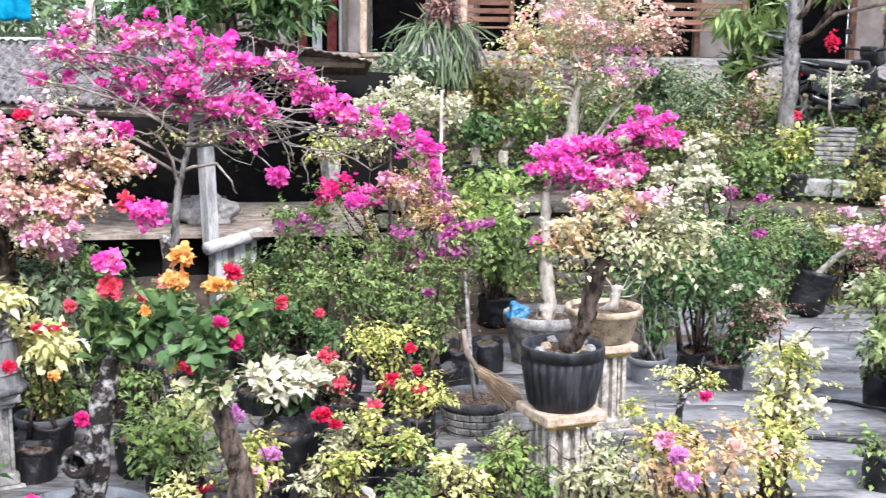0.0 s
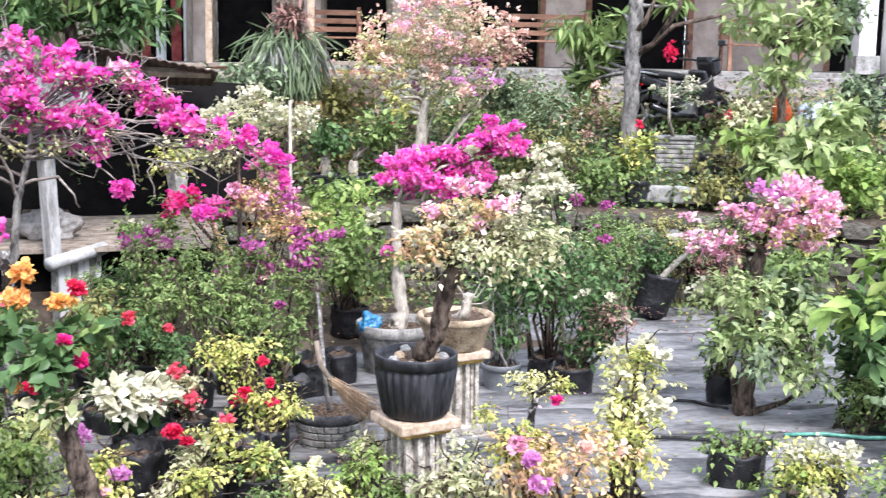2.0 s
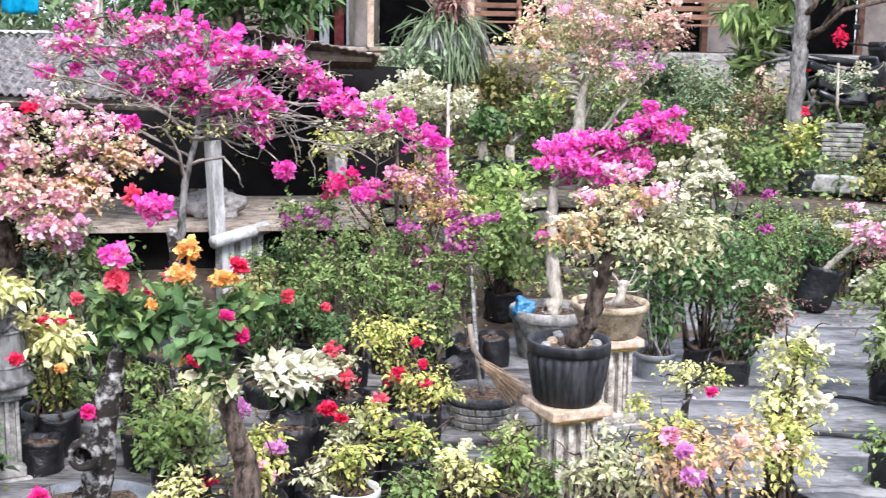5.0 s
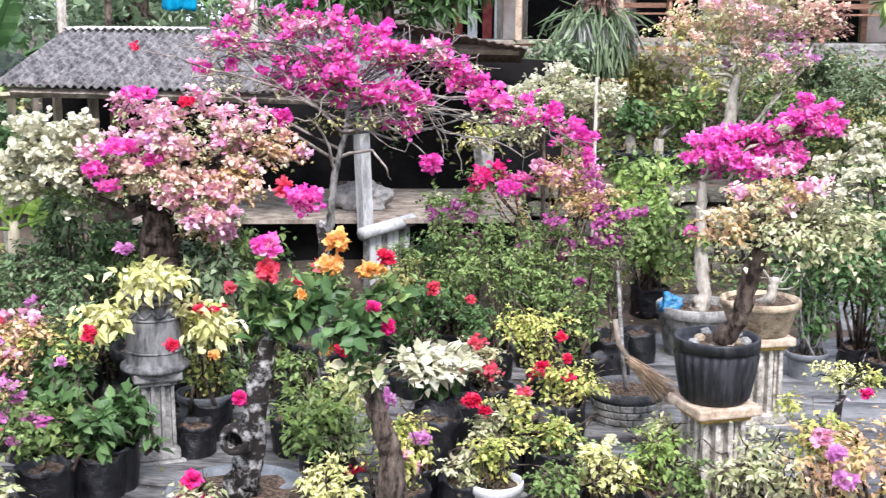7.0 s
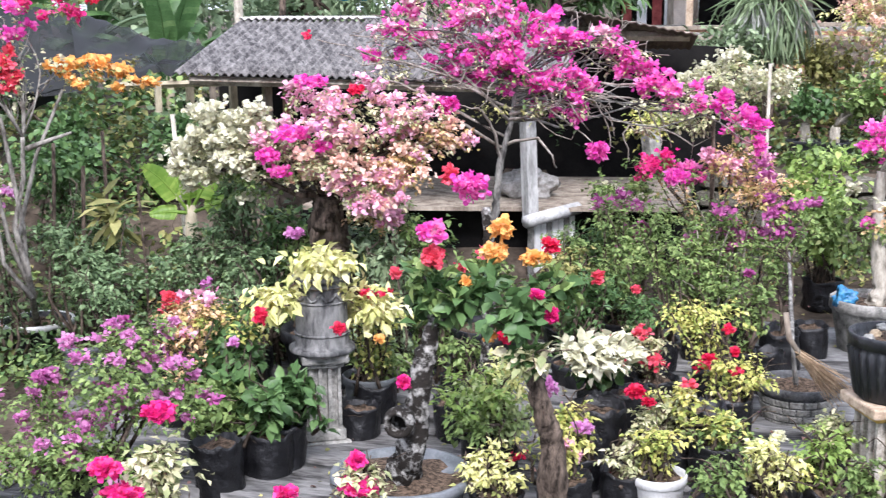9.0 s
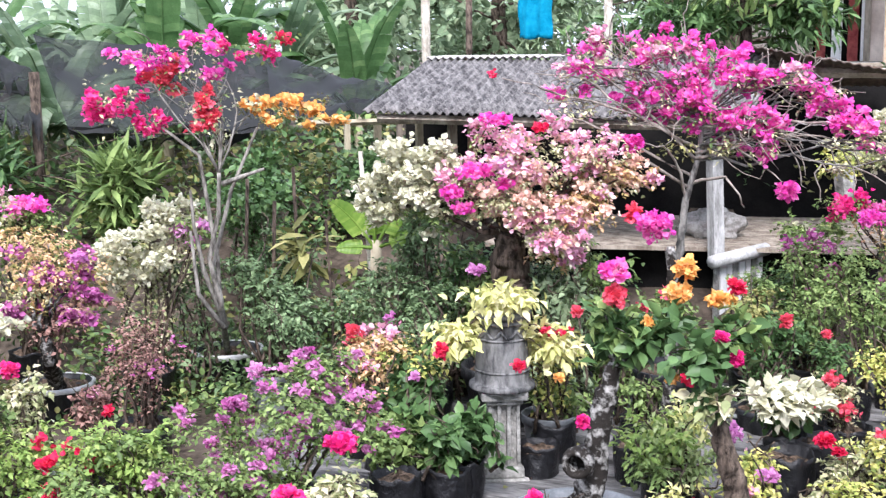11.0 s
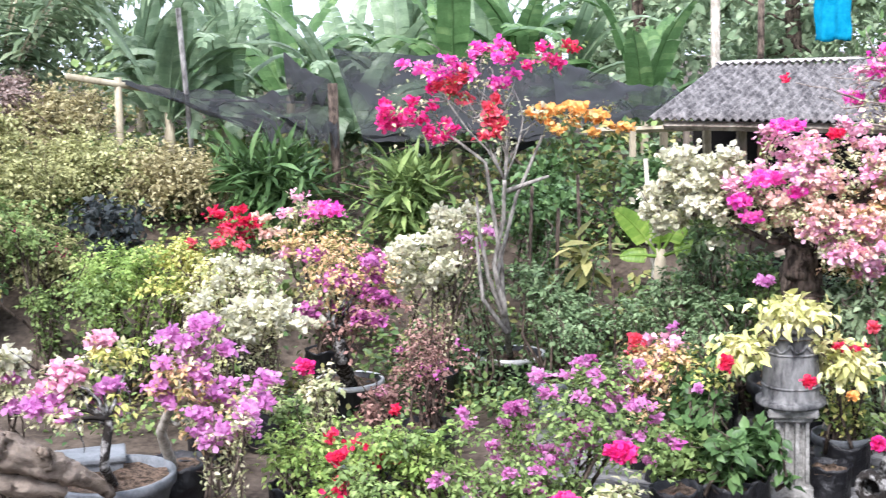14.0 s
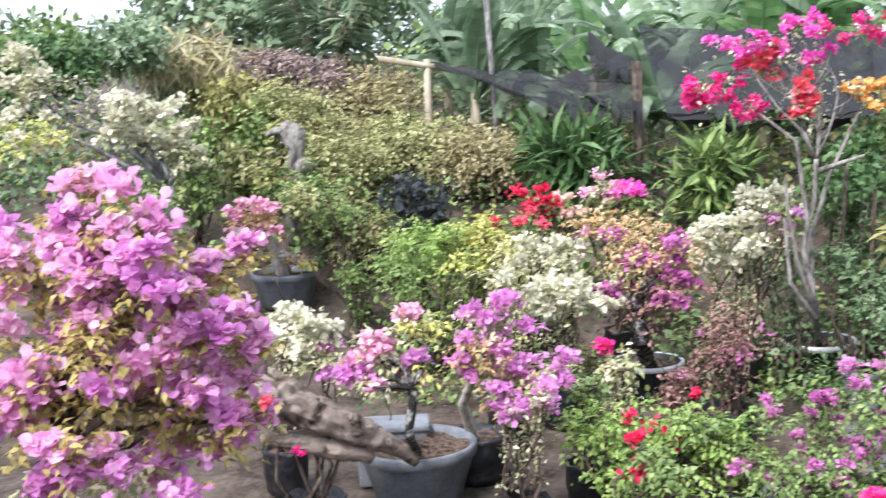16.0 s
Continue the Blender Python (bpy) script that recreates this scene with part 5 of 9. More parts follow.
c.blob(0.90, 13.87, 1.78, 0.38, 0.26, GREEN, CORAL, 0.06, size=0.075)
plant("shrub", on((0.65, 13.88, 1.30)), "green shrub with small coral flowers in a black pot", "shrub", pot=("pot", 0.22, 0.3, PLASTIC), crown=c, trunk=[((0.67, 13.88, 1.46), 0.05)], bark=BARK_PALE)
c = crown()
c.blob(1.71, 14.30, 2.89, 0.92, 0.46, CREAM, [(BLUSH, 0.55), (PINK, 0.12)], size=0.06)
c.blob(1.87, 14.18, 2.35, 0.66, 0.23, CREAM, [(LILAC, 0.25), (BLUSH, 0.25)], size=0.06)
c.blob(1.11, 14.36, 2.63, 0.56, 0.43, LEMON, BLUSH, 0.3, size=0.06)
c.blob(2.45, 14.29, 2.78, 0.30, 0.27, MAROON, BLUSH, 0.5, size=0.06)
c.blob(1.17, 14.15, 2.12, 0.23, 0.20, YELLOW, None, size=0.06)
plant("bougainvillea", on((1.39, 14.23, 1.41)), "tall blush and cream bougainvillea with a pale multi-stemmed trunk", "bougainvillea", trunk=[((1.44, 14.23, 1.61), 0.065), ((1.48, 14.22, 2.00), 0.05), ((1.55, 14.22, 2.32), 0.035)], crown=c, bark=BARK_PALE, limbs=18, stems=5, limb=0.03)
c = crown()
c.blob(0.45, 11.59, 1.10, 0.40, 0.46, BRIGHT, None, size=0.075, per=18)
c.blob(0.60, 11.18, 0.79, 0.39, 0.34, GREEN, None, size=0.07)
c.head(0.69, 10.78, 1.21, 0.08, 0.08, WHITE, 30, 0.06)
c.blob(0.43, 12.59, 1.26, 0.46, 0.17, GREEN, None, size=0.07)
plant("shrub", on((0.52, 11.49, 0.41)), "bright green shrub with one white flower in a black bag", "shrub", pot=("bag", 0.18, 0.28, BAG), crown=c, stems=6)

# staghorn fern on its stump behind the hut
c = crown()
for ring, (drop, n) in enumerate(((2.8, 26), (2.2, 24), (1.5, 16))):
    c.blob(-0.07, 14.60, 2.58 + 0.13 * ring, 0.44 - 0.07 * ring, 0.15, ASH if ring == 1 else GREY, None, size=0.42, per=17, clumps=n, shape=SLIM * (0.22, 1, 1), droop=drop)
c.blob(-0.04, 14.55, 3.02, 0.22, 0.22, MAROON, None, size=0.12, per=16, clumps=20, shape=SLIM)
plant("staghorn_fern", on((-0.05, 14.60, 1.95)), "grey-green staghorn fern hanging on a brown fibrous stump", "fern", trunk=[((-0.06, 14.60, 2.48), 0.06), ((-0.04, 14.60, 2.90), 0.13), ((-0.04, 14.60, 3.25), 0.14)], crown=c, bark=BARK, limbs=2)

# mango tree trunk with a bare limb, and its hanging leaves
c = crown()
c.blob(3.62, 15.18, 3.00, 0.54, 0.29, GREEN, None, size=0.22, per=10, clumps=26, shape=SLIM, droop=0.9)
c.blob(3.63, 15.38, 2.45, 0.22, 0.33, DEEP, None, size=0.16, per=8, clumps=10, shape=SLIM, droop=0.6)
c.ends.append((4.93, 14.17, 3.25))
c.ends.append((4.54, 14.30, 3.37))
slender = plant("tree", on((3.98, 14.46, 1.89)), "slender grey tree trunk with a bare side limb on the terrace", "tree",
      trunk=[((3.99, 14.46, 2.22), 0.09), ((4.00, 14.46, 2.67), 0.085), ((4.02, 14.45, 3.37), 0.08)], crown=c, bark=BARK_GREY, limbs=9)

for way in (((4.00, 14.46, 2.67), (4.19, 14.30, 2.80), (4.38, 14.14, 3.02), (4.89, 13.97, 3.15)), ((4.22, 14.29, 2.83), (4.43, 14.12, 3.24), (4.47, 14.11, 3.43)), ((3.99, 14.46, 2.93), (4.09, 14.33, 3.05), (4.19, 14.30, 3.31))):
    run = [np.array(p) - np.array(slender.matrix_world.translation) for p in way]
    tube_part("branch", run, np.linspace(0.045, 0.02, len(run)), BARK, slender)

# planter, pots and flowers in front of the motorbike
pl = on((4.55, 14.46, 1.29))
box = thing("planter_box", pl, "grey-white ribbed concrete planter box with a thin sapling", "planter", turn=-12)
for k in range(7):
    box_part("rib_course", (0, 0, 0.03 + 0.056 * k), (0.44 - 0.012 * (k % 2) + 0.006 * k, 0.30, 0.05), CONCRETE, box, 0.012)
box_part("rim", (0, 0, 0.415), (0.5, 0.35, 0.04), CONCRETE, box, 0.01)
c = crown()
c.blob(4.61, 14.17, 2.27, 0.27, 0.14, GREY, WHITE, 0.6, size=0.05, per=3, clumps=10, heads=5)
c.blob(4.31, 14.26, 2.23, 0.20, 0.10, GREEN, WHITE, 0.4, size=0.05, per=3, clumps=6, heads=4)
c.head(4.24, 13.76, 2.72, 0.10, 0.15, RED, 30, 0.06)
c.head(3.91, 13.75, 1.90, 0.06, 0.07, RED, 12, 0.06)
plant("bougainvillea", (pl[0], pl[1], pl[2] + 0.42), "thin sapling with small white flowers and a red head", "bougainvillea", trunk=[((4.32, 13.95, 1.93), 0.018), ((4.30, 13.95, 2.43), 0.012)], crown=c, bark=BARK_PALE, limbs=9)
q1 = on((4.73, 13.07, 1.30))
k1 = thing("pot", q1, "low wide black plastic pot on the terrace edge", "pot", "black pots")
add_pot(k1, "basin", 0.2, 0.18, PLASTIC)
k2 = thing("pot", on((5.05, 12.95, 1.35)), "round grey stone pot on the terrace edge", "pot", "black pots")
add_pot(k2, "basin", 0.16, 0.2, CONCRETE)
s1 = on((3.90, 12.61, 1.07))
kerb = thing("kerb", (4.2, 13.30, 1.06), "long low mossy concrete kerb on the terrace edge", "kerb", turn=-18)
for k in range(4):
    box_part("kerb_stone", (-0.60 + 0.40 * k, 0.012 * (k % 2), 0.09), (0.39, 0.20, 0.18), SLAB, kerb, 0.018)
bowl2 = thing("basin", on((4.62, 13.16, 0)), "shallow black basin standing on the kerb", "basin")
add_pot(bowl2, "basin", 0.17, 0.30, PLASTIC)
for k, (x, y) in enumerate(((4.72, 13.80), (4.98, 13.72), (4.86, 13.98))):
    heap_bag = thing("grow_bag", on((x, y, 0)), "empty black grow bag heaped beside the planter box", "grow bag", "black grow bags")
    add_pot(heap_bag, "bag", 0.17, 0.26 + 0.05 * k, BAG, seed=300 + k)
rag = heap("cloth", (6.23, 15.28, ground_z(6.23, 15.28) + 0.02), (0.26, 0.20, 0.62), CLOTHRED, "bright orange cloth hanging over a low stump", "cloth", 21, 0.3)
heap("tarpaulin", (6.77, 15.38, ground_z(6.77, 15.38) + 0.02), (0.75, 0.45, 0.42), TARP, "crumpled pale blue tarpaulin lying on the terrace", "tarpaulin", 23, 0.5)
slab = thing("stone_block", (s1[0], s1[1], 0.62), "pale rough stone blocks set in the wall as a step", "stone block")
box_part("upper_block", (0, 0, 0.16), (0.42, 0.5, 0.12), SLAB, slab, 0.03)
box_part("lower_block", (-0.02, -0.1, 0.03), (0.5, 0.55, 0.13), STONE, slab, 0.03)
box_part("footing", (-0.02, 0.05, -0.33), (0.48, 0.5, 0.58), STONE, slab, 0.04)

# ---- purple thicket in front of the hut ----
c = crown()
c.blob(-0.99, 9.55, 1.09, 0.42, 0.18, GREEN, PURPLE, 0.16, size=0.045)
c.blob(-1.06, 9.34, 0.73, 0.40, 0.31, GREEN, None, size=0.05)
plant("bougainvillea", on((-1.08, 9.54, 0.32)), "green bougainvillea thicket with purple heads in a black bag", "bougainvillea", pot=("bag", 0.18, 0.28, BAG), crown=c, stems=5)
c = crown()
c.blob(-0.42, 9.59, 1.05, 0.42, 0.20, GREEN, PURPLE, 0.2, size=0.045)
c.blob(-0.41, 9.39, 0.73, 0.44, 0.29, GREEN, None, size=0.05)
c.blob(-0.02, 9.70, 1.31, 0.25, 0.25, PEACH, PURPLE, 0.18, size=0.045)
plant("bougainvillea", on((-0.41, 9.49, 0.34)), "tall purple-flowered bougainvillea in a black bag", "bougainvillea", pot=("bag", 0.18, 0.28, BAG), crown=c, stems=5, bark=BARK_PALE)
c = crown()
c.blob(0.20, 9.50, 1.12, 0.24, 0.15, GREEN, PURPLE, 0.22, size=0.045)
c.blob(0.03, 9.40, 0.87, 0.24, 0.22, GREEN, None, size=0.045)
c.head(-0.11, 9.00, 0.82, 0.06, 0.04, PURPLE, 24)
plant("bougainvillea", on((0.14, 9.20, 0.47)), "purple-flowered bougainvillea with a leaning bare stem", "bougainvillea", pot=("bag", 0.15, 0.36, BAG), crown=c, trunk=[((0.21, 9.20, 0.60), 0.016), ((0.18, 9.20, 0.87), 0.012)], stems=2, bark=BARK, limbs=6)
c = crown()
c.blob(-0.26, 10.00, 1.50, 0.32, 0.16, PEACH, PINK, 0.4, size=0.045)
c.blob(-0.67, 9.98, 1.40, 0.18, 0.09, GREEN, MAGENTA, 0.7, size=0.045)
c.blob(-0.19, 10.00, 1.78, 0.14, 0.11, GREEN, MAGENTA, 0.9, size=0.045)
c.blob(-0.92, 10.16, 1.47, 0.19, 0.12, GREEN, HOT, 0.5, size=0.045)
c.blob(-0.18, 10.00, 1.27, 0.19, 0.07, YELLOW, ORANGE, 0.2, size=0.045)
plant("bougainvillea", on((-0.20, 10.00, 0.51)), "peach and pink bougainvillea with arching stems", "bougainvillea", pot=("bag", 0.17, 0.3, BAG), crown=c, stems=4)
c = crown()
c.blob(-0.24, 10.80, 2.14, 0.47, 0.20, CREAM, WHITE, 0.5, size=0.05)
c.blob(-0.66, 10.58, 1.93, 0.32, 0.27, CREAM, WHITE, 0.35, size=0.05)
c.blob(-0.98, 10.35, 1.83, 0.19, 0.22, YELLOW, WHITE, 0.2, size=0.05)
plant("bougainvillea", on((-0.46, 10.59, 0.48)), "cream-white bougainvillea tied to a stake", "bougainvillea", pot=("bag", 0.18, 0.3, BAG), crown=c, trunk=[((-0.46, 10.59, 1.18), 0.02), ((-0.47, 10.59, 1.77), 0.018)])
stake = thing("stake", on((-0.03, 10.50, 1.00)), "thin pale wooden stake holding a plant", "stake")
tube_part("rod", [(0, 0, 0), np.array((-0.03, 10.50, 2.26)) - np.array(stake.matrix_world.translation)], 0.014, BARK_PALE, stake)
c = crown()
c.blob(-1.19, 10.53, 1.22, 0.37, 0.17, GREEN, WHITE, 0.1, size=0.055)
c.blob(-1.40, 9.90, 0.80, 0.30, 0.30, DEEP, CORAL, 0.05, size=0.05)
plant("shrub", on((-1.34, 10.11, 0.37)), "green shrub crowding the hut rail", "shrub", pot=("bag", 0.18, 0.28, BAG), crown=c, stems=5)

# black bags standing between them
def bag(place, r, h, label="black plastic grow bag filled with soil"):
    b = thing("grow_bag", place, label, "grow bag", "black grow bags")
    SEED[0] += 1
    add_pot(b, "bag", r, h, BAG, seed=SEED[0])
    return b


bag(on((0.36, 9.69, 0.42)), 0.135, 0.3)
bag(on((0.06, 8.60, 0.36)), 0.10, 0.36)
bag(on((0.14, 9.50, 0.35)), 0.10, 0.34)

# yellow variegated plants with red heads
c = crown()
c.blob(-0.31, 7.99, 0.72, 0.30, 0.09, YELLOW, None, size=0.045)
c.blob(-0.48, 7.99, 0.75, 0.17, 0.09, YELLOW, None, size=0.045)
c.head(-0.20, 7.80, 0.70, 0.05, 0.04, RED, 22)
plant("bougainvillea", on((-0.30, 7.99, 0.33)), "yellow-leaved bougainvillea with a red flower in a black bag", "bougainvillea", pot=("bag", 0.14, 0.4, BAG), crown=c, stems=4)
c = crown()
c.blob(-0.14, 7.60, 0.48, 0.27, 0.13, YELLOW, RED, 0.06, size=0.045)
c.head(-0.31, 7.49, 0.59, 0.05, 0.04, RED, 22)
c.head(-0.15, 7.50, 0.64, 0.04, 0.03, RED, 16)
plant("bougainvillea", on((-0.16, 7.50, 0.18)), "yellow variegated bougainvillea with small red heads", "bougainvillea", pot=("bag", 0.14, 0.36, BAG), crown=c, stems=4)
c = crown()
c.blob(-0.76, 7.96, 0.52, 0.23, 0.11, CREAM, CORAL, 0.15, size=0.045)
plant("bougainvillea", on((-0.68, 7.97, 0.25)), "cream and coral bougainvillea in a black bag", "bougainvillea", pot=("bag", 0.15, 0.3, BAG), crown=c, stems=3)

# bowl with a brick pattern and a broom
bw = on((0.24, 8.12, 0.28))
bowl = plant("planter", bw, "round grey planter with a moulded brick pattern", "planter", pot=("basin", 0.26, 0.30, CONCRETE_DARK), trunk=[((0.20, 8.00, 0.53), 0.014), ((0.19, 8.90, 0.67), 0.014), ((0.17, 9.30, 0.93), 0.01)], bark=BARK_GREY)
bv, bf = [], []
for row in range(4):
    for k in range(16):
        a0 = 2 * math.pi * (k + 0.5 * (row % 2)) / 16
        z0 = 0.02 + row * 0.052
        for s, (da, dz) in enumerate(((0.05, 0.010), (0.34, 0.010), (0.34, 0.042), (0.05, 0.042))):
            rr = 0.26 * (0.72 + 0.21 * (z0 + dz) / 0.234) + 0.012
            bv.append((rr * math.cos(a0 + da), rr * math.sin(a0 + da), z0 + dz))
        for s, (da, dz) in enumerate(((0.0, 0.0), (0.39, 0.0), (0.39, 0.052), (0.0, 0.052))):
            rr = 0.26 * (0.72 + 0.21 * (z0 + dz) / 0.234) - 0.004
            bv.append((rr * math.cos(a0 + da), rr * math.sin(a0 + da), z0 + dz))
        o = len(bv) - 8
        bf += [(o, o + 1, o + 2, o + 3), (o, o + 4, o + 5, o + 1), (o + 1, o + 5, o + 6, o + 2), (o + 2, o + 6, o + 7, o + 3), (o + 3, o + 7, o + 4, o)]
mesh_ob("brick_relief", bv, bf, [CONCRETE], bowl, "pale raised bricks")
br0, br1 = np.array((0.24, 7.75, 0.58)), np.array((0.48, 7.59, 0.41))
broom = thing("broom", br0, "old straw hand broom leaning in the planter", "broom")
q = np.random.default_rng(5)
vs, fs = [], []
for k in range(90):
    s = q.normal(0, 1, 3) * (0.012, 0.012, 0.012)
    e = br1 - br0 + q.normal(0, 1, 3) * (0.05, 0.035, 0.05)
    tube_into(vs, fs, [s, e], [0.004, 0.0025], 3)
mesh_ob("straw", vs, fs, [STRAW], broom)
tube_part("handle", [(0.005, 0, -0.01), (-0.07, 0, 0.10), (-0.10, 0.02, 0.26)], 0.018, WOOD, broom)

# ---- low front row ----
c = crown()
c.blob(0.07, 6.30, 0.38, 0.20, 0.12, YELLOW, None, size=0.045)
plant("bougainvillea", on((0.07, 6.30, 0.27)), "bright yellow-leaved plant in a black bag", "bougainvillea", pot=("bag", 0.14, 0.26, BAG), crown=c, stems=3)
c = crown()
c.blob(0.34, 6.39, 0.48, 0.19, 0.12, BRIGHT, CORAL, 0.05, size=0.05)
c.head(0.12, 6.60, 0.43, 0.05, 0.04, WHITE, 26)
plant("bougainvillea", on((0.35, 6.39, 0.27)), "green plant with a white head in a black bag", "bougainvillea", pot=("bag", 0.14, 0.26, BAG), crown=c, stems=3)
c = crown()
c.blob(-0.16, 6.80, 0.35, 0.18, 0.15, GREEN, None, size=0.045)
plant("shrub", on((-0.17, 6.80, 0.14)), "dark green shrub in a black grow bag", "shrub", pot=("bag", 0.14, 0.3, BAG), crown=c, stems=3)
c = crown()
c.blob(-0.55, 6.88, 0.38, 0.20, 0.18, CREAM, None, size=0.05)
c.blob(-0.46, 6.88, 0.52, 0.15, 0.08, YELLOW, CORAL, 0.06, size=0.05)
c.head(-0.68, 6.77, 0.57, 0.07, 0.06, RED, 34)
c.head(-0.59, 6.77, 0.51, 0.06, 0.03, RED, 22)
plant("bougainvillea", on((-0.46, 6.98, 0.10)), "cream and yellow bougainvillea with red heads in a black bag", "bougainvillea", pot=("bag", 0.15, 0.3, BAG), crown=c, stems=4)
c = crown()
c.blob(-0.52, 6.28, 0.44, 0.18, 0.09, YELLOW, None, size=0.045)
plant("bougainvillea", on((-0.50, 6.35, 0.25)), "yellow-green plant in a round white pot", "bougainvillea", pot=("basin", 0.155, 0.26, WHITEPOT), crown=c, stems=3)
c = crown()
c.blob(-0.97, 7.34, 0.55, 0.23, 0.11, DEEP, None, size=0.08, per=8, clumps=14)
c.blob(-0.96, 7.24, 0.63, 0.22, 0.10, WHITE, None, size=0.085, per=22, clumps=17, shape=LEAF * (0.95, 1, 1), droop=0.1)
plant("poinsettia", on((-0.96, 7.34, 0.07)), "white-leaved poinsettia in a tall black bag", "poinsettia", pot=("bag", 0.13, 0.42, BAG), crown=c, trunk=[((-0.98, 7.34, 0.40), 0.015)])
bag(on((-0.92, 6.99, 0)), 0.165, 0.40, "wide black grow bag topped with pale dry soil")
bag(on((-0.77, 7.36, 0)), 0.15, 0.40, "wide black grow bag topped with pale dry soil")
bag(on((-0.31, 7.11, 0)), 0.12, 0.40, "tall black grow bag between the yellow plants")
c = crown()
c.blob(-0.99, 6.52, 0.46, 0.13, 0.11, YELLOW, None, size=0.045)
c.head(-0.91, 6.33, 0.48, 0.08, 0.06, LILAC, 44)
c.head(-0.94, 6.33, 0.32, 0.06, 0.05, PINK, 24)
c.head(-1.15, 6.70, 0.58, 0.07, 0.07, LILAC, 30)
plant("bougainvillea", on((-0.97, 6.53, 0.16)), "small lilac bougainvillea with yellow leaves in a black bag", "bougainvillea", pot=("bag", 0.13, 0.26, BAG), crown=c, stems=3)
c = crown()
c.blob(-1.46, 6.72, 0.46, 0.27, 0.25, PALE, None, size=0.052, per=26, shape=LONG)
c.blob(-1.40, 6.72, 0.62, 0.20, 0.14, LEMON, None, size=0.052, per=22, shape=LONG)
c.blob(-1.50, 6.43, 0.45, 0.16, 0.10, GREEN, CORAL, 0.1, size=0.05)
c.blob(-1.58, 6.52, 0.56, 0.22, 0.16, BRIGHT, None, size=0.05, per=20, shape=LONG)
plant("shrub", on((-1.48, 6.74, 0.24)), "light green feathery plant in a bag", "shrub", pot=("bag", 0.14, 0.22, BAG), crown=c, stems=4)

# ---- trunk with orange and red flowers, and the basin with the lichen-covered trunk ----
c = crown()
c.blob(-1.12, 5.79, 1.25, 0.21, 0.13, DEEP, None, size=0.09, per=14)
c.blob(-1.01, 5.92, 1.33, 0.13, 0.10, GREEN, None, size=0.08, per=12)
c.head(-1.05, 5.70, 1.35, 0.04, 0.04, HOT, 26)
c.head(-0.98, 5.72, 1.25, 0.04, 0.05, HOT, 30)
c.head(-1.29, 5.76, 1.11, 0.05, 0.04, ORANGE, 24)
c.head(-1.20, 5.67, 1.14, 0.02, 0.02, RED, 12)
c.head(-1.06, 6.11, 1.52, 0.06, 0.05, RED, 36)
c.head(-1.32, 5.96, 1.50, 0.08, 0.06, ORANGE, 44, 0.06)
c.head(-1.28, 5.96, 1.62, 0.07, 0.07, ORANGE, 40, 0.06)
c.head(-1.13, 5.99, 1.47, 0.05, 0.04, ORANGE, 30, 0.06)
c.head(-0.87, 6.54, 1.27, 0.04, 0.05, CORAL, 20)
c.blob(-1.07, 5.70, 1.02, 0.07, 0.07, CREAM, None, size=0.08, per=8, clumps=6)
plant("bougainvillea", on((-0.97, 5.82, 0.50)), "broad-leaved bougainvillea with orange and red heads on a stout brown trunk", "bougainvillea",
      trunk=[((-0.98, 5.82, 0.53), 0.07), ((-1.02, 5.81, 0.70), 0.05), ((-1.06, 5.80, 0.85), 0.046), ((-1.11, 5.79, 0.99), 0.042), ((-1.12, 5.79, 1.14), 0.03)], crown=c, bark=BARK, limbs=12)
c = crown()
c.blob(-1.51, 5.91, 1.21, 0.29, 0.16, DEEP, None, size=0.09, per=14)
c.blob(-1.63, 5.88, 1.33, 0.16, 0.11, GREEN, None, size=0.085, per=12)
c.blob(-1.35, 5.85, 1.34, 0.15, 0.10, DEEP, None, size=0.085, per=12)
c.head(-1.59, 5.79, 1.49, 0.07, 0.08, CORAL, 56, 0.05)
c.head(-1.60, 5.78, 1.62, 0.08, 0.06, MAGENTA, 40, 0.06)
c.head(-1.83, 5.93, 1.37, 0.04, 0.03, CORAL, 22)
c.head(-1.43, 5.83, 1.37, 0.04, 0.02, ORANGE, 18)
c.head(-1.57, 5.79, 1.64, 0.03, 0.04, MAGENTA, 14, 0.06)
c.head(-1.68, 5.55, 0.91, 0.03, 0.06, HOT, 22)
basin_at = on((-1.81, 5.93, 0.28))
plant("bougainvillea", basin_at, "old lichen-covered bougainvillea with broad leaves in a slate basin", "bougainvillea", pot=("basin", 0.38, 0.30, BASIN),
      trunk=[((-1.75, 5.84, 0.40), 0.08), ((-1.70, 5.86, 0.66), 0.062), ((-1.66, 5.87, 0.95), 0.055), ((-1.61, 5.88, 1.12), 0.035)], crown=c, bark=BARK_DARK, limbs=12)
stub = thing("sawn_stub", np.array((-1.74, 5.69, 0.66)), "sawn-off ring of an old limb with a dark hollow", "branch stub")
vs, fs = lathe([(0.02, -0.03), (0.075, -0.02), (0.085, 0.01), (0.07, 0.04), (0.05, 0.04), (0.045, 0.0)], 14)
mesh_ob("ring", [(x, -z * 1.6, y) for x, y, z in vs], fs, [BARK_DARK], stub, smooth=True)

# ---- magenta tree by the hut ----
c = crown()
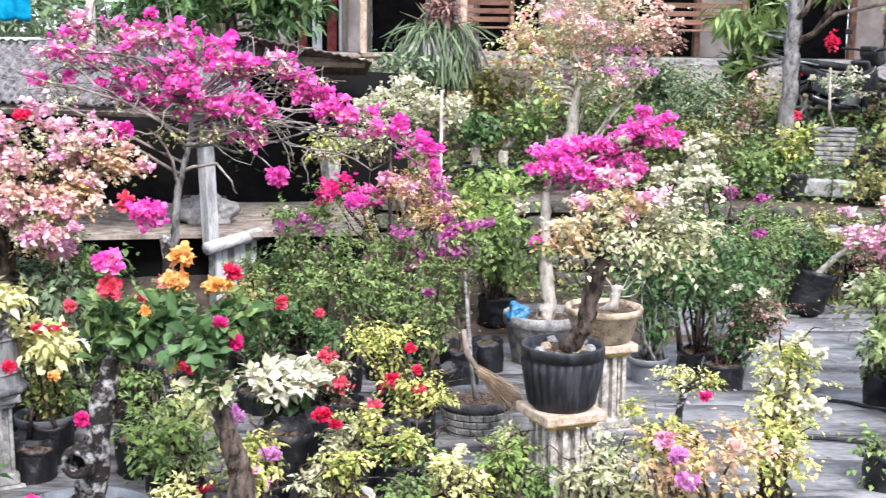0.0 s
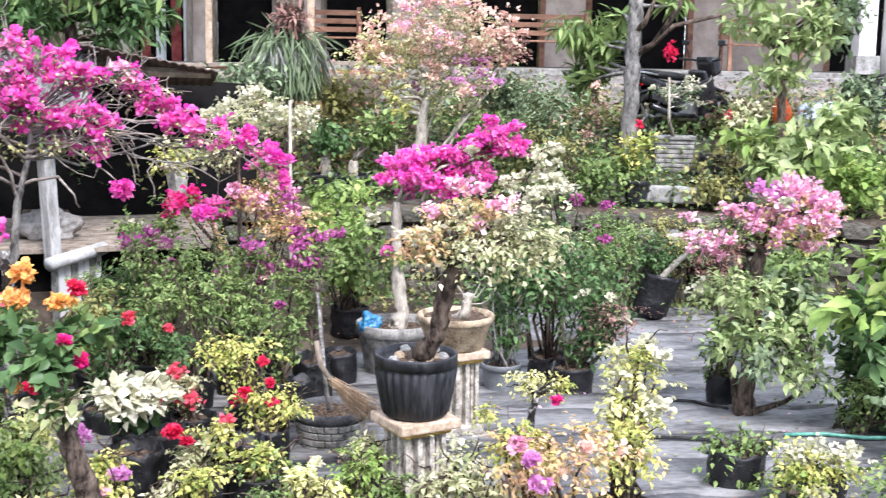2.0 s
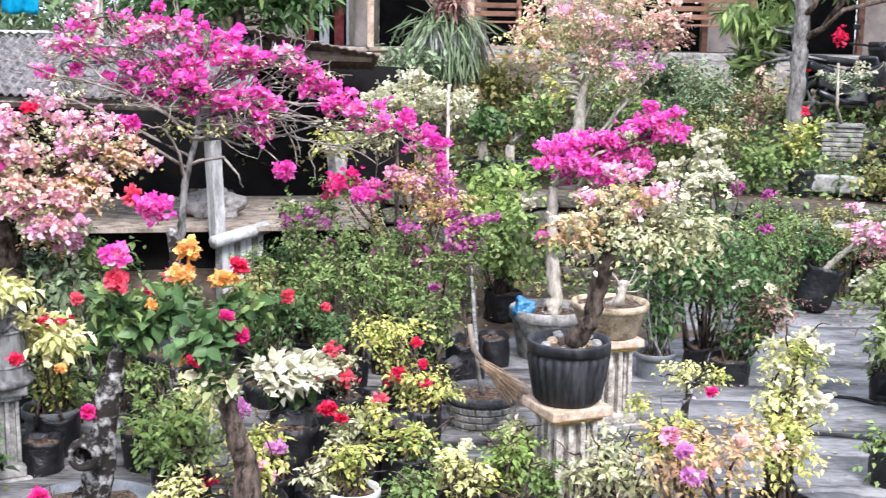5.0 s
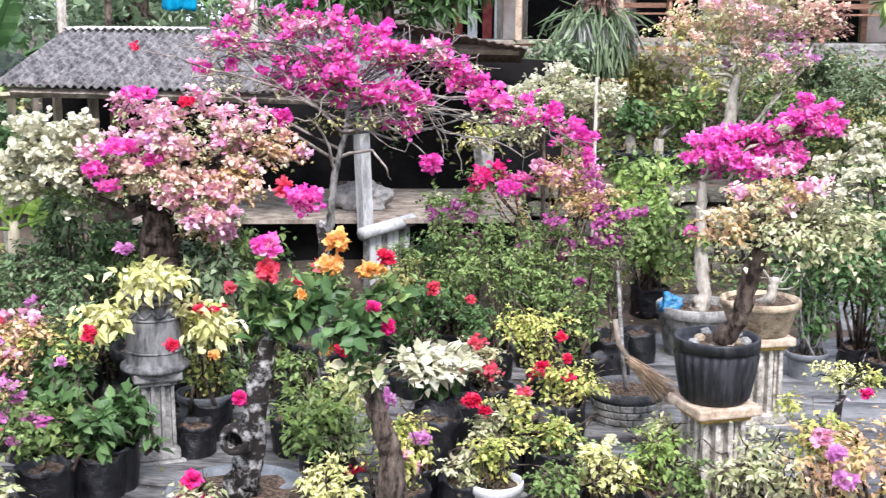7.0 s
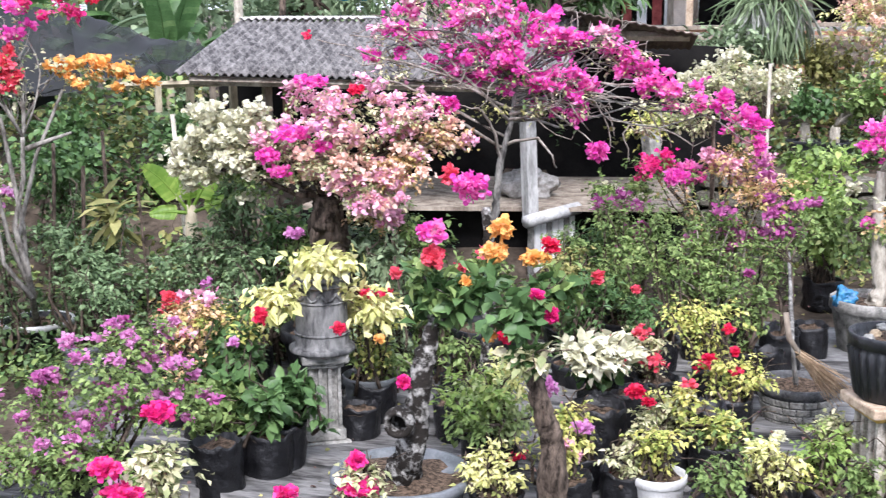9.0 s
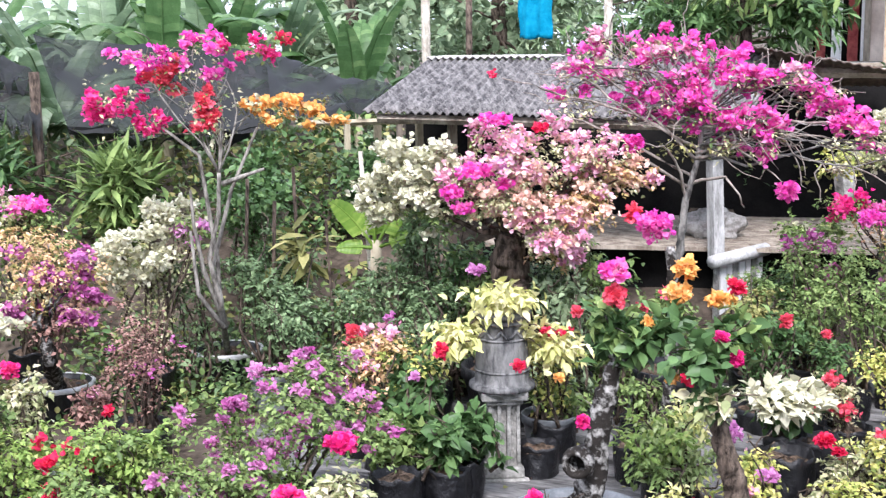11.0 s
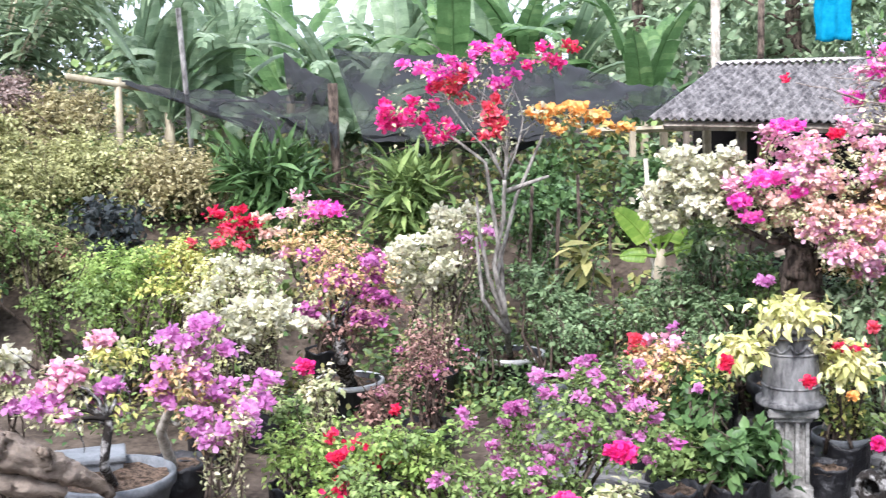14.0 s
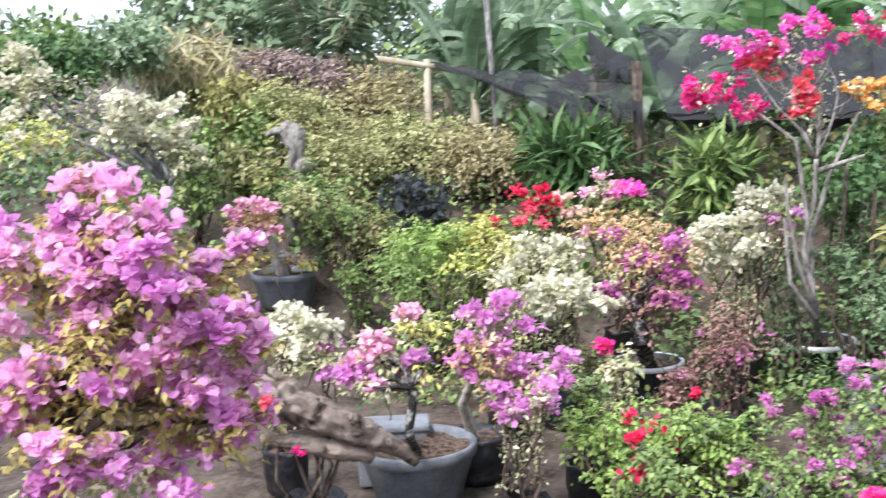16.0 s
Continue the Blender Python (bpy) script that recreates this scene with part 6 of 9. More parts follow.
for spot in ((-1.68, 8.74, 2.56, 0.22, 0.12), (-1.89, 8.70, 2.44, 0.18, 0.12), (-1.45, 8.68, 2.43, 0.20, 0.12), (-1.74, 8.63, 2.25, 0.24, 0.12), (-2.06, 8.66, 2.30, 0.18, 0.12),
             (-1.44, 8.68, 2.18, 0.16, 0.14), (-2.30, 8.60, 2.24, 0.12, 0.10), (-1.30, 8.70, 2.06, 0.12, 0.12), (-0.95, 8.95, 2.37, 0.14, 0.12), (-0.81, 8.96, 2.19, 0.17, 0.12)):
    c.blob(*spot, GREEN if spot[3] > 0.2 else CREAM, MAGENTA, 0.72, per=8, size=0.045, bract=0.052, heads=11, tight=1.2)
for spot in ((-2.20, 8.62, 2.71, 0.22, 0.08), (-2.43, 8.56, 2.73, 0.14, 0.06), (-2.69, 8.59, 2.38, 0.16, 0.12), (-1.09, 8.93, 2.35, 0.14, 0.12), (-0.60, 8.98, 2.05, 0.21, 0.12), (-0.40, 8.99, 2.01, 0.14, 0.10), (-1.57, 8.66, 2.00, 0.20, 0.08),
             (-2.54, 8.53, 2.57, 0.22, 0.12), (-2.19, 8.63, 2.50, 0.20, 0.12), (-1.96, 8.68, 2.69, 0.16, 0.08), (-1.19, 8.82, 2.47, 0.14, 0.10)):
    c.blob(*spot, CREAM, [(MAGENTA, 0.4), (PINK, 0.14)], per=7, size=0.045, bract=0.05, heads=10, tight=1.2)
c.head(-1.17, 8.62, 1.72, 0.11, 0.10, MAGENTA, 60, 0.055)
c.head(-2.20, 8.42, 2.04, 0.10, 0.08, MAGENTA, 40, 0.055)
c.head(-0.11, 9.00, 1.90, 0.08, 0.08, MAGENTA, 40, 0.055)
c.head(-0.07, 9.00, 1.75, 0.06, 0.10, MAGENTA, 36, 0.055)
c.head(-0.64, 8.98, 1.51, 0.12, 0.06, MAGENTA, 36, 0.055)
c.head(-0.83, 8.96, 1.59, 0.10, 0.10, HOT, 40)
c.head(-2.47, 8.55, 2.59, 0.10, 0.06, WHITE, 24)
c.head(-2.05, 8.66, 2.83, 0.07, 0.06, MAGENTA, 24)
c.head(-2.87, 8.42, 2.13, 0.07, 0.05, HOT, 24)
c.blob(-1.82, 8.71, 2.01, 0.41, 0.10, OLIVE, None, per=3, size=0.045, clumps=16)
c.blob(-2.66, 8.49, 2.26, 0.24, 0.14, CREAM, PINK, 0.2, per=4, size=0.045, clumps=14, heads=4)
magenta_tree = plant("bougainvillea", on((-1.96, 8.68, 0.94)), "large magenta bougainvillea tree with bare arching branches", "bougainvillea", pot=("basin", 0.3, 0.4, PLASTIC),
      trunk=[((-1.96, 8.68, 1.02), 0.035), ((-1.91, 8.69, 1.35), 0.028), ((-1.88, 8.70, 1.63), 0.024), ((-1.80, 8.72, 1.95), 0.02), ((-1.78, 8.72, 2.19), 0.014)], crown=c, bark=BARK_GREY, limbs=64, bare=True, twigs=230, twig=0.36, twig_bark=TWIG)
for arch in (((-1.80, 8.72, 1.99), (-2.20, 8.52, 2.23), (-2.55, 8.42, 2.50), (-3.03, 8.37, 2.54)), ((-1.82, 8.71, 1.91), (-2.22, 8.52, 2.35), (-2.52, 8.43, 2.56), (-2.86, 8.32, 2.46)), ((-1.85, 8.71, 1.79), (-2.28, 8.50, 2.06), (-2.67, 8.39, 2.23), (-2.94, 8.29, 2.19)),
             ((-1.87, 8.70, 1.71), (-2.18, 8.53, 1.94), (-2.43, 8.46, 2.02), (-2.71, 8.37, 1.96)), ((-1.82, 8.71, 1.91), (-1.53, 8.67, 2.00), (-1.32, 8.70, 1.86), (-1.17, 8.62, 1.75)), ((-1.82, 8.71, 1.95), (-1.46, 8.68, 2.06), (-1.00, 8.84, 2.09), (-0.60, 8.98, 1.99)),
             ((-1.80, 8.72, 1.99), (-2.20, 8.52, 2.23), (-2.84, 8.33, 2.42), (-3.13, 8.12, 2.53)), ((-1.88, 8.70, 1.63), (-1.92, 8.59, 1.88), (-2.00, 8.47, 2.02), (-2.18, 8.42, 2.03)), ((-1.85, 8.71, 1.75), (-1.61, 8.65, 1.80), (-1.48, 8.57, 1.69), (-1.45, 8.58, 1.57)), ((-1.80, 8.72, 1.97), (-1.34, 8.70, 2.20), (-0.85, 8.96, 2.15), (-0.36, 8.99, 1.90), (-0.10, 9.00, 1.74))):
    vs, fs = [], []
    run = [np.array(p) - np.array(magenta_tree.matrix_world.translation) for p in arch]
    fine = [run[i] * (1 - s) + run[i + 1] * s + rng.normal(0, 0.008, 3) for i in range(len(run) - 1) for s in (0, 0.25, 0.5, 0.75)]
    tube_into(vs, fs, fine, np.linspace(0.013, 0.004, len(fine)), 6)
    mesh_ob("branch", vs, fs, [TWIG], magenta_tree, smooth=True)
c = crown()
c.head(-1.79, 7.39, 1.62, 0.15, 0.12, MAGENTA, 90, 0.06)
c.head(-1.94, 7.45, 1.67, 0.08, 0.09, CORAL, 36, 0.055)
c.head(-1.96, 7.14, 1.36, 0.09, 0.07, MAGENTA, 30, 0.06)
c.blob(-1.71, 7.41, 1.12, 0.23, 0.12, GREEN, CORAL, 0.1, size=0.055)
plant("bougainvillea", on((-1.71, 7.51, 0.67)), "bougainvillea with one big magenta head on a dark bare stem", "bougainvillea", pot=("bag", 0.16, 0.3, BAG), crown=c, trunk=[((-1.68, 7.41, 0.98), 0.035), ((-1.68, 7.41, 1.26), 0.03), ((-1.69, 7.41, 1.49), 0.028)], bark=BARK_DARK)

# shrubs under the rail
c = crown()
c.blob(-1.25, 8.51, 0.74, 0.30, 0.18, DEEP, CORAL, 0.08, size=0.055)
c.blob(-1.39, 8.69, 0.86, 0.23, 0.14, OLIVE, ORANGE, 0.15, size=0.05)
c.head(-0.84, 8.26, 0.82, 0.05, 0.04, CORAL, 20)
plant("shrub", on((-1.25, 8.51, 0.41)), "dark shrub with small orange flowers in a black pot", "shrub", pot=("basin", 0.22, 0.22, PLASTIC), crown=c, stems=6)
c = crown()
c.blob(-0.85, 8.56, 0.61, 0.24, 0.14, DEEP, None, size=0.05)
plant("shrub", on((-0.85, 8.56, 0.36)), "dark green shrub in a black bag", "shrub", pot=("bag", 0.15, 0.26, BAG), crown=c, stems=4)

# ---- pink tree left of the hut ----
c = crown()
c.blob(-2.70, 8.15, 1.93, 0.60, 0.20, CREAM, [(PINK, 0.40), (BLUSH, 0.2)], size=0.045)
c.blob(-2.28, 8.32, 1.80, 0.28, 0.16, PEACH, [(BLUSH, 0.4), (PINK, 0.1)], size=0.045)
c.blob(-2.62, 8.19, 1.61, 0.30, 0.22, PEACH, BLUSH, 0.4, size=0.045)
c.blob(-3.15, 8.00, 1.74, 0.40, 0.22, CREAM, [(PINK, 0.3), (LILAC, 0.1)], size=0.045)
c.blob(-3.62, 7.91, 1.80, 0.36, 0.24, CREAM, WHITE, 0.95, size=0.045, per=12, heads=24, bract=0.054)
c.blob(-3.86, 7.80, 1.64, 0.20, 0.16, CREAM, WHITE, 0.9, size=0.045, per=12, heads=22, bract=0.054)
c.blob(-3.47, 7.98, 1.54, 0.24, 0.16, GREEN, WHITE, 0.35, size=0.045)
c.head(-3.10, 7.70, 1.88, 0.17, 0.08, MAGENTA, 70, 0.05)
c.head(-3.25, 7.64, 1.74, 0.10, 0.07, MAGENTA, 36, 0.05)
c.head(-2.92, 7.77, 1.80, 0.08, 0.06, MAGENTA, 30, 0.05)
c.head(-3.18, 7.67, 1.63, 0.11, 0.06, MAGENTA, 40, 0.05)
c.head(-3.03, 7.94, 2.22, 0.16, 0.06, MAGENTA, 46, 0.05)
c.head(-2.75, 8.04, 2.16, 0.09, 0.05, RED, 30, 0.05)
c.head(-3.13, 8.12, 2.53, 0.05, 0.05, RED, 8, 0.04)
c.blob(-2.66, 8.18, 1.30, 0.18, 0.22, PEACH, PINK, 0.5, size=0.045)
c.blob(-2.90, 7.78, 1.67, 0.30, 0.14, CREAM, [(BLUSH, 0.35), (PINK, 0.3)], size=0.045)
c.blob(-2.62, 7.88, 1.47, 0.24, 0.17, CREAM, [(PINK, 0.5), (BLUSH, 0.15)], size=0.045)
c.blob(-2.42, 8.05, 1.62, 0.24, 0.15, PEACH, [(PINK, 0.4), (BLUSH, 0.3)], size=0.045)
c.head(-3.09, 7.70, 1.21, 0.09, 0.05, LILAC, 30, 0.05)
c.blob(-2.93, 8.09, 2.12, 0.34, 0.10, GREEN, PINK, 0.3, per=6, size=0.045)
plant("bougainvillea", on((-3.02, 8.16, 0.81)), "pink, white and magenta bougainvillea on a thick brown trunk", "bougainvillea", pot=("basin", 0.36, 0.45, PLASTIC),
      trunk=[((-3.01, 8.16, 1.01), 0.14), ((-3.02, 8.16, 1.21), 0.13), ((-3.00, 8.17, 1.41), 0.10)], crown=c, bark=BARK, limbs=22)

for x, y, z, r, h, m, say in ((-3.57, 8.50, 1.16, 0.34, 0.24, DEEP, "dark broad-leaved shrub on the foot of the bank"), (-3.80, 8.52, 1.38, 0.26, 0.20, TEAL, "dark blue-green shrub on the foot of the bank"),
                              (-3.30, 8.42, 1.06, 0.24, 0.20, GREEN, "green shrub beside the thick trunk"), (-2.51, 7.95, 1.06, 0.26, 0.22, GREY, "grey-green shrub beside the thick trunk"),
                              (-2.36, 8.25, 1.14, 0.24, 0.18, GREEN, "loose green shrub under the hut floor")):
    c = crown()
    c.blob(x, y, z, r, h, m, WHITE if m is TEAL else None, 0.06, size=0.07, shape=LONG, per=15)
    plant("shrub", on((x, y, 0)), say, "shrub", crown=c, stems=4)

# ---- pedestal with the urn ----
P3 = on((-2.64, 6.99, 0.00))
P3H = 0.62
pedestal(P3, 28, P3H, "grey concrete fluted pedestal with a square foot", CONCRETE, CONCRETE, None, 0.205)
urn = thing("urn", (P3[0], P3[1], P3[2] + P3H), "dark grey concrete urn with a wide foot and yellow-leaved plant", "urn")
vs, fs = lathe([(0.12, 0), (0.200, 0.0), (0.208, 0.012), (0.204, 0.032), (0.178, 0.042), (0.170, 0.055), (0.168, 0.10), (0.164, 0.20), (0.157, 0.30), (0.152, 0.40), (0.160, 0.405), (0.160, 0.425), (0.153, 0.43), (0.156, 0.45), (0.178, 0.46), (0.178, 0.485), (0.165, 0.485), (0.150, 0.44), (0.1, 0.43)], 36)
mesh_ob("bowl", vs, fs, [URNSTONE], urn, smooth=True)
for k in range(10):
    a0 = 2 * math.pi * k / 10
    tube_part("scallop", [(0.158 * math.cos(a0 + 0.628 * f), 0.158 * math.sin(a0 + 0.628 * f), 0.385 - 0.05 * math.sin(math.pi * f)) for f in (0, 0.15, 0.35, 0.5, 0.65, 0.85, 1)], 0.009, URNSTONE, urn, 6)
for z, r in ((0.12, 0.168), (0.32, 0.157)):
    tube_part("moulding", [(r * math.cos(2 * math.pi * k / 28), r * math.sin(2 * math.pi * k / 28), z) for k in range(29)], 0.008, URNSTONE, urn, 6)
vs, fs = lathe([(0.17, 0.415), (0.12, 0.43), (0.0, 0.44)], 20)
mesh_ob("soil", vs, fs, [SOIL], urn, smooth=True)
c = crown()
c.blob(-2.61, 6.93, 1.19, 0.24, 0.09, LEMON, None, size=0.070, per=13, clumps=28, shape=LEAF * (0.8, 1, 1.2), droop=0.6)
c.blob(-2.86, 6.72, 0.97, 0.10, 0.13, LEMON, None, size=0.070, per=13, clumps=13, shape=LEAF * (0.8, 1, 1.2), droop=0.6)
c.blob(-2.35, 7.12, 0.87, 0.19, 0.14, LEMON, RED, 0.05, size=0.070, per=13, clumps=20, shape=LEAF * (0.8, 1, 1.2), droop=0.6)
c.head(-2.42, 6.68, 0.85, 0.05, 0.05, RED, 30, 0.05)
c.head(-2.84, 6.51, 0.94, 0.05, 0.07, RED, 32, 0.05)
c.head(-2.25, 6.94, 0.73, 0.04, 0.03, ORANGE, 16)
c.head(-2.36, 7.01, 0.99, 0.06, 0.03, RED, 18)
plant("coleus", (P3[0], P3[1], P3[2] + P3H + 0.43), "yellow variegated trailing plant with red heads spilling over the urn", "plant", crown=c, limbs=12, limb=0.01)

# bags and plants round the pedestal
c = crown()
c.blob(-2.66, 6.47, 0.53, 0.18, 0.17, DEEP, None, size=0.085, per=10)
plant("shrub", on((-2.72, 6.45, -0.03)), "broad-leaved dark green plant in a black grow bag", "shrub", pot=("bag", 0.15, 0.3, BAG), crown=c, stems=3)
c = crown()
c.blob(-3.13, 6.71, 0.56, 0.23, 0.16, DEEP, PINK, 0.04, size=0.07, per=12)
c.blob(-3.21, 6.89, 0.76, 0.20, 0.13, YELLOW, CORAL, 0.15, size=0.05)
c.head(-3.03, 6.53, 0.76, 0.05, 0.03, LILAC, 16)
plant("bougainvillea", on((-3.10, 6.61, 0.05)), "dark-leaved plant with lilac and coral heads in a tall black bag", "bougainvillea", pot=("bag", 0.15, 0.36, BAG), crown=c, stems=4)
c = crown()
c.blob(-2.47, 7.50, 0.43, 0.23, 0.13, GREEN, None, size=0.06)
plant("shrub", on((-2.50, 7.51, 0.30)), "green shrub in a grey plastic pot beside the pedestal", "shrub", pot=("pot", 0.19, 0.32, PLASTIC_GREY), crown=c, stems=5, bark=BARK_PALE)
bag(on((-2.44, 7.09, 0.06)), 0.13, 0.24, "crumpled black bag lying beside the pedestal")
bag(on((-1.83, 7.17, 0.28)), 0.13, 0.3, "black grow bag with loose sides")
bag(on((-2.92, 6.36, 0.12)), 0.12, 0.3)
bag(on((-2.91, 6.04, 0.13)), 0.14, 0.34)
c = crown()
c.blob(-3.71, 8.20, 0.92, 0.27, 0.17, TEAL, None, size=0.06)
c.blob(-2.75, 8.78, 0.99, 0.24, 0.15, TEAL, None, size=0.06)
c.blob(-3.84, 7.69, 0.68, 0.24, 0.14, PEACH, PINK, 0.2, size=0.05)
c.head(-3.68, 7.55, 0.86, 0.07, 0.06, LILAC, 24)
plant("shrub", on((-3.64, 8.01, 0.37)), "green shrub with pale pink tips", "shrub", pot=("bag", 0.16, 0.3, BAG), crown=c, stems=6)

# ---- lilac shrub and bright green shrub in front ----
c = crown()
for spot in ((-3.36, 5.68, 0.80, 0.46, 0.27), (-3.71, 5.46, 0.67, 0.21, 0.17), (-3.05, 5.74, 0.65, 0.23, 0.20), (-3.24, 5.86, 0.98, 0.21, 0.10), (-3.45, 5.39, 0.50, 0.34, 0.15)):
    c.blob(*spot, GREEN, [(MAUVE, 0.42), (PURPLE, 0.12)], size=0.044, per=24, heads=13, bract=0.034, knot=0.30)
c.blob(-3.42, 5.50, 0.34, 0.46, 0.24, GREEN, MAUVE, 0.06, size=0.048, per=24)
c.blob(-3.80, 5.25, 0.45, 0.26, 0.24, GREEN, MAUVE, 0.15, size=0.048, per=24, heads=12, bract=0.036, knot=0.34)
plant("bougainvillea", on((-3.41, 5.65, 0.25)), "rounded green bougainvillea dotted with lilac heads in a black bag", "bougainvillea", pot=("bag", 0.2, 0.3, BAG), crown=c, stems=8)
c = crown()
c.blob(-4.35, 5.10, 0.61, 0.43, 0.18, BRIGHT, RED, 0.04, size=0.046, per=20)
c.blob(-4.59, 4.74, 0.64, 0.25, 0.17, BRIGHT, RED, 0.04, size=0.046)
c.blob(-4.10, 5.17, 0.56, 0.29, 0.19, GREEN, RED, 0.03, size=0.055)
c.blob(-4.38, 4.92, 0.36, 0.48, 0.20, BRIGHT, None, size=0.05, per=22)
c.head(-4.04, 4.96, 0.87, 0.04, 0.02, RED, 14)
plant("bougainvillea", on((-4.36, 4.96, 0.40)), "bright green bougainvillea with few red flowers in a black bag", "bougainvillea", pot=("bag", 0.2, 0.25, BAG), crown=c, stems=8)
c = crown()
c.head(-2.38, 4.40, 1.07, 0.09, 0.05, HOT, 70, 0.05)
c.head(-2.53, 4.20, 0.89, 0.08, 0.05, HOT, 70, 0.05)
c.blob(-2.38, 4.40, 0.85, 0.15, 0.10, CREAM, None, size=0.055, per=12, clumps=16)
c.head(-2.48, 4.23, 0.77, 0.10, 0.03, HOT, 50, 0.05)
plant("bougainvillea", on((-2.43, 4.37, 0.65)), "hot pink bougainvillea with cream leaves in a grey pot", "bougainvillea", pot=("pot", 0.14, 0.24, PLASTIC_GREY), crown=c, stems=4)
c = crown()
c.head(-1.61, 4.63, 0.85, 0.04, 0.04, HOT, 34, 0.05)
c.head(-1.60, 4.63, 0.74, 0.11, 0.04, HOT, 70, 0.05)
c.head(-1.88, 4.52, 0.72, 0.06, 0.03, HOT, 34, 0.05)
c.blob(-1.58, 4.64, 0.79, 0.10, 0.05, CREAM, None, size=0.055, per=8, clumps=8)
plant("bougainvillea", on((-1.61, 4.63, 0.50)), "hot pink bougainvillea with cream leaves in a black bag", "bougainvillea", pot=("bag", 0.14, 0.24, BAG), crown=c, stems=3)

# ---- red, magenta and orange tree with bare grey limbs ----
c = crown()
for x, y, z, rx, rz, leaf, bloom in ((-5.57, 7.07, 2.37, 0.31, 0.14, CREAM, HOT), (-5.38, 7.21, 2.22, 0.15, 0.07, CREAM, HOT), (-5.37, 7.22, 2.68, 0.28, 0.10, CREAM, MAGENTA), (-5.07, 7.43, 2.72, 0.25, 0.10, CREAM, MAGENTA),
                                    (-5.08, 7.43, 2.57, 0.20, 0.08, CREAM, MAGENTA), (-4.80, 7.61, 2.73, 0.25, 0.08, GREEN, HOT), (-4.63, 7.72, 2.79, 0.15, 0.06, GREEN, RED), (-5.28, 7.29, 2.58, 0.14, 0.08, GREEN, CORAL),
                                    (-5.02, 7.47, 2.35, 0.15, 0.06, GREEN, CORAL), (-5.09, 7.42, 2.19, 0.14, 0.05, GREEN, CORAL), (-5.25, 7.31, 2.46, 0.10, 0.08, GREEN, CORAL), (-4.64, 7.71, 2.26, 0.22, 0.10, OLIVE, ORANGE),
                                    (-4.43, 7.84, 2.34, 0.16, 0.07, OLIVE, ORANGE), (-4.36, 7.88, 2.17, 0.14, 0.06, OLIVE, ORANGE), (-4.78, 7.63, 2.26, 0.10, 0.07, OLIVE, ORANGE)):
    c.blob(x, y, z, rx, rz, leaf, bloom, 0.55, per=6, size=0.045, bract=0.048, heads=11, knot=0.5)
c.blob(-4.90, 7.50, 2.30, 0.45, 0.25, CREAM, WHITE, 0.2, per=2, size=0.045, clumps=16, heads=3)
leggy = plant("bougainvillea", on((-5.49, 8.25, 0.30)), "leggy red, magenta and orange bougainvillea on bare grey limbs", "bougainvillea", pot=("basin", 0.28, 0.3, PLASTIC),
      trunk=[((-4.96, 7.39, 0.89), 0.022), ((-5.02, 7.35, 1.23), 0.018), ((-4.95, 7.39, 1.56), 0.016), ((-4.94, 7.40, 1.85), 0.014)], crown=c, bark=LIMB, limbs=10, stems=0, bare=True, twigs=40, twig=0.25)
add_rim(leggy, 0.28, 0.3, WHITEPOT)
c = crown()
c.blob(-4.77, 7.87, 0.82, 0.34, 0.26, TEAL, None, size=0.06)
c.blob(-4.88, 8.50, 1.11, 0.20, 0.27, OLIVE, None, size=0.25, per=6, clumps=8, shape=SLIM)
c.blob(-5.16, 8.09, 1.02, 0.25, 0.18, TEAL, None, size=0.06)
c.blob(-5.60, 9.00, 1.48, 0.37, 0.22, DEEP, None, size=0.07, clumps=22)
plant("shrub", on((-4.81, 7.84, 0.47)), "blue-green leafy shrub in a grey pot", "shrub", pot=("pot", 0.2, 0.3, PLASTIC_GREY), crown=c, stems=6)

for pts in (((-4.99, 7.49, 0.70), (-5.11, 7.41, 1.13), (-5.16, 7.38, 1.47), (-5.17, 7.37, 1.72)), ((-4.99, 7.49, 0.70), (-5.06, 7.44, 1.13), (-4.93, 7.53, 1.71), (-4.76, 7.64, 2.16)),
            ((-5.02, 7.47, 0.70), (-5.03, 7.47, 1.21), (-5.11, 7.41, 1.97), (-5.32, 7.26, 2.18)), ((-4.92, 7.41, 1.77), (-4.75, 7.41, 1.83), (-4.62, 7.49, 1.88)), ((-4.95, 7.40, 0.72), (-5.09, 7.30, 0.98), (-5.12, 7.28, 1.44))):
    o = np.array(on(pts[0]))
    limb = thing("bare_limb", o, "bare grey limb rising out of the leggy bougainvillea", "branch", "bare grey limbs")
    tube_part("limb", [np.array(p) - o for p in pts], np.linspace(0.021, 0.010, len(pts)), LIMB, limb)

